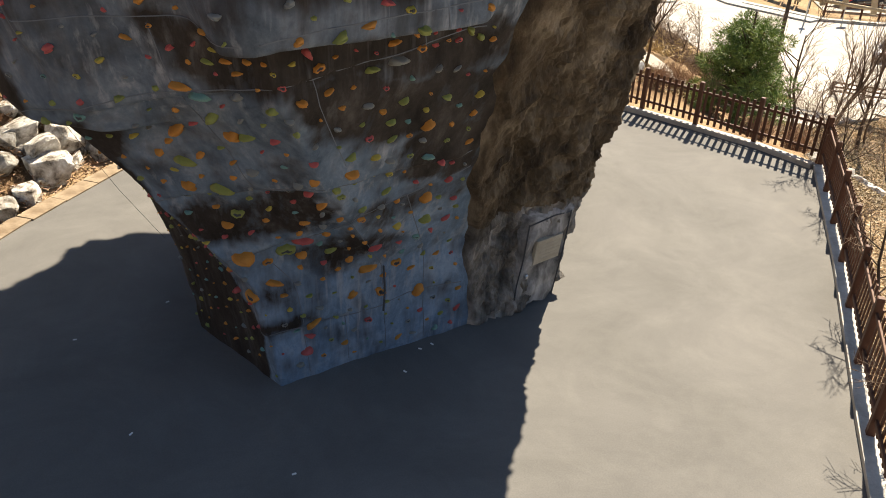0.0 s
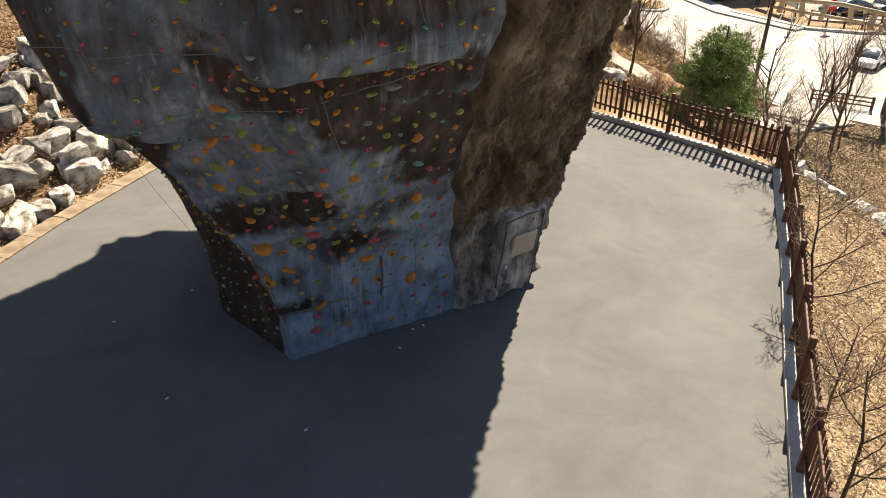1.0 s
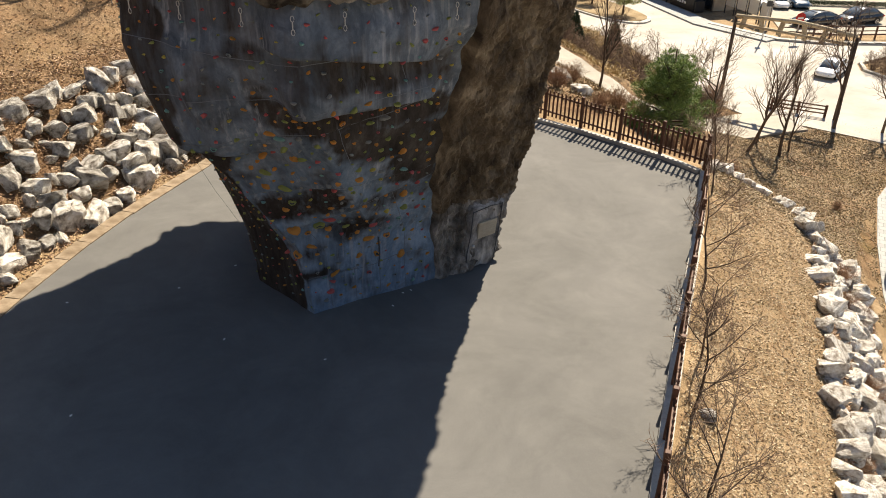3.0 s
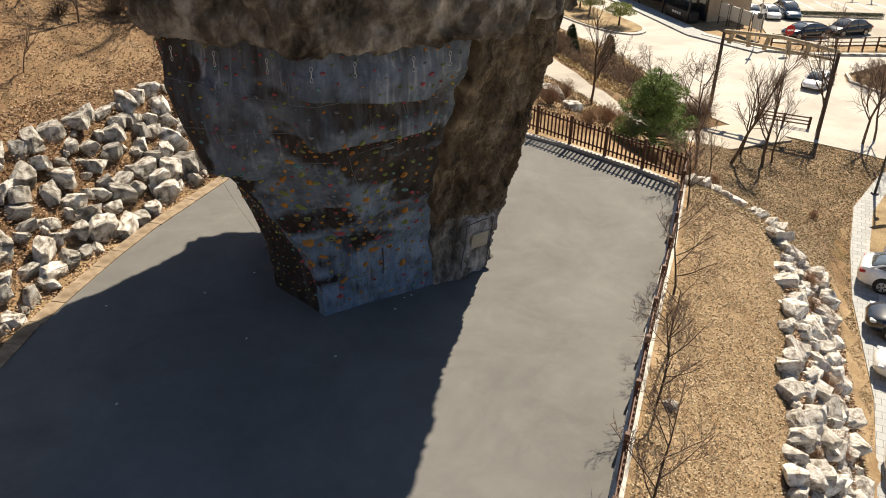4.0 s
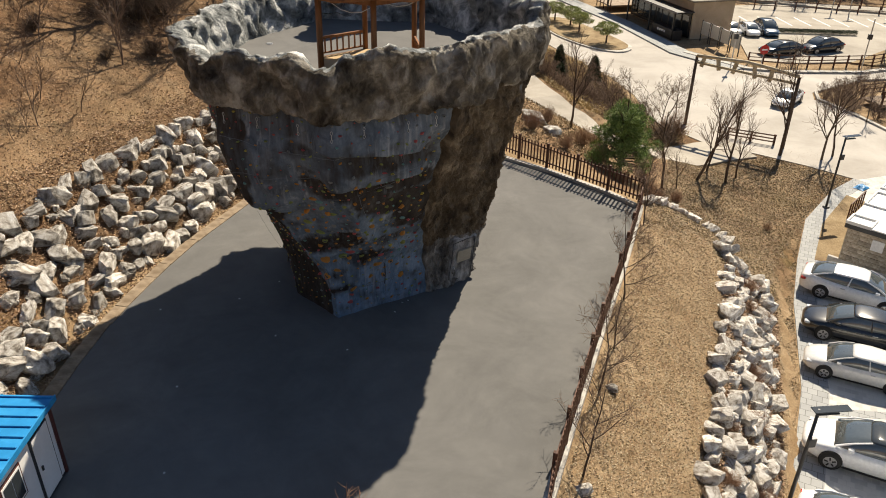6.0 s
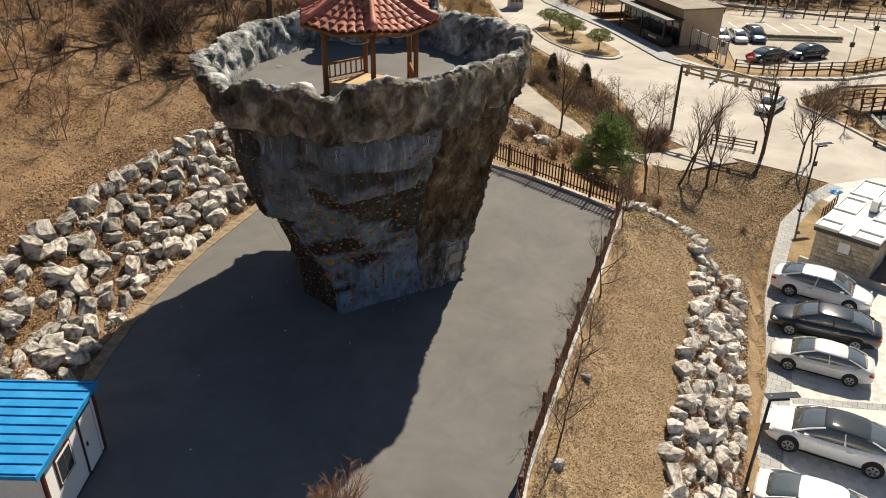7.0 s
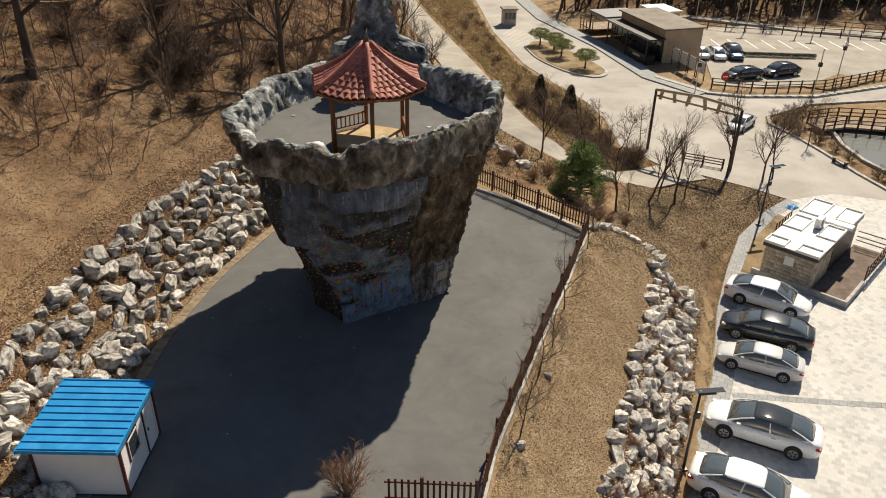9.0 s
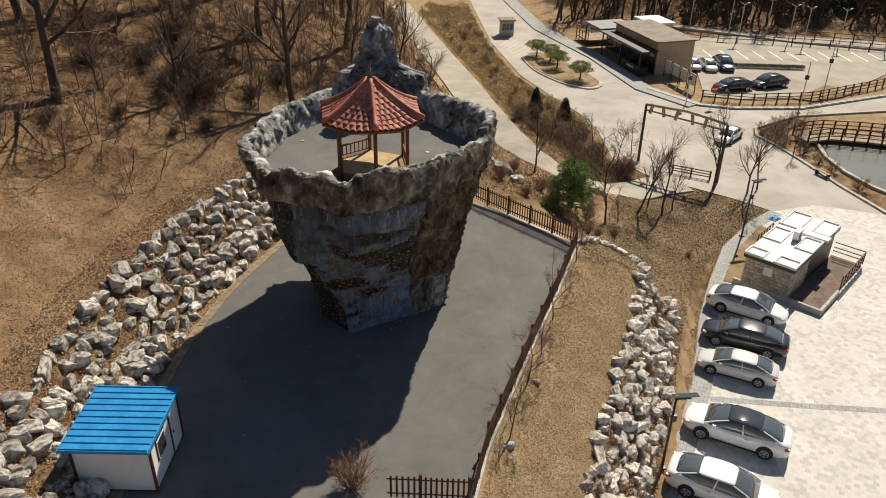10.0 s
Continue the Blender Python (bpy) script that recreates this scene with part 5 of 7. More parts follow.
def car(x, y, heading, paint, label, dark_roof=False, tall=1.0, scale=1.0, group="cars in the car park"):
    th = thing("car", label, "car", pose(x, y, LOW + 0.004, 0, 0, heading), group)
    P_ = PAINTS[paint]
    s = scale
    def body_shape(w, lo, hi):
        m_ = lo + (hi - lo) * 0.55
        return [(0, lo), (w * 0.86, lo), (w * 0.96, lo + 0.08), (w, m_ - 0.05), (w * 0.985, m_ + 0.06), (w * 0.93, hi - 0.05), (w * 0.82, hi), (w * 0.45, hi + 0.025), (0, hi + 0.035)]
    st = [(-2.5, 0.45, 0.45, 0.72), (-2.46, 0.66, 0.36, 0.88), (-2.35, 0.8, 0.28, 0.98), (-2.1, 0.89, 0.23, 1.04), (-1.75, 0.92, 0.2, 1.05), (-1.0, 0.94, 0.19, 1.02), (0, 0.94, 0.19, 0.98), (0.9, 0.94, 0.19, 0.95), (1.4, 0.92, 0.2, 0.9), (1.9, 0.88, 0.22, 0.81), (2.2, 0.79, 0.26, 0.73), (2.38, 0.64, 0.32, 0.64), (2.46, 0.44, 0.38, 0.56)]
    part("body", loft([(a * s, b * s, c * s, d * s) for a, b, c, d in st], body_shape), P_, th, smooth=True)
    def cab_shape(w, lo, hi):
        return [(0, lo), (w, lo), (w * 0.97, lo + (hi - lo) * 0.4), (w * 0.86, lo + (hi - lo) * 0.85), (w * 0.76, hi - 0.01), (w * 0.4, hi + 0.012), (0, hi + 0.015)]
    h = 1.45 * tall
    cab = [(-2.12, 0.66, 0.9, 1.04), (-1.85, 0.74, 0.9, 1.05 + (h - 1.05) * 0.35), (-1.5, 0.79, 0.9, 1.05 + (h - 1.05) * 0.7), (-1.0, 0.83, 0.9, h - 0.05), (-0.3, 0.84, 0.9, h), (0.2, 0.84, 0.9, h - 0.015), (0.55, 0.83, 0.9, h - 0.09), (1.0, 0.81, 0.88, 0.95 + (h - 0.95) * 0.5), (1.5, 0.74, 0.86, 0.92)]
    part("cabin", loft([(a * s, b * s, c * s, d * s) for a, b, c, d in cab], cab_shape), M["car_glass"], th, "dark tinted windows", smooth=True)
    roof_mat = M["glass"] if dark_roof else P_
    def roof_shape(w, lo, hi):
        return [(0, lo), (w, lo), (w, hi - 0.03), (w * 0.9, hi), (w * 0.5, hi + 0.018), (0, hi + 0.022)]
    rf = [(-1.3, 0.5, h - 0.2, h - 0.13), (-1.2, 0.6, h - 0.17, h - 0.095), (-0.9, 0.665, h - 0.12, h - 0.022), (-0.3, 0.685, h - 0.09, h + 0.014), (0.2, 0.675, h - 0.1, h + 0.002), (0.4, 0.63, h - 0.13, h - 0.035), (0.48, 0.54, h - 0.15, h - 0.06)]
    part("roof", loft([(a * s, b * s, c * s, d * s) for a, b, c, d in rf], roof_shape), roof_mat, th, "", smooth=True)
    for sy in (-1, 1):
        for pts in ([(0.42, 0.66, h - 0.06), (0.98, 0.745, 1.2 * (1 + (tall - 1) * 0.5)), (1.45, 0.77, 0.93)], [(-0.25, 0.7, h - 0.05), (-0.3, 0.815, 1.15), (-0.34, 0.85, 0.95)], [(-1.15, 0.63, h - 0.09), (-1.6, 0.715, 1.24), (-2.05, 0.75, 1.03)]):
            part("pillar", tube(bmesh.new(), [(a * s, sy * b * s, c * s) for a, b, c in pts], [0.03 * s, 0.035 * s, 0.05 * s], 6), P_, th)
        part("mirror", boxed(0.88 * s, 1.08 * s, sy * 0.9 * s - 0.09, sy * 0.9 * s + 0.09, 0.95 * s, 1.07 * s, 0.03), P_, th)
        part("headlight", boxed(2.1 * s, 2.34 * s, sy * 0.68 * s - 0.13, sy * 0.68 * s + 0.13, 0.6 * s, 0.71 * s, 0.03), M["lamp_clear"], th, "clear headlight")
        part("taillight", boxed(-2.44 * s, -2.2 * s, sy * 0.7 * s - 0.15, sy * 0.7 * s + 0.15, 0.75 * s, 0.88 * s, 0.03), M["lamp_red"], th, "red taillight")
        part("sill", boxed(-1.1 * s, 1.1 * s, sy * 0.925 * s - 0.02, sy * 0.925 * s + 0.02, 0.2 * s, 0.28 * s, 0.008), M["arch"], th)
        part("door_handle", boxed(-0.62 * s, -0.42 * s, sy * 0.93 * s - 0.02, sy * 0.93 * s + 0.02, 0.8 * s, 0.83 * s), M["steel"], th)
        for wx in (-1.42, 1.48):
            arch = bmesh.new()
            bmesh.ops.create_cone(arch, cap_ends=True, segments=20, radius1=0.385 * s, radius2=0.385 * s, depth=0.05, matrix=pose(wx * s, sy * 0.915 * s, 0.37 * s, 90))
            part("wheel_arch", arch, M["arch"], th)
            tyre = bmesh.new()
            bmesh.ops.create_cone(tyre, cap_ends=True, segments=22, radius1=0.335 * s, radius2=0.335 * s, depth=0.2, matrix=pose(wx * s, sy * 0.86 * s, 0.335 * s, 90))
            bmesh.ops.bevel(tyre, geom=[e for e in tyre.edges if abs(e.verts[0].co.y - e.verts[1].co.y) < 1e-4], offset=0.03, segments=1, affect="EDGES")
            wheel = part("wheel", tyre, M["tyre"], th, "black tyre")
            rim = bmesh.new()
            bmesh.ops.create_cone(rim, cap_ends=True, segments=18, radius1=0.225 * s, radius2=0.2 * s, depth=0.03, matrix=pose(wx * s, sy * 0.965 * s, 0.335 * s, 90))
            hub = part("rim", rim, M["rim"], wheel, "silver alloy rim")
            for q in range(5):
                part("opening", boxed(-0.028, 0.028, -0.006, 0.006, 0.07 * s, 0.19 * s, m=pose(wx * s, sy * 0.982 * s, 0.335 * s, 0, 72 * q + 10, 0)), M["arch"], wheel)
    part("grille", boxed(2.36 * s, 2.45 * s, -0.42, 0.42, 0.42 * s, 0.56 * s, 0.02), M["arch"], th)
    part("number_plate", boxed(-2.5 * s, -2.44 * s, -0.25, 0.25, 0.56 * s, 0.67 * s), M["white_paint"], th, "plain white plate")
    return th


def parked(wheel_a, wheel_b, front_first, **k):
    """A car whose near-side wheels stand at two places of the plan."""
    a, b = Vector(wheel_a), Vector(wheel_b)
    if not front_first:
        a, b = b, a
    d = (a - b).normalized()                          # towards the front
    side = Vector((-d.y, d.x))
    if side.y < 0:
        side = -side
    c = (a + b) / 2 + side * 0.9
    return car(c.x, c.y, math.degrees(math.atan2(d.y, d.x)), scale=(a - b).length / 2.9, **k)


parked((21.78, 21.2), (19.15, 22.61), True, paint="white", label="white fastback saloon car parked beside the toilet block")
parked((17.97, 18.81), (20.75, 17.66), True, paint="black", label="black saloon car parked nose to the bank")
parked((16.9, 15.77), (19.35, 14.78), True, paint="silver", label="small pale silver saloon car parked nose in")
parked((15.15, 10.38), (18.02, 9.13), True, paint="white", label="white saloon with a dark glass roof, nose in", dark_roof=True)
parked((16.2, 5.0), (13.43, 6.26), True, paint="white", label="white saloon car with its tail to the bank")
car(28.1, 55.0, 232, "white", "white hatchback car standing on the road", scale=0.85, group="cars on the far side")
car(30.2, 81.6, -88, "silver", "silver hatchback car in the far car park", scale=0.9, group="cars on the far side")
car(32.2, 81.3, -88, "white", "white car in the far car park", scale=0.9, group="cars on the far side")
car(34.3, 81.8, -86, "blue", "dark blue pickup truck in the far car park", tall=1.15, group="cars on the far side")
car(33.0, 72.2, 200, "black", "black saloon car in the far car park", group="cars on the far side")
car(37.9, 74.0, 203, "black", "dark estate car in the far car park", tall=1.1, group="cars on the far side")

# ---------------------------------------------------------------- toilet block
M["stone_wall"] = surface("rough_tan_stone", (0.3, 0.24, 0.17), (0.5, 0.43, 0.33), (0.66, 0.6, 0.5), 2.2, 9, 0.9, 0.6, 0.02, vary=0.25)
M["roof_white"] = surface("white_roof_membrane", (0.7, 0.7, 0.68), (0.78, 0.78, 0.76), (0.84, 0.84, 0.82), 1.0, 8, 0.7, 0.1, 0.003, fine_amount=0.15)
WC = pose(21.2, 26.1, LOW, 0, 0, math.degrees(math.atan2(7.05, 5.74)))   # x along the long side, -y across it
block = thing("toilet_block", "small stone-clad toilet block with a white stepped roof", "building", WC)
part("wall", boxed(0.15, 8.6, -3.3, -0.15, 0, 2.35), M["stone_wall"], block, "rough tan stone cladding")
rnd = random.Random(5)
stones = to_mesh("stone", boxed(-0.5, 0.5, -0.5, 0.5, -0.5, 0.5, 0.06), M["stone_wall"])
for j in range(9):
    y = -3.3
    while y < -0.3:
        w = rnd.uniform(0.3, 0.6)
        w = min(w, -0.15 - y)
        part("stone", stones, None, block, m=Matrix.LocRotScale(Vector((0.15, y + w / 2, 0.13 + j * 0.26)), None, Vector((rnd.uniform(0.04, 0.09), w - 0.02, 0.245))))
        y += w
    x = 0.15
    while x < 3.5:
        w = rnd.uniform(0.3, 0.65)
        part("stone", stones, None, block, m=Matrix.LocRotScale(Vector((x + w / 2, -3.3, 0.13 + j * 0.26)), None, Vector((w - 0.02, rnd.uniform(0.04, 0.09), 0.245))))
        x += w
part("roof_slab", boxed(0.0, 8.8, -3.5, 0.0, 2.35, 2.62, 0.02), M["dark_metal"], block, "dark roof edge")
for a in ((0.02, 8.78, -3.48, -0.02, 2.62, 2.68),):
    part("roof_top", boxed(*a), M["roof_white"], block, "white roof")
for x0, x1, y0, y1 in ((0.0, 1.2, -3.5, -2.0), (0.0, 1.2, -1.3, 0.0), (3.0, 5.3, -1.3, 0.0), (6.0, 8.8, -1.5, 0.0), (6.3, 8.8, -3.5, -2.2), (3.0, 5.2, -3.5, -2.2)):
    for b in ((x0, x1, y0, y0 + 0.1), (x0, x1, y1 - 0.1, y1), (x0, x0 + 0.1, y0 + 0.1, y1 - 0.1), (x1 - 0.1, x1, y0 + 0.1, y1 - 0.1)):
        part("parapet", boxed(*b, 2.6, 2.78, 0.01), M["roof_white"], block)
part("skylight", boxed(5.4, 6.1, -3.7, -1.6, 2.6, 2.82, 0.02), M["roof_white"], block)
part("window", boxed(0.08, 0.16, -2.1, -1.5, 1.5, 2.1), M["white_paint"], block, "small white-framed window")
part("entrance", boxed(3.6, 7.6, -3.36, -3.2, 0.05, 2.2), M["dark_metal"], block, "dark recessed entrance")
unit = thing("air_conditioner", "white outdoor air conditioner unit on the roof", "air conditioner", WC @ pose(4.4, -1.9, 2.68))
part("casing", boxed(-0.45, 0.45, -0.2, 0.2, 0.08, 0.75, 0.03), M["white_paint"], unit)
fan = bmesh.new()
bmesh.ops.create_cone(fan, cap_ends=True, segments=20, radius1=0.24, radius2=0.24, depth=0.03, matrix=pose(-0.1, -0.2, 0.42, 90))
part("fan_grille", fan, M["dark_metal"], unit)
for x in (-0.3, 0.3):
    part("foot", boxed(x - 0.04, x + 0.04, -0.2, 0.2, 0, 0.08), M["dark_metal"], unit)
M["terrace_tile"] = surface("brown_terrace_tile", (0.12, 0.085, 0.065), (0.17, 0.125, 0.1), (0.22, 0.17, 0.14), 1.5, 10, 0.8, 0.2, 0.004)
solid("terrace", boxed(0.3, 9.0, -5.5, -3.36, -0.05, 0.14, 0.01), M["terrace_tile"], "brown tiled terrace before the toilet block", "terrace", "structure", m=WC)
low_wall = thing("low_wall", "low pale concrete wall round the terrace corner", "wall", WC, kind="structure")
part("wall_piece", boxed(0.1, 0.3, -5.7, 0.4, 0, 0.42, 0.015), M["kerb"], low_wall)
part("wall_piece", boxed(0.3, 3.6, -5.7, -5.5, 0, 0.42, 0.015), M["kerb"], low_wall)
rail = thing("handrail", "dark brown metal handrail on the terrace", "handrail", WC)
for i in range(8):
    x = 4.2 + i * 0.68
    part("post", boxed(x - 0.04, x + 0.04, -5.58, -5.5, 0.22, 1.25, 0.008), M["wood"], rail)
for z in (0.5, 0.8, 1.2):
    part("bar", boxed(4.2, 9.0, -5.57, -5.51, z, z + 0.06), M["wood"], rail)
for z in (0.5, 0.8, 1.2):
    part("bar", boxed(8.95, 9.01, -5.5, -3.4, z, z + 0.06), M["wood"], rail)
bench_rail = thing("handrail", "dark brown handrail beside the walk", "handrail", WC @ pose(6.4, 1.3, 0))
for i in range(6):
    part("post", boxed(i * 0.55 - 0.035, i * 0.55 + 0.035, -0.04, 0.04, 0, 1.1, 0.008), M["wood"], bench_rail)
for z in (0.35, 1.05):
    part("bar", boxed(0, 2.75, -0.03, 0.03, z, z + 0.07), M["wood"], bench_rail)

# ---------------------------------------------------------------- trees and shrubs
M["bark"] = surface("grey_brown_bark", (0.06, 0.042, 0.03), (0.105, 0.077, 0.057), (0.16, 0.122, 0.092), 3, 14, 0.9, 0.5, 0.02, stretch=(1, 1, 0.3))
M["twig"] = surface("brown_twigs", (0.15, 0.1, 0.072), (0.21, 0.15, 0.11), (0.27, 0.2, 0.15), 3, 14, 0.9, 0, 0.01)
M["shrub_twig"] = surface("tan_brown_twigs", (0.24, 0.13, 0.08), (0.34, 0.21, 0.135), (0.44, 0.3, 0.2), 3, 14, 0.9, 0, 0.01)


def leaf_mat(name, a, b, c):
    m, t, bs = nodes_of(name)
    geo = t.nodes.new("ShaderNodeNewGeometry")
    t.links.new(ramp(t, geo.outputs["Random Per Island"], [(0.0, a), (0.5, b), (1.0, c)]), bs.inputs["Base Color"])
    bs.inputs["Roughness"].default_value = 0.7
    return m


M["needles"] = leaf_mat("pine_needles", (0.055, 0.1, 0.022), (0.13, 0.21, 0.042), (0.27, 0.36, 0.09))
M["dark_needles"] = leaf_mat("dark_conifer", (0.02, 0.034, 0.014), (0.034, 0.054, 0.022), (0.05, 0.075, 0.032))
M["topiary"] = leaf_mat("clipped_pine", (0.19, 0.22, 0.075), (0.3, 0.33, 0.12), (0.42, 0.44, 0.2))
M["dead_leaves"] = leaf_mat("dead_leaves", (0.17, 0.095, 0.052), (0.29, 0.18, 0.102), (0.45, 0.315, 0.195))
M["straw"] = leaf_mat("dry_straw", (0.22, 0.157, 0.088), (0.37, 0.288, 0.175), (0.54, 0.45, 0.3))


class Sticks:
    """Collects tapered branches as plain vertices and faces."""
    def __init__(self):
        self.v, self.f = [], []

    def branch(self, pts, radii, sides):
        base = len(self.v)
        for k, p in enumerate(pts):
            d = (pts[min(k + 1, len(pts) - 1)] - pts[max(k - 1, 0)]).normalized()
            a = d.cross(Vector((0.31, 0.17, 0.93)) if abs(d.z) < 0.9 else Vector((1, 0, 0))).normalized()
            b = d.cross(a)
            self.v += [p + (a * math.cos(s) + b * math.sin(s)) * radii[k] for s in (2 * math.pi * i / sides for i in range(sides))]
        for k in range(len(pts) - 1):
            for i in range(sides):
                self.f.append((base + k * sides + i, base + k * sides + (i + 1) % sides, base + (k + 1) * sides + (i + 1) % sides, base + (k + 1) * sides + i))

    def mesh(self, name, material):
        me = bpy.data.meshes.new(name)
        me.from_pydata(self.v, [], self.f)
        me.materials.append(material)
        for p in me.polygons:
            p.use_smooth = True
        return me


def grow(sticks, rnd, p, d, n, r, level, deepest, wide, upward):
    """One branch and, from it, its own branches; sticks[level > 1] takes the fine ones."""
    segs = 5 if level == 0 else 4 if level < 3 else 3
    pts, radii, dirs = [p.copy()], [r], [d]
    for k in range(segs):
        d = (d + Vector((rnd.gauss(0, 0.1), rnd.gauss(0, 0.1), rnd.gauss(0, 0.06) + upward * 0.12 * (level > 0)))).normalized()
        p = p + d * (n / segs)
        pts.append(p.copy())
        radii.append(r * (1 - 0.75 * (k + 1) / segs) + 0.002)
        dirs.append(d)
    sticks[0 if level < 2 else 1].branch(pts, radii, 6 if level == 0 else 5 if level == 1 else 3)
    if level >= deepest:
        return
    count = (9, 7, 5, 4)[level]
    for i in range(count):
        t = (0.3 if level == 0 else 0.2) + (0.98 - 0.25) * (i + rnd.uniform(0, 0.8)) / count
        k = min(segs - 1, int(t * segs))
        f = t * segs - k
        q = pts[k].lerp(pts[min(k + 1, segs)], min(1.0, f))
        a = rnd.uniform(0, 2 * math.pi)
        out = dirs[k].cross(Vector((math.cos(a), math.sin(a), 0.2))).normalized()
        nd = (dirs[k] * rnd.uniform(0.5, 0.9) + out * wide * rnd.uniform(0.7, 1.2)).normalized()
        grow(sticks, rnd, q, nd, n * rnd.uniform(0.4, 0.62) * (1.1 - 0.45 * t), max(0.004, radii[k] * 0.55), level + 1, deepest, wide, upward)


def bare_tree(seed, n, r, deepest=3, wide=0.75, upward=0.6):
    rnd = random.Random(seed)
    s = [Sticks(), Sticks()]
    grow(s, rnd, Vector((0, 0, -0.25)), Vector((rnd.uniform(-0.08, 0.08), rnd.uniform(-0.08, 0.08), 1)).normalized(), n, r, 0, deepest, wide, upward)
    return s


def tree_meshes(seed, n, r, **k):
    s = bare_tree(seed, n, r, **k)
    return s[0].mesh("trunk", M["bark"]), s[1].mesh("crown", M["twig"])


TREES = [tree_meshes(300 + k, 5.4, 0.095, wide=0.5 + 0.1 * (k % 3), upward=0.9) for k in range(5)]
SAPLINGS = [tree_meshes(340 + k, 2.6, 0.034, wide=0.95) for k in range(4)]


def plant(meshes, x, y, size, label, group, name="tree", category="bare tree", turn=None, lean=0.0, z=None):
    rnd = random.Random(int(x * 91 + y * 17))
    th = thing(name, label, category, Matrix.LocRotScale(Vector((x, y, height(x, y) if z is None else z)), Euler((lean, 0, rnd.uniform(0, 6.28) if turn is None else turn)), Vector((size,) * 3)), group)
    part("trunk", meshes[0], None, th)
    part("crown", meshes[1], None, th, "bare twigs")
    return th


for k, (x, y, s) in enumerate([(7.1, 34.6, 0.9), (12.3, 30.2, 0.9), (13.4, 31.2, 0.45), (15.3, 34.1, 1.1), (16.6, 36.4, 0.8), (17.6, 35.2, 1.05), (18.9, 37.2, 0.7), (23.5, 42.4, 1.25), (26.4, 42.0, 1.1), (27.4, 42.6, 0.9), (33.2, 50.8, 0.6)]):
    plant(TREES[k % 5], x, y, s, "slender leafless tree on the dry grass mound", "bare trees on the mound")
for k, (x, y, s) in enumerate([(8.75, 18.3, 1.0), (9.3, 20.6, 0.9), (7.0, 12.2, 1.15), (6.3, 9.3, 0.9), (5.5, 7.0, 1.1), (4.7, 3.5, 1.1), (9.6, 22.6, 0.9)]):
    plant(SAPLINGS[k % 4], x, y, s, "small leafless cherry sapling beside the court fence", "saplings along the fence", "sapling", "bare sapling")
BIG_TREES = [tree_meshes(360 + k, 9.5, 0.26, deepest=4, wide=0.62, upward=0.5) for k in range(3)]
for k, (x, y, s) in enumerate([(-21.6, 20.6, 1.15), (-10.6, 31.5, 1.0), (-16.8, 26.4, 0.62), (-26.5, 27.0, 1.1), (-14.5, 38.0, 1.05), (-21.0, 36.0, 1.2), (-30.0, 35.0, 1.2), (-9.0, 44.0, 1.0), (-17.0, 46.0, 1.2), (-25.0, 45.0, 1.25), (-11.0, 54.0, 1.1), (-36.0, 28.0, 1.2)]):
    plant(BIG_TREES[k % 3], x, y, s, "tall leafless oak on the leaf-strewn hillside", "hillside trees")
for k, (x, y, s) in enumerate([ (-20.5, 23.5, 0.8), (-22.0, 26.0, 0.7), (-14.0, 33.5, 1.0), (-12.0, 37.0, 1.3), (-8.0, 41.0, 1.1), (-19.0, 33.0, 1.2), (-24.5, 30.0, 1.5), (-28.0, 24.0, 1.4), (-5.0, 46.0, 1.2), (-6.5, 52.0, 1.1), (-3.2, 38.5, 0.7), (-2.0, 44.0, 0.8)]):
    plant(TREES[k % 5], x, y, s, "leafless woodland tree on the leaf-strewn hillside", "hillside trees")
for k, (x, y, s) in enumerate([(10.5, 52.5, 0.62), (12.0, 49.0, 0.66), (13.8, 50.5, 0.6), (9.2, 47.0, 0.6), (15.8, 47.5, 0.62), (17.5, 50.0, 0.6), (11.0, 45.0, 0.55), (14.2, 46.0, 0.6), (34.3, 55.5, 0.5), (35.5, 57.0, 0.5), (36.0, 54.5, 0.45), (41.0, 47.0, 0.7)]):
    plant(SAPLINGS[k % 4], x, y, s * 2.4, "leafless ornamental shrub on the verge", "verge shrubs", "shrub", "bare shrub")

# the red-brown bush by the gate and small bushes
def twig_bush(seed, n, h, spread, material):
    rnd = random.Random(seed)
    s = [Sticks(), Sticks()]
    for _ in range(n):
        a, q = rnd.uniform(0, 6.28), rnd.uniform(0, 1) ** 0.6
        d = Vector((math.cos(a) * q * spread, math.sin(a) * q * spread, 1)).normalized()
        grow(s, rnd, Vector((rnd.gauss(0, 0.05), rnd.gauss(0, 0.05), -0.1)), d, h * rnd.uniform(0.7, 1.1), 0.016, 1, 3, 0.7, 0.4)
    return s[0].mesh("stems", material), s[1].mesh("twigs", material)


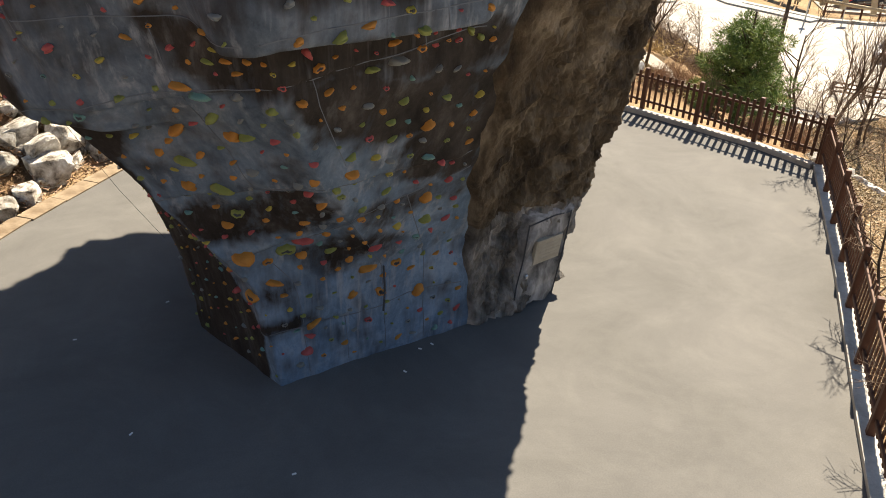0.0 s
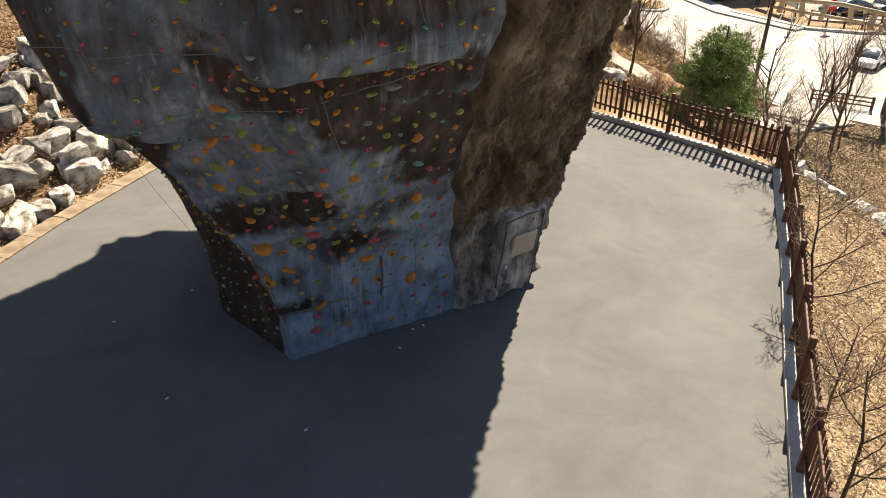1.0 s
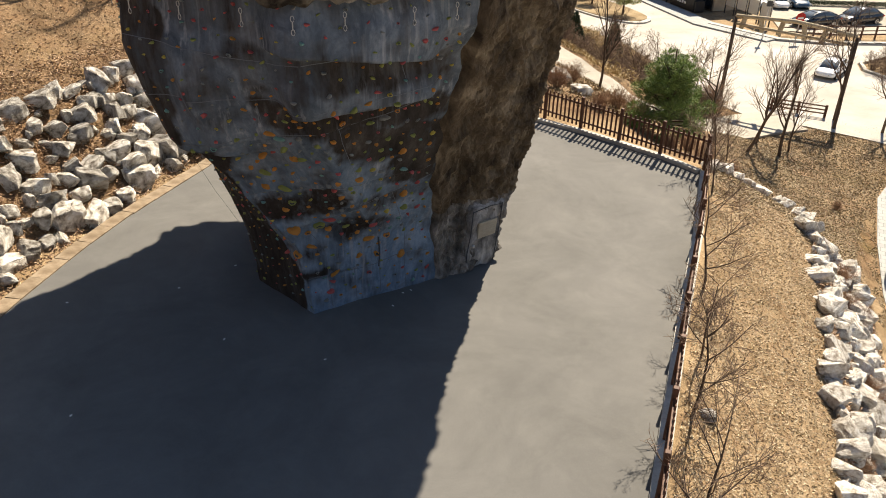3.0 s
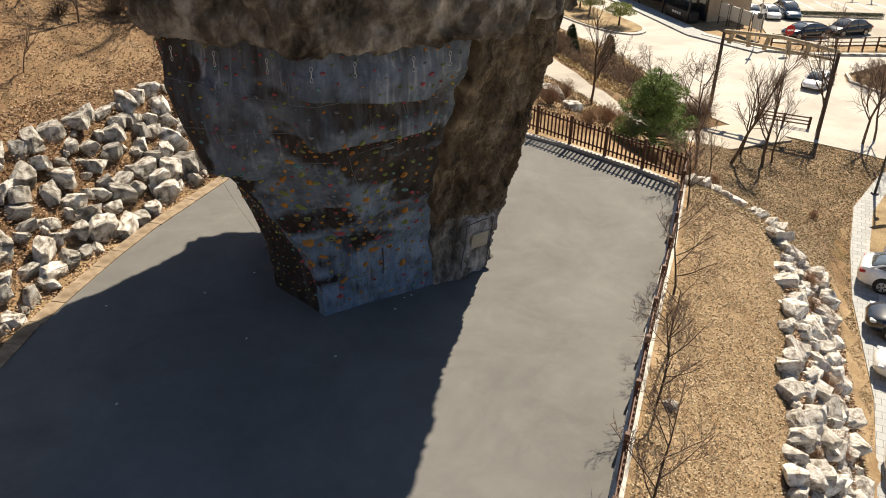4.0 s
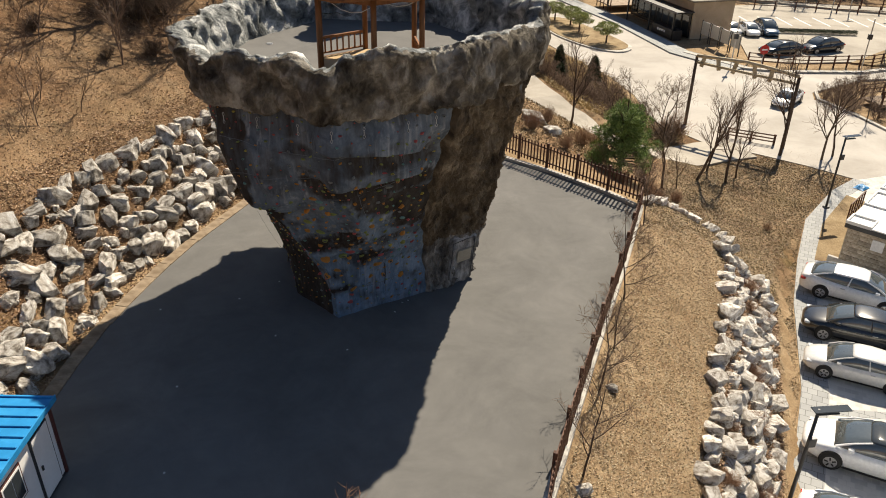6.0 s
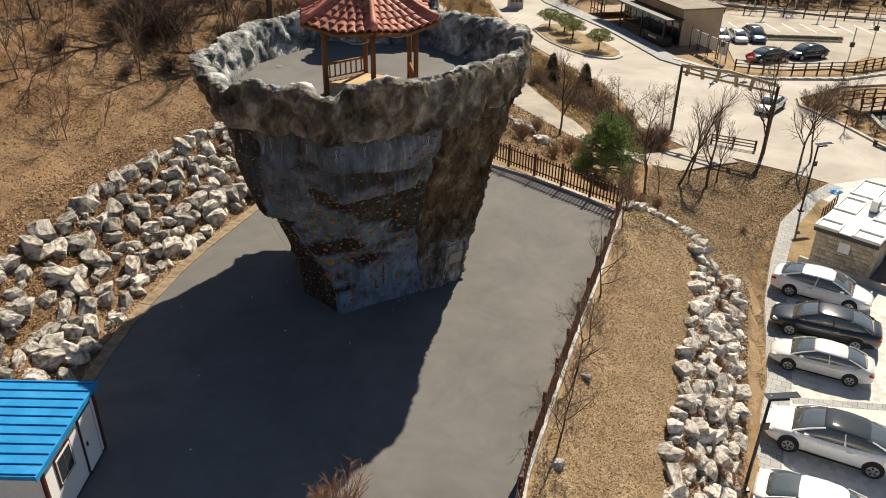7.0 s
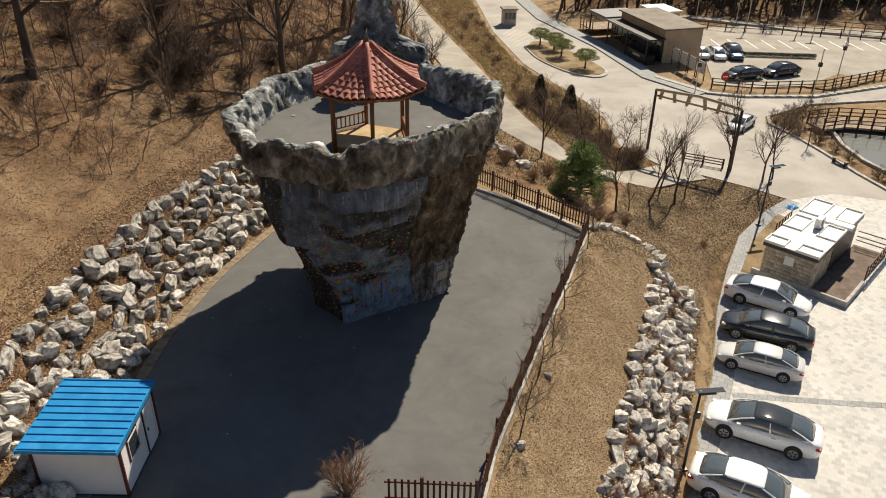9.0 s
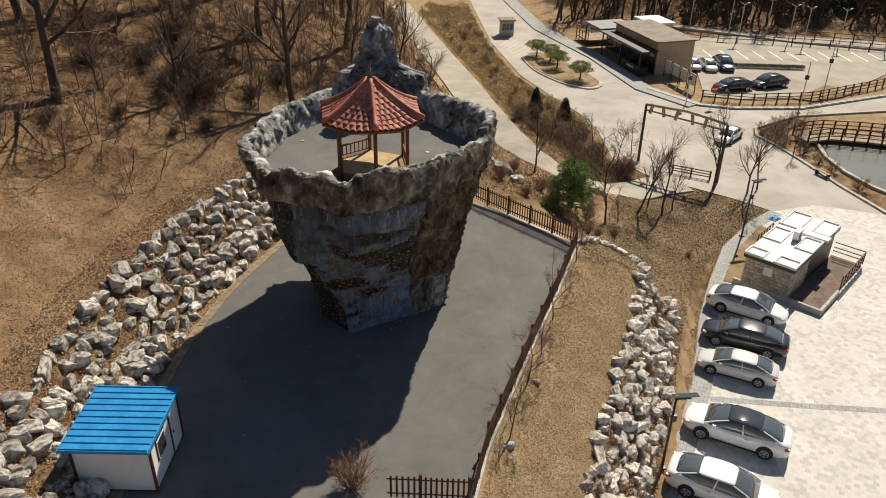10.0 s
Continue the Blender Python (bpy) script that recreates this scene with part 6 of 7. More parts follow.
stems, twigs = twig_bush(9, 22, 1.25, 0.85, M["shrub_twig"])
verge_stems, verge_twigs = twig_bush(19, 14, 1.1, 1.0, M["twig"])
for x, y, s, label in ((-1.35, -0.15, 1.3, "tan-brown leafless bush growing beside the gate"), (18.4, 29.0, 0.42, "small rust-coloured dead shrub on the bank"), (11.2, 26.3, 0.6, "tangled leafless shrub behind the fence"), (10.2, 24.6, 0.8, "tangled leafless shrub behind the fence"), (7.9, 27.4, 0.9, "tangled leafless shrub behind the fence"), (6.2, 28.0, 0.7, "tangled leafless shrub behind the fence"), (10.9, 29.6, 0.9, "tangled leafless shrub beside the pine"), (4.4, 29.8, 0.9, "tangled leafless shrub behind the fence"), (5.4, 32.4, 0.8, "tangled leafless shrub beside the boulders"), (7.4, 30.6, 0.9, "tangled leafless shrub beside the pine"), (12.6, 27.9, 0.6, "tangled leafless shrub on the mound"), (8.4, 32.2, 0.8, "tangled leafless shrub beside the path"), (3.0, 31.2, 0.9, "tangled leafless shrub behind the fence"), (9.0, 25.6, 0.6, "tangled leafless shrub behind the fence"), (16.1, 44.8, 1.7, "round brown leafless shrub beside the path")):
    th = thing("bush", label, "bush", Matrix.LocRotScale(Vector((x, y, max(height(x, y), -0.02 if x < 3 else -9))), None, Vector((s,) * 3)))
    part("stem", stems, None, th)
    part("crown", twigs, None, th)


def leaves(rnd, n, size, place, long=2.5):
    """Many small narrow leaves, each a bent triangle pair, at places that place() gives."""
    v, f = [], []
    for _ in range(n):
        p, d = place()
        side = d.cross(Vector((rnd.gauss(0, 1), rnd.gauss(0, 1), rnd.gauss(0, 1)))).normalized() * size * 0.5
        tip = p + d * size * long
        b = len(v)
        v += [p - side, p + side, tip]
        f.append((b, b + 1, b + 2))
    me = bpy.data.meshes.new("foliage")
    me.from_pydata(v, [], f)
    return me


def leafy(x, y, seed, clumps, n, size, material, trunk, label, category, group="", name="tree", z=None, long=2.5, droop=0.2):
    """A trunk with limbs to each clump (centre, radii) and many leaves in the clumps."""
    rnd = random.Random(seed)
    th = thing(name, label, category, pose(x, y, height(x, y) if z is None else z), group)
    s = Sticks()
    s.branch([Vector((0, 0, -0.3)), Vector((0.03, 0, trunk[0] * 0.5)), Vector((-0.02, 0.03, trunk[0]))], [trunk[1], trunk[1] * 0.7, trunk[1] * 0.25], 7)
    for c, r in clumps:
        c = Vector(c)
        s.branch([Vector((0, 0, max(0.2, c.z * 0.7))), c * 0.55 + Vector((0, 0, c.z * 0.35)), c], [trunk[1] * 0.4, trunk[1] * 0.3, 0.01], 4)
    part("trunk", s.mesh("trunk", M["bark"]), None, th)
    total = sum(r[0] * r[1] * r[2] for _, r in clumps)
    def place():
        t = rnd.uniform(0, total)
        for c, r in clumps:
            t -= r[0] * r[1] * r[2]
            if t <= 0:
                break
        d = Vector((rnd.gauss(0, 1), rnd.gauss(0, 1), rnd.gauss(0, 1))).normalized()
        q = rnd.uniform(0.35, 1.0) ** 0.5
        p = Vector(c) + Vector((d.x * r[0], d.y * r[1], d.z * r[2])) * q * (1 + 0.25 * rocky(d * 2, 1.3, seed))
        return p, (d + Vector((rnd.gauss(0, 0.5), rnd.gauss(0, 0.5), 0.4 + rnd.gauss(0, 0.5) - droop))).normalized()
    me = leaves(rnd, n, size, place, long)
    me.materials.append(material)
    part("crown", me, None, th, "dense foliage")
    return th


rnd = random.Random(31)
clumps = []
for k in range(62):
    z = 0.5 + 3.1 * (k / 61)
    q = 2.15 * (1 - 0.78 * (max(0.0, z - 0.9) / 3.4) ** 1.1)
    a = k * 2.4 + rnd.uniform(-0.5, 0.5)
    w = rnd.uniform(0.26, 0.5)
    far = rnd.uniform(0.35, 1.1)
    clumps.append(((math.cos(a) * q * far, math.sin(a) * q * far, z + rnd.uniform(-0.2, 0.3)), (w, w, w * 0.8)))
leafy(9.4, 28.6, 1, clumps, 26000, 0.03, M["needles"], (4.2, 0.12), "bushy green pine standing behind the fence", "pine tree", long=6)
for k, (x, y, h) in enumerate([(8.6, 61.0, 2.6), (11.6, 58.6, 2.4), (7.9, 52.0, 2.4)]):
    cl = [((0, 0, h * (0.2 + 0.15 * j)), (0.75 * (1 - 0.13 * j), 0.75 * (1 - 0.13 * j), h * 0.16)) for j in range(6)]
    leafy(x, y, 40 + k, cl, 9000, 0.085, M["dark_needles"], (h * 0.8, 0.06), "small dark conical evergreen on the verge", "evergreen", "verge evergreens")
for k, (x, y, h) in enumerate([(9.8, 84.3, 1.8), (11.5, 82.0, 1.8), (12.2, 78.6, 1.9), (14.7, 73.8, 1.9)]):
    cl = [((0, 0, h), (1.15, 1.15, 0.32)), ((0.8, -0.35, h * 0.72), (0.75, 0.75, 0.26)), ((-0.75, 0.4, h * 0.78), (0.8, 0.75, 0.26)), ((0.2, 0.8, h * 0.6), (0.7, 0.6, 0.25)), ((-0.3, -0.6, h * 0.66), (0.6, 0.6, 0.22))]
    leafy(x, y, 60 + k, cl, 4600, 0.06, M["topiary"], (h, 0.12), "clipped cloud pine on the traffic island", "topiary tree", "island trees", z=LOW + 0.2)

# far woods on the slopes: one mass of bare trees
rnd = random.Random(8)
low = [bare_tree(400 + k, 6.5, 0.15, deepest=2, wide=0.6) for k in range(4)]
v, f, count = [], [], 0
while count < 760:
    if count < 140:
        x, y = rnd.uniform(-75, -8), rnd.uniform(22, 115)
        if -signed(HILL_FOOT, x, y) < 9 or (y < 36 and x > -24):
            continue
    else:
        x, y = rnd.uniform(-30, 120), 107 + 75 * rnd.random() ** 1.9
        if x < 14 and y < 152:
            continue
    s = rnd.uniform(0.8, 1.6)
    a, z = rnd.uniform(0, 6.28), height(x, y)
    ca, sa = math.cos(a) * s, math.sin(a) * s
    for st in low[rnd.randrange(4)]:
        b = len(v)
        v += [(x + ca * p.x - sa * p.y, y + sa * p.x + ca * p.y, z + s * p.z) for p in st.v]
        f += [tuple(b + i for i in q) for q in st.f]
    count += 1
me = bpy.data.meshes.new("woods")
me.from_pydata(v, [], f)
me.materials.append(M["bark"])
tagged(new("woods", me), "leafless brown woodland on the far slopes", "woodland", kind="stuff")

# far evergreens behind the car park
rnd = random.Random(12)
def far_place():
    while True:
        k = rnd.randrange(60)
        q = random.Random(k)
        x, y = q.uniform(36, 105), 111 + 22 * q.random() ** 1.3
        h = q.uniform(3.5, 8)
        d = Vector((rnd.gauss(0, 1), rnd.gauss(0, 1), rnd.gauss(0, 1))).normalized()
        t = rnd.uniform(0.1, 1)
        p = Vector((x, y, height(x, y) + h * t)) + Vector((d.x, d.y, 0)) * (2.4 * (1.1 - t))
        return p, (d + Vector((0, 0, -0.2))).normalized()
me = leaves(rnd, 36000, 0.3, far_place, 2.0)
M["far_pine"] = leaf_mat("dull_far_pine", (0.03, 0.042, 0.018), (0.055, 0.07, 0.03), (0.09, 0.105, 0.05))
me.materials.append(M["far_pine"])
tagged(new("evergreens", me), "dull green pines among the far woodland", "woodland", kind="stuff")

# litter: dead leaves on the hillside and among the rocks, straw tufts on the bank
rnd = random.Random(21)
def hill_place():
    while True:
        x, y = rnd.uniform(-26, -7), rnd.uniform(-4, 42)
        d = -signed(HILL_FOOT, x, y)
        if d > 0.7 and (rnd.random() < 12 / (8 + d)):
            break
    return Vector((x, y, height(x, y) + 0.02)), Vector((rnd.gauss(0, 1), rnd.gauss(0, 1), rnd.uniform(-0.1, 0.15))).normalized()
me = leaves(rnd, 80000, 0.05, hill_place, 1.4)
me.materials.append(M["dead_leaves"])
tagged(new("leaf_litter", me), "brown dead leaves strewn over the hillside", "leaf litter", kind="stuff")
def bank_place():
    while True:
        x, y = rnd.uniform(1, 27), rnd.uniform(-8, 44)
        r = signed(BANK_TOP, x, y)
        if r > 0.4 and (y < 20 or signed(FAR_EDGE, x, y) > 0.5) and signed(PARK_EDGE, x, y) < -0.3 and height(x, y) < 0.5:
            break
    return Vector((x, y, height(x, y) + 0.02)), Vector((rnd.gauss(0, 0.7), rnd.gauss(0, 0.7), rnd.uniform(-0.05, 0.25))).normalized()
def mound_place():
    while True:
        p, d = bank_place()
        if p.y > 20 + 2 * rocky(p, 0.5):
            return p, d
def turf_place():
    while True:
        p, d = bank_place()
        if p.y < 21 or rnd.random() < 0.3:
            return p, d
me = leaves(rnd, 90000, 0.032, turf_place, 2.4)
me.materials.append(M["straw"])
tagged(new("dry_grass", me), "short straw-coloured dead grass on the bank", "grass", kind="stuff")

def rock_litter_place():
    while True:
        x, y = rnd.uniform(5, 17), rnd.uniform(-4, 20)
        if 4.2 < signed(BANK_TOP, x, y) < 7.1:
            break
    return Vector((x, y, height(x, y) + rnd.uniform(0.02, 0.16))), Vector((rnd.gauss(0, 1), rnd.gauss(0, 1), rnd.uniform(-0.1, 0.4))).normalized()
me = leaves(rnd, 26000, 0.06, rock_litter_place, 1.8)
me.materials.append(M["dead_leaves"])
tagged(new("leaf_litter", me), "red-brown dead leaves caught between the pale boulders", "leaf litter", kind="stuff")

def foot_litter_place():
    while True:
        x, y = rnd.uniform(-16, -5), rnd.uniform(-6, 28)
        d = -signed(HILL_FOOT, x, y)
        if 0.45 < d < 5.2:
            break
    return Vector((x, y, height(x, y) + rnd.uniform(0.02, 0.2))), Vector((rnd.gauss(0, 1), rnd.gauss(0, 1), rnd.uniform(-0.1, 0.6))).normalized()
me = leaves(rnd, 34000, 0.045, foot_litter_place, 2.6)
me.materials.append(M["dead_leaves"])
tagged(new("leaf_litter", me), "brown leaves and dead grass between the hillside boulders", "leaf litter", kind="stuff")
me = leaves(rnd, 28000, 0.036, turf_place, 1.4)
me.materials.append(M["dead_leaves"])
tagged(new("leaf_litter", me), "brown leaves scattered over the grass bank and mound", "leaf litter", kind="stuff")

M["mound_leaves"] = leaf_mat("olive_brown_leaves", (0.1, 0.066, 0.034), (0.2, 0.145, 0.07), (0.36, 0.28, 0.14))
me = leaves(rnd, 60000, 0.05, mound_place, 1.6)
me.materials.append(M["mound_leaves"])
tagged(new("leaf_litter", me), "olive-brown leaves and grass over the tree mound", "leaf litter", kind="stuff")


def strip_place():
    """The rough strip between the court's back fence and the path."""
    while True:
        x, y = rnd.uniform(-8, 9), rnd.uniform(27.5, 60)
        if signed(HILL_FOOT, x, y) > -2.0 and signed(PATH_LINE, x, y) > 2.1 and x + y * 1.1 > 31.5 + rnd.uniform(0, 1):
            break
    return Vector((x, y, height(x, y) + rnd.uniform(0.0, 0.14))), Vector((rnd.gauss(0, 0.7), rnd.gauss(0, 0.7), rnd.uniform(0.2, 1.0))).normalized()


me = leaves(rnd, 22000, 0.05, strip_place, 2.6)
me.materials.append(M["mound_leaves"])
tagged(new("leaf_litter", me), "olive-brown dead grass and leaves behind the court fence", "leaf litter", kind="stuff")

# low red-brown shrubs between the pale boulders
for k in range(26):
    while True:
        x, y = rnd.uniform(5, 17), rnd.uniform(-3, 19.5)
        if 4.6 < signed(BANK_TOP, x, y) < 6.7:
            break
    q = rnd.uniform(0.35, 0.6)
    th = thing("bush", "low red-brown shrub between pale boulders", "bush", Matrix.LocRotScale(Vector((x, y, height(x, y))), Euler((0, 0, rnd.uniform(0, 6))), Vector((q, q, q))), "bank shrubs")
    part("stem", stems, None, th)
    part("crown", twigs, None, th)

# dark tangled brush on the hillside
dark_stems, dark_twigs = twig_bush(29, 26, 1.3, 1.1, M["bark"])
for x, y, q in ((-16.2, 27.2, 1.7), (-17.6, 26.8, 1.5), (-15.4, 28.6, 1.8), (-19.5, 28.2, 1.4), (-17.0, 29.6, 1.9), (-13.2, 30.2, 1.2), (-21.8, 25.4, 1.2), (-12.0, 33.6, 1.6), (-23.5, 28.5, 1.6), (-18.8, 22.2, 0.7), (-16.0, 22.8, 0.6), (-21.2, 18.6, 0.8), (-19.0, 32.5, 1.8), (-14.6, 24.8, 0.8)):
    th = thing("bush", "dark tangle of leafless brush on the hillside", "bush", Matrix.LocRotScale(Vector((x, y, height(x, y))), Euler((0, 0, x * 5)), Vector((q, q, q * 0.8))), "hillside brush")
    part("stem", dark_stems, None, th)
    part("crown", dark_twigs, None, th)

# dry scrub on the verge between the path and the road
rnd = random.Random(91)
ROAD_LEFT = [(22.0, 42.5), (18.5, 44.5), (15.5, 49.0), (15.0, 56.0), (13.6, 61.5), (10.8, 67.5), (7.4, 75.5), (3.6, 91.5), (-0.6, 122.0)]
def scrub_place():
    while True:
        x, y = rnd.uniform(-8, 20), rnd.uniform(41, 116)
        if rnd.random() > 0.5 + ease(-0.35, 0.25, rocky((x, y, 4), 0.45)):
            continue
        if signed(PATH_LINE, x, y) < -2.3 and signed(ROAD_LEFT, x, y) < -0.8:
            break
    tall = 0.15 + 0.8 * ease(-0.1, 0.5, rocky((x, y, 0), 0.35))
    return Vector((x, y, height(x, y) + rnd.uniform(0, tall))), Vector((rnd.gauss(0, 0.8), rnd.gauss(0, 0.8), rnd.uniform(0.1, 1.0))).normalized()
M["scrub"] = leaf_mat("olive_brown_scrub", (0.26, 0.18, 0.075), (0.42, 0.31, 0.14), (0.54, 0.43, 0.23))
me = leaves(rnd, 100000, 0.055, scrub_place, 5.0)
me.materials.append(M["scrub"])
tagged(new("scrub", me), "olive-brown winter scrub on the verge above the road", "scrub", kind="stuff")

# undergrowth: thin saplings and fallen sticks over the hillside
rnd = random.Random(55)
brush = [bare_tree(500 + k, 1.8, 0.02, deepest=2, wide=0.6) for k in range(4)]
v, f, count = [], [], 0
while count < 1000:
    x, y = rnd.uniform(-34, 1), rnd.uniform(14, 70)
    d = -signed(HILL_FOOT, x, y)
    if d < (6 if y < 30 else 1.2) or (y < 30 and rnd.random() > ease(4, 16, d) + 0.05):
        continue
    s = rnd.uniform(0.5, 2.2)
    m_ = Matrix.LocRotScale(Vector((x, y, height(x, y))), Euler((rnd.gauss(0, 0.15), rnd.gauss(0, 0.15) if rnd.random() < 0.85 else 1.45, rnd.uniform(0, 6.28))), Vector((s, s, s)))
    for st in brush[rnd.randrange(4)]:
        b = len(v)
        v += [m_ @ p for p in st.v]
        f += [tuple(b + i for i in q) for q in st.f]
    count += 1
me = bpy.data.meshes.new("undergrowth")
me.from_pydata(v, [], f)
me.materials.append(M["twig"])
tagged(new("undergrowth", me), "thin bare undergrowth and fallen sticks on the hillside", "undergrowth", kind="stuff")

# bare shrubs crowding the verge
rnd = random.Random(64)
count = 0
while count < 90:
    x, y = (rnd.uniform(-4, 20), rnd.uniform(44, 100)) if count < 44 else (rnd.uniform(6, 17), rnd.uniform(42, 57))
    if signed(PATH_LINE, x, y) > -2.8 or signed(ROAD_LEFT, x, y) > -1.2:
        continue
    q = rnd.uniform(0.9, 1.8) if y < 60 else rnd.uniform(0.6, 1.1)
    th = thing("bush", "leafless brown shrub on the scrubby verge", "bush", Matrix.LocRotScale(Vector((x, y, height(x, y))), Euler((0, 0, rnd.uniform(0, 6))), Vector((q, q, q))), "verge bushes")
    part("stem", verge_stems, None, th)
    part("crown", verge_twigs, None, th)
    count += 1
for x, y, q in ((31.9, 56.6, 1.5), (32.6, 55.0, 1.7), (33.2, 53.4, 1.4), (33.6, 57.6, 1.6), (34.4, 51.8, 1.3), (34.6, 58.6, 1.5), (35.2, 49.6, 1.1), (36.2, 59.6, 1.4), (35.7, 47.4, 1.0), (36.6, 43.4, 1.2)):
    th = thing("bush", "leafless brown shrub beside the road kerb", "bush", Matrix.LocRotScale(Vector((x, y, height(x, y))), Euler((0, 0, x * 7)), Vector((q, q, q))), "kerbside bushes")
    part("stem", verge_stems, None, th)
    part("crown", verge_twigs, None, th)

# ---------------------------------------------------------------- cafe building by the road
M["tan_wall"] = surface("tan_plaster_wall", (0.42, 0.33, 0.23), (0.5, 0.4, 0.28), (0.56, 0.455, 0.33), 0.5, 8, 0.85, 0.15, 0.005, fine_amount=0.25)
M["grey_roof"] = surface("weathered_grey_roof", (0.2, 0.175, 0.14), (0.27, 0.24, 0.195), (0.33, 0.295, 0.245), 0.6, 9, 0.8, 0.2, 0.005)
M["black_cladding"] = plain("black_cladding", (0.02, 0.02, 0.021), 0.5)
M["canopy"] = plain("dark_grey_canopy", (0.16, 0.16, 0.17), 0.5)
M["board"] = plain("pale_notice_board", (0.55, 0.55, 0.5), 0.6)
B = pose(24.6, 77.6, LOW, 0, 0, 110)       # x along the front, away from the camera; -y into the building
hall = thing("cafe_building", "low tan building with a black shopfront awning", "building", B)
part("wall", boxed(0, 11.2, -5.2, 0, 0, 4.1), M["tan_wall"], hall)
part("roof", boxed(-0.3, 11.5, -5.4, 0.45, 4.1, 4.28, 0.03), M["grey_roof"], hall)
part("upper_panel", boxed(0.0, 11.2, 0.0, 0.08, 3.15, 4.05), M["tan_wall"], hall)
part("shopfront", boxed(0.2, 13.5, 0.0, 0.12, 0.1, 2.9), M["black_cladding"], hall, "black framed glazed shopfront")
for i in range(9):
    part("pane", boxed(0.5 + i * 1.42, 1.7 + i * 1.42, 0.1, 0.15, 0.4, 2.5), M["glass"], hall)
awn = part("awning", boxed(-0.2, 16.5, 0.0, 2.2, 2.95, 3.1, 0.02), M["black_cladding"], hall, "black flat awning")
part("canopy", boxed(11.6, 16.5, -3.5, 2.2, 3.12, 3.3, 0.02), M["canopy"], hall, "dark grey flat end canopy")
part("annex_roof", boxed(11.5, 16.5, -9.5, -5.6, 3.4, 3.6, 0.02), M["roof_white"], hall, "white flat annex roof")
part("annex", boxed(11.8, 16.2, -9.2, -5.9, 0, 3.4), M["tan_wall"], hall)
part("edge", boxed(-0.25, 16.55, 2.15, 2.26, 2.9, 3.14), M["canopy"], awn)
for x in (0.1, 5.2, 10.4, 15.6):
    part("column", boxed(x - 0.07, x + 0.07, 2.25, 2.39, 0, 2.95), M["black_cladding"], hall)
part("counter", boxed(-0.2, 4.5, 1.2, 2.3, 0, 1.1, 0.02), M["black_cladding"], hall)
for i in range(4):
    part("sign_mark", boxed(1.6 + i * 0.45, 1.9 + i * 0.45, 2.3, 2.33, 0.55, 0.8), M["white_paint"], hall, "plain white sign mark")
deck = thing("deck_stair", "timber deck and stair at the building's end", "deck", B @ pose(15.5, -1.0, 0))
part("platform", boxed(0, 4, -3, 3, 0.6, 0.75), M["rail_wood"], deck)
for i in range(5):
    part("post", boxed(i * 0.95, i * 0.95 + 0.1, 2.9, 3.0, 0, 1.7), M["wood"], deck)
part("rail", boxed(0, 4, 2.92, 2.98, 1.65, 1.73), M["wood"], deck)
# notice boards before the building
for i in range(4):
    brd = thing("notice_board", "pale notice board on dark posts", "notice board", pose(25.6 + i * 0.62, 77.0 - i * 1.75, LOW + 0.05, 0, 0, -70), "notice boards")
    part("panel", boxed(0, 1.6, -0.04, 0.04, 0.8, 2.2, 0.01), M["board"], brd)
    for x in (0.0, 1.5):
        part("post", boxed(x, x + 0.09, -0.05, 0.05, 0, 2.3), M["black_cladding"], brd)

# gatehouse booth
booth = thing("ticket_booth", "small grey ticket booth beside the road", "booth", pose(5.8, 96.4, LOW, 0, 0, 12) @ Matrix.Diagonal((0.88, 0.88, 0.88, 1)))
M["booth_wall"] = plain("grey_booth_panel", (0.42, 0.4, 0.36), 0.6)
part("wall", boxed(-1.05, 1.05, -0.95, 0.95, 0, 2.5), M["booth_wall"], booth)
part("roof", boxed(-1.3, 1.3, -1.2, 1.2, 2.5, 2.75, 0.03), M["grey_roof"], booth)
for i in range(3):
    part("window", boxed(-0.92 + i * 0.64, -0.4 + i * 0.64, -0.98, -0.93, 1.0, 2.1), M["glass"], booth)

# ---------------------------------------------------------------- wooden road gate
M["gate_wood"] = surface("pale_peeled_log", (0.42, 0.35, 0.23), (0.54, 0.46, 0.32), (0.62, 0.54, 0.4), 2, 12, 0.8, 0.3, 0.01)
gate = thing("road_gate", "tall rustic timber gate spanning the road", "gate")
A, C = Vector((17.9, 48.4, height(17.9, 48.4))), Vector((24.2, 44.0, height(24.2, 44.0)))
top = -0.4
part("post", tube(bmesh.new(), [A - Vector((0, 0, 0.3)), (A.x, A.y, top)], [0.14, 0.11], 10), M["bark"], gate, smooth=True)
part("post", tube(bmesh.new(), [C - Vector((0, 0, 0.3)), (C.x, C.y, top - 0.2)], [0.15, 0.12], 10), M["bark"], gate, smooth=True)
a, c = Vector((A.x, A.y, top)), Vector((C.x, C.y, top - 0.2))
part("beam", tube(bmesh.new(), [a - Vector((0, 0, 0.5)), c - Vector((0, 0, 0.5))], 0.1, 8), M["gate_wood"], gate, smooth=True)
part("beam", tube(bmesh.new(), [a, a.lerp(c, 0.25) + Vector((0, 0, 0.15)), a.lerp(c, 0.5) + Vector((0, 0, 0.3)), a.lerp(c, 0.75) + Vector((0, 0, 0.2)), c + Vector((0, 0, 0.05))], 0.13, 8), M["gate_wood"], gate, smooth=True)
for t in (0.08, 0.22, 0.4, 0.58, 0.75):
    q = a.lerp(c, t)
    part("letter_board", boxed(-0.16, 0.16, -0.05, 0.05, -0.8, 0.2, 0.04, m=pose(q.x, q.y, q.z, 0, 12 * math.sin(t * 20), -35)), M["gate_wood"], gate)

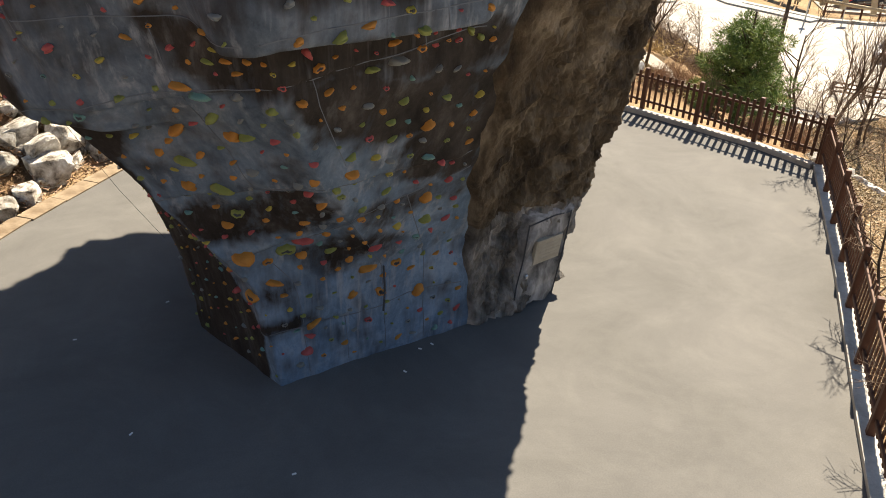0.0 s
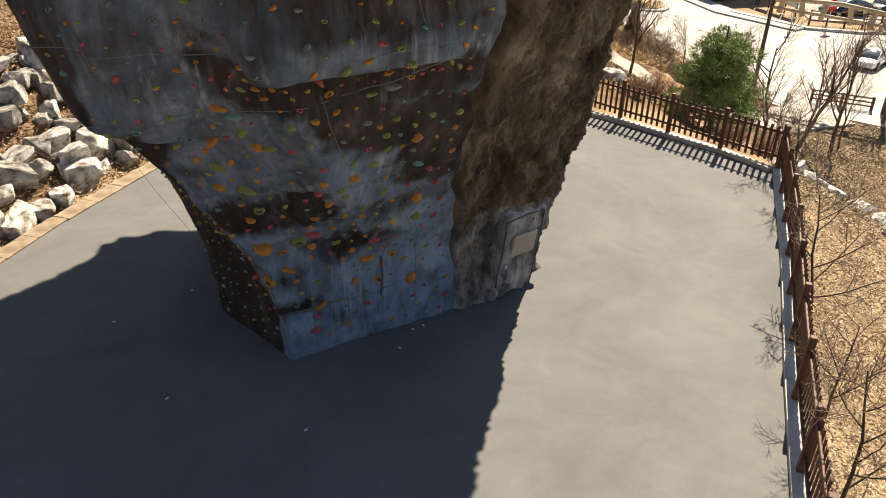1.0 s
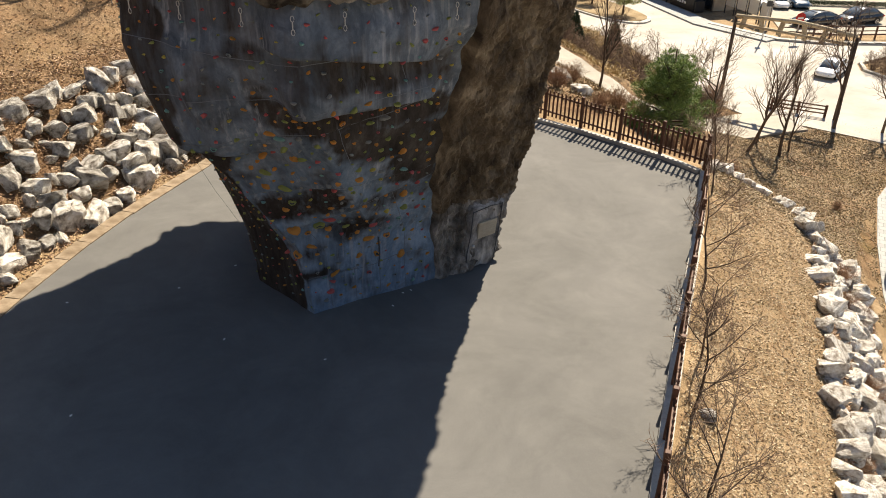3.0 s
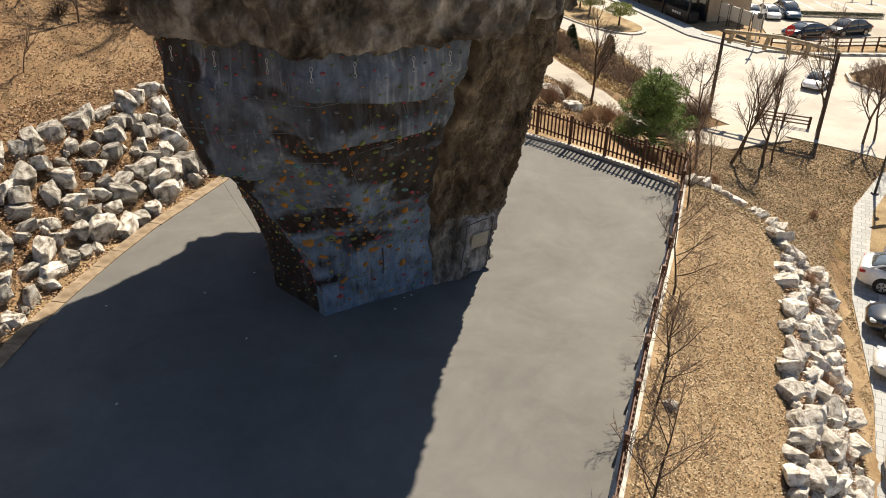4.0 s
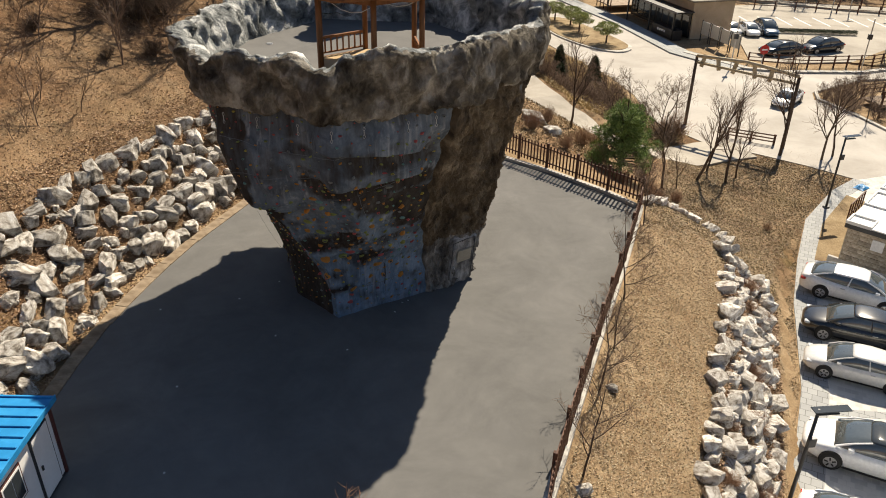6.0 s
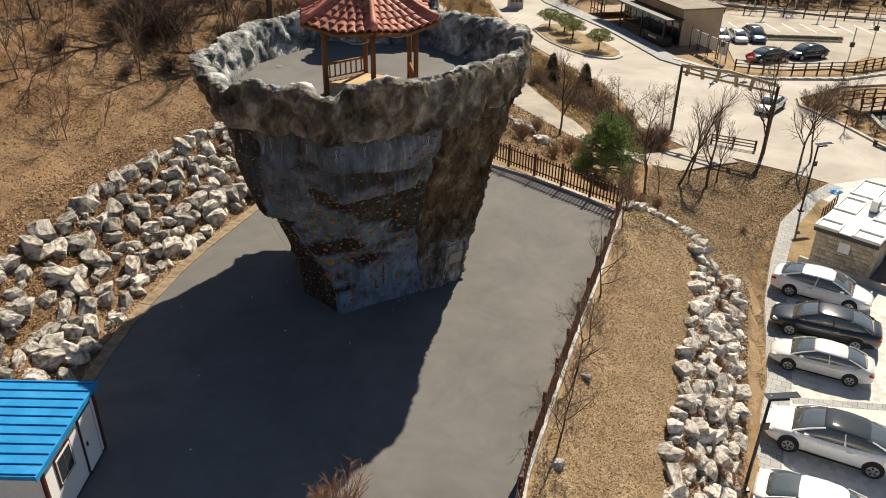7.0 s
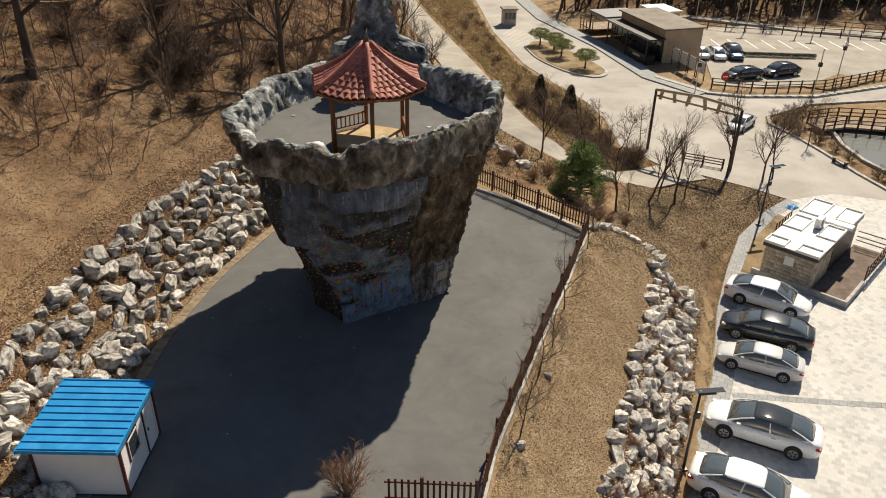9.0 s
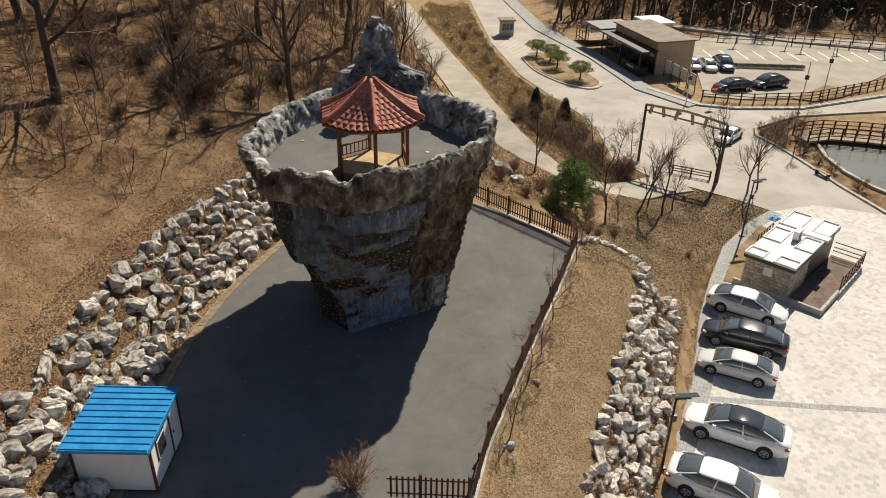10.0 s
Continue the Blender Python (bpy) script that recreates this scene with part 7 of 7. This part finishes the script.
# ---------------------------------------------------------------- lamps, poles and rails
def street_lamp(x, y, h, arm, label, turn, group):
    z = LOW if abs(height(x, y) - LOW) < 0.4 else height(x, y)
    th = thing("street_lamp", label, "street lamp", pose(x, y, z, 0, 0, turn), group)
    part("pole", tube(bmesh.new(), [(0, 0, 0), (0, 0, h)], [0.075, 0.055], 10), M["dark_metal"], th, smooth=True)
    part("base", boxed(-0.16, 0.16, -0.16, 0.16, 0, 0.12, 0.02), M["dark_metal"], th)
    head = part("head", boxed(-0.05, arm * 0.8, -0.07, 0.07, h - 0.03, h + 0.04, 0.02), M["dark_metal"], th, "flat dark lamp head")
    part("solar_panel", boxed(-0.2, arm + 0.15, -0.16, 0.16, h + 0.16, h + 0.19, 0.01), M["glass"], th)
    part("bracket", boxed(-0.03, 0.03, -0.03, 0.03, h, h + 0.2), M["dark_metal"], th)
    part("box", boxed(-0.14, 0.14, -0.2, -0.06, h * 0.72, h * 0.72 + 0.35, 0.02), M["dark_metal"], th)
    return th


street_lamp(12.55, 7.6, 4.4, 0.9, "tall dark solar street lamp beside the car park", 10, "solar lamps")
street_lamp(23.6, 33.6, 4.6, 0.9, "tall dark solar street lamp on the verge", 20, "solar lamps")
for x, y in ((28.8, 103.0), (34.2, 102.0), (39.8, 100.5), (40.2, 96.6), (45.2, 99.8), (47.4, 96.2), (49.2, 95.0), (54.0, 94.4), (60.0, 93.0)):
    th = thing("street_lamp", "pale solar street lamp beside the far car park", "street lamp", pose(x, y, LOW), "far lamps")
    part("pole", tube(bmesh.new(), [(0, 0, 0), (0, 0, 5.5)], 0.07, 6), M["steel"], th)
    for s in (-1, 1):
        part("head", boxed(0.05, 0.75, -0.16, 0.16, -0.04, 0.04, 0.02, m=pose(0, 0, 5.35, 0, -28, 90 - 90 * s)), M["board"], th, "pale flat lamp head")
    part("solar_panel", boxed(-0.3, 0.3, -0.2, 0.2, 5.55, 5.6, m=pose(0, 0, 0, 0, 0, 15)), M["glass"], th)
for x, y, h in ((26.0, 65.6, 5.0), (39.5, 67.3, 5.0), (44.0, 72.5, 6.0)):
    th = thing("pole", "slim pale grey roadside pole", "pole", pose(x, y, LOW), "roadside poles")
    part("shaft", tube(bmesh.new(), [(0, 0, 0), (0, 0, h)], 0.06, 6), M["steel"], th)
    part("box", boxed(-0.2, 0.2, -0.15, 0.15, h * 0.6, h * 0.6 + 0.5, 0.02), M["dark_metal"], th)


def post_rail(line, h, bay, bars, label, group, z=None, material=None):
    th = thing("rail_fence", label, "fence", group=group)
    mt = material or M["wood"]
    n = max(2, int(length(line) / bay))
    ps = []
    for i in range(n + 1):
        p, _ = along(line, length(line) * i / n - 1e-4)
        p.z = LOW if z is None else z(p.x, p.y) if callable(z) else z
        ps.append(p)
        part("post", boxed(p.x - 0.07, p.x + 0.07, p.y - 0.07, p.y + 0.07, p.z - 0.2, p.z + h, 0.01), mt, th)
    for a, b in zip(ps, ps[1:]):
        for t in bars:
            part("bar", tube(bmesh.new(), [a + Vector((0, 0, h * t)), b + Vector((0, 0, h * t))], 0.05, 5), mt, th)
    return th


post_rail([(28.4, 68.0), (34.0, 67.2), (41.0, 68.6), (52.0, 75.2), (64.0, 86.0)], 1.2, 1.4, (0.3, 0.6, 0.92), "dark brown timber rail along the road", "roadside rails")
post_rail([(30.4, 100.0), (36.4, 96.2), (43.0, 95.6), (52.0, 94.6), (63.0, 92.0)], 1.2, 2.5, (0.45, 0.9), "dark brown timber rail behind the far car park", "roadside rails")
post_rail([(27.5, 108.0), (38.3, 103.7), (49.3, 98.6), (61.6, 95.4), (72.0, 92.0)], 1.3, 2.5, (0.45, 0.9), "reddish timber rail above the far car park", "roadside rails", z=LOW + 0.3)
solid("boardwalk", ribbon([(27.5, 107.4), (38.3, 103.1), (49.3, 98.0), (61.6, 94.8), (72.0, 91.4)], 0.0, 1.8, LOW - 0.2, LOW + 0.3), M["path"], "pale boardwalk behind the far car park", "walkway", "structure")
post_rail([(34.8, 56.0), (37.8, 57.3), (42.2, 57.0), (50.0, 55.6)], 1.2, 1.2, (0.3, 0.6, 0.95), "dark timber rail of the pond bridge", "bridge rails", z=LOW + 0.5)
post_rail([(35.6, 53.9), (38.2, 54.9), (41.6, 54.4), (49.0, 52.4)], 1.2, 1.2, (0.3, 0.6, 0.95), "dark timber rail of the pond bridge", "bridge rails", z=LOW + 0.5)
solid("bridge", slab(bmesh.new(), [(34.8, 56.0), (37.8, 57.3), (42.2, 57.0), (50.0, 55.6), (49.0, 52.4), (41.6, 54.4), (38.2, 54.9), (35.6, 53.9)][::-1], LOW + 0.3, LOW + 0.5), M["rail_wood"], "timber footbridge over the pond", "bridge", "structure")
post_rail([(20.6, 45.8), (23.7, 44.5)], 0.9, 1.5, (0.35, 0.62, 0.9), "short rustic timber rail beside the path", "path rails", z=height)

# loose rocks and stones
for k, (x, y, s) in enumerate([(4.6, 31.6, 1.3), (5.6, 30.3, 1.1), (3.6, 32.8, 0.9), (5.95, 7.3, 0.35), (4.65, 3.0, 0.4)]):
    ob = new("boulder", ROCKS[k])
    ob.matrix_basis = Matrix.LocRotScale(Vector((x, y, height(x, y) + 0.12 * s)), Euler((0.2, 0.1, k)), Vector((s, s * 0.8, s * 0.55)) * 0.6)
    tagged(ob, "weathered grey boulder lying in dry grass", "boulder", "loose boulders")
rnd = random.Random(3)
edge = thing("rock_edging", "row of pale rocks edging the grass mound", "rock edging", kind="structure")
EDGE_LINE = smooth_line([(9.3, 20.9), (10.6, 22.6), (12.2, 23.3), (13.4, 22.2), (13.6, 20.6)], 0.5)
s = 0.0
while s < length(EDGE_LINE):
    p, d = along(EDGE_LINE, s)
    sz = rnd.uniform(0.5, 0.95)
    ob = new("boulder", rnd.choice(PALE))
    ob.parent = edge
    ob.matrix_basis = Matrix.LocRotScale(Vector((p.x, p.y, height(p.x, p.y) + sz * 0.15)), Euler((rnd.uniform(-0.4, 0.4), rnd.uniform(-0.4, 0.4), rnd.uniform(0, 6))), Vector((sz, sz * 0.7, sz * 0.6)) * 0.5)
    s += sz * 0.8
# a crumpled blue cover beside the walk
bm = bmesh.new()
rows = [[bm.verts.new((0.12 * i - 0.5, 0.1 * j - 0.35, 0.02 + 0.3 * max(0.0, 1 - ((i - 4) / 4) ** 2) * max(0.0, 1 - ((j - 3.5) / 3.5) ** 2) * (0.7 + 0.6 * noise.noise(Vector((i * 0.6, j * 0.6, 2)))))) for i in range(9)] for j in range(8)]
for j in range(7):
    for i in range(8):
        bm.faces.new((rows[j][i], rows[j][i + 1], rows[j + 1][i + 1], rows[j + 1][i]))
M["blue_cover"] = plain("blue_plastic_cover", (0.03, 0.22, 0.5), 0.5)
solid("cover", bm, M["blue_cover"], "crumpled blue plastic cover lying by the walk", "cover", m=pose(27.2, 37.0, LOW + 0.02, 0, 0, 40))
# scraps on the court
rnd = random.Random(4)
for x, y in ((-5.59, 11.97), (-6.69, 10.72), (-4.87, 8.63), (-2.4, 8.07), (-9.18, 9.81), (-7.13, 5.82), (-0.94, 11.0), (-1.13, 10.38), (-0.75, 11.15), (-6.2, 2.4)):
    bm = boxed(-0.03, 0.03, -0.012, 0.012, 0.001, 0.012, m=pose(x, y, 0, 0, 0, rnd.uniform(0, 180)))
    solid("paper_scrap", bm, M["white_paint"], "small pale scrap lying on the court", "litter", group="scraps on the court")

# hedge, stop sign, bench and striped kerb blocks on the far side
rnd = random.Random(71)
def hedge_place():
    p = Vector((rnd.uniform(35.2, 45.0), 82.2 + rnd.uniform(-0.35, 0.35), LOW + 0.08 + 0.5 * rnd.random() ** 0.6))
    return p, Vector((rnd.gauss(0, 1), rnd.gauss(0, 1), rnd.gauss(0.4, 0.7))).normalized()
me = leaves(rnd, 12000, 0.06, hedge_place, 1.3)
me.materials.append(M["far_pine"])
tagged(new("hedge", me), "low clipped green hedge across the far car park", "hedge", kind="stuff")
sign = thing("road_sign", "red octagonal road sign on a grey post", "road sign", pose(28.9, 65.4, LOW, 0, 0, 15))
part("post", tube(bmesh.new(), [(0, 0.04, 0), (0, 0.04, 2.2)], 0.035, 6), M["steel"], sign)
plate = bmesh.new()
bmesh.ops.create_cone(plate, cap_ends=True, segments=8, radius1=0.5, radius2=0.5, depth=0.04, matrix=pose(0, 0, 2.1, 90, 0, 0))
part("plate", plate, M["lamp_red"], sign, "red octagonal plate")
part("bar", boxed(-0.3, 0.3, -0.03, -0.02, 2.03, 2.17), M["white_paint"], sign)
bench = thing("bench", "small dark timber bench beside the pond kerb", "bench", pose(34.4, 46.4, LOW, 0, 0, -65))
part("seat", boxed(-0.8, 0.8, -0.22, 0.22, 0.4, 0.46, 0.01), M["rail_wood"], bench)
for x in (-0.65, 0.65):
    part("leg", boxed(x - 0.05, x + 0.05, -0.18, 0.18, 0, 0.4), M["dark_metal"], bench)
stripes = thing("kerb_stripes", "dark painted blocks along the roadside kerb", "kerb", kind="structure")
LINE = [(29.5, 65.6), (31.3, 65.2), (39.0, 66.0), (51.0, 72.0), (62.0, 81.4)]
for k in range(30):
    p, d = along(LINE, 0.4 + k * 1.25)
    part("block", boxed(-0.3, 0.3, -0.5, 0.02, 0, 0.07, 0.01, m=pose(p.x, p.y, LOW + 0.15, 0, 0, math.degrees(math.atan2(d.y, d.x)))), M["dark_metal"], stripes)
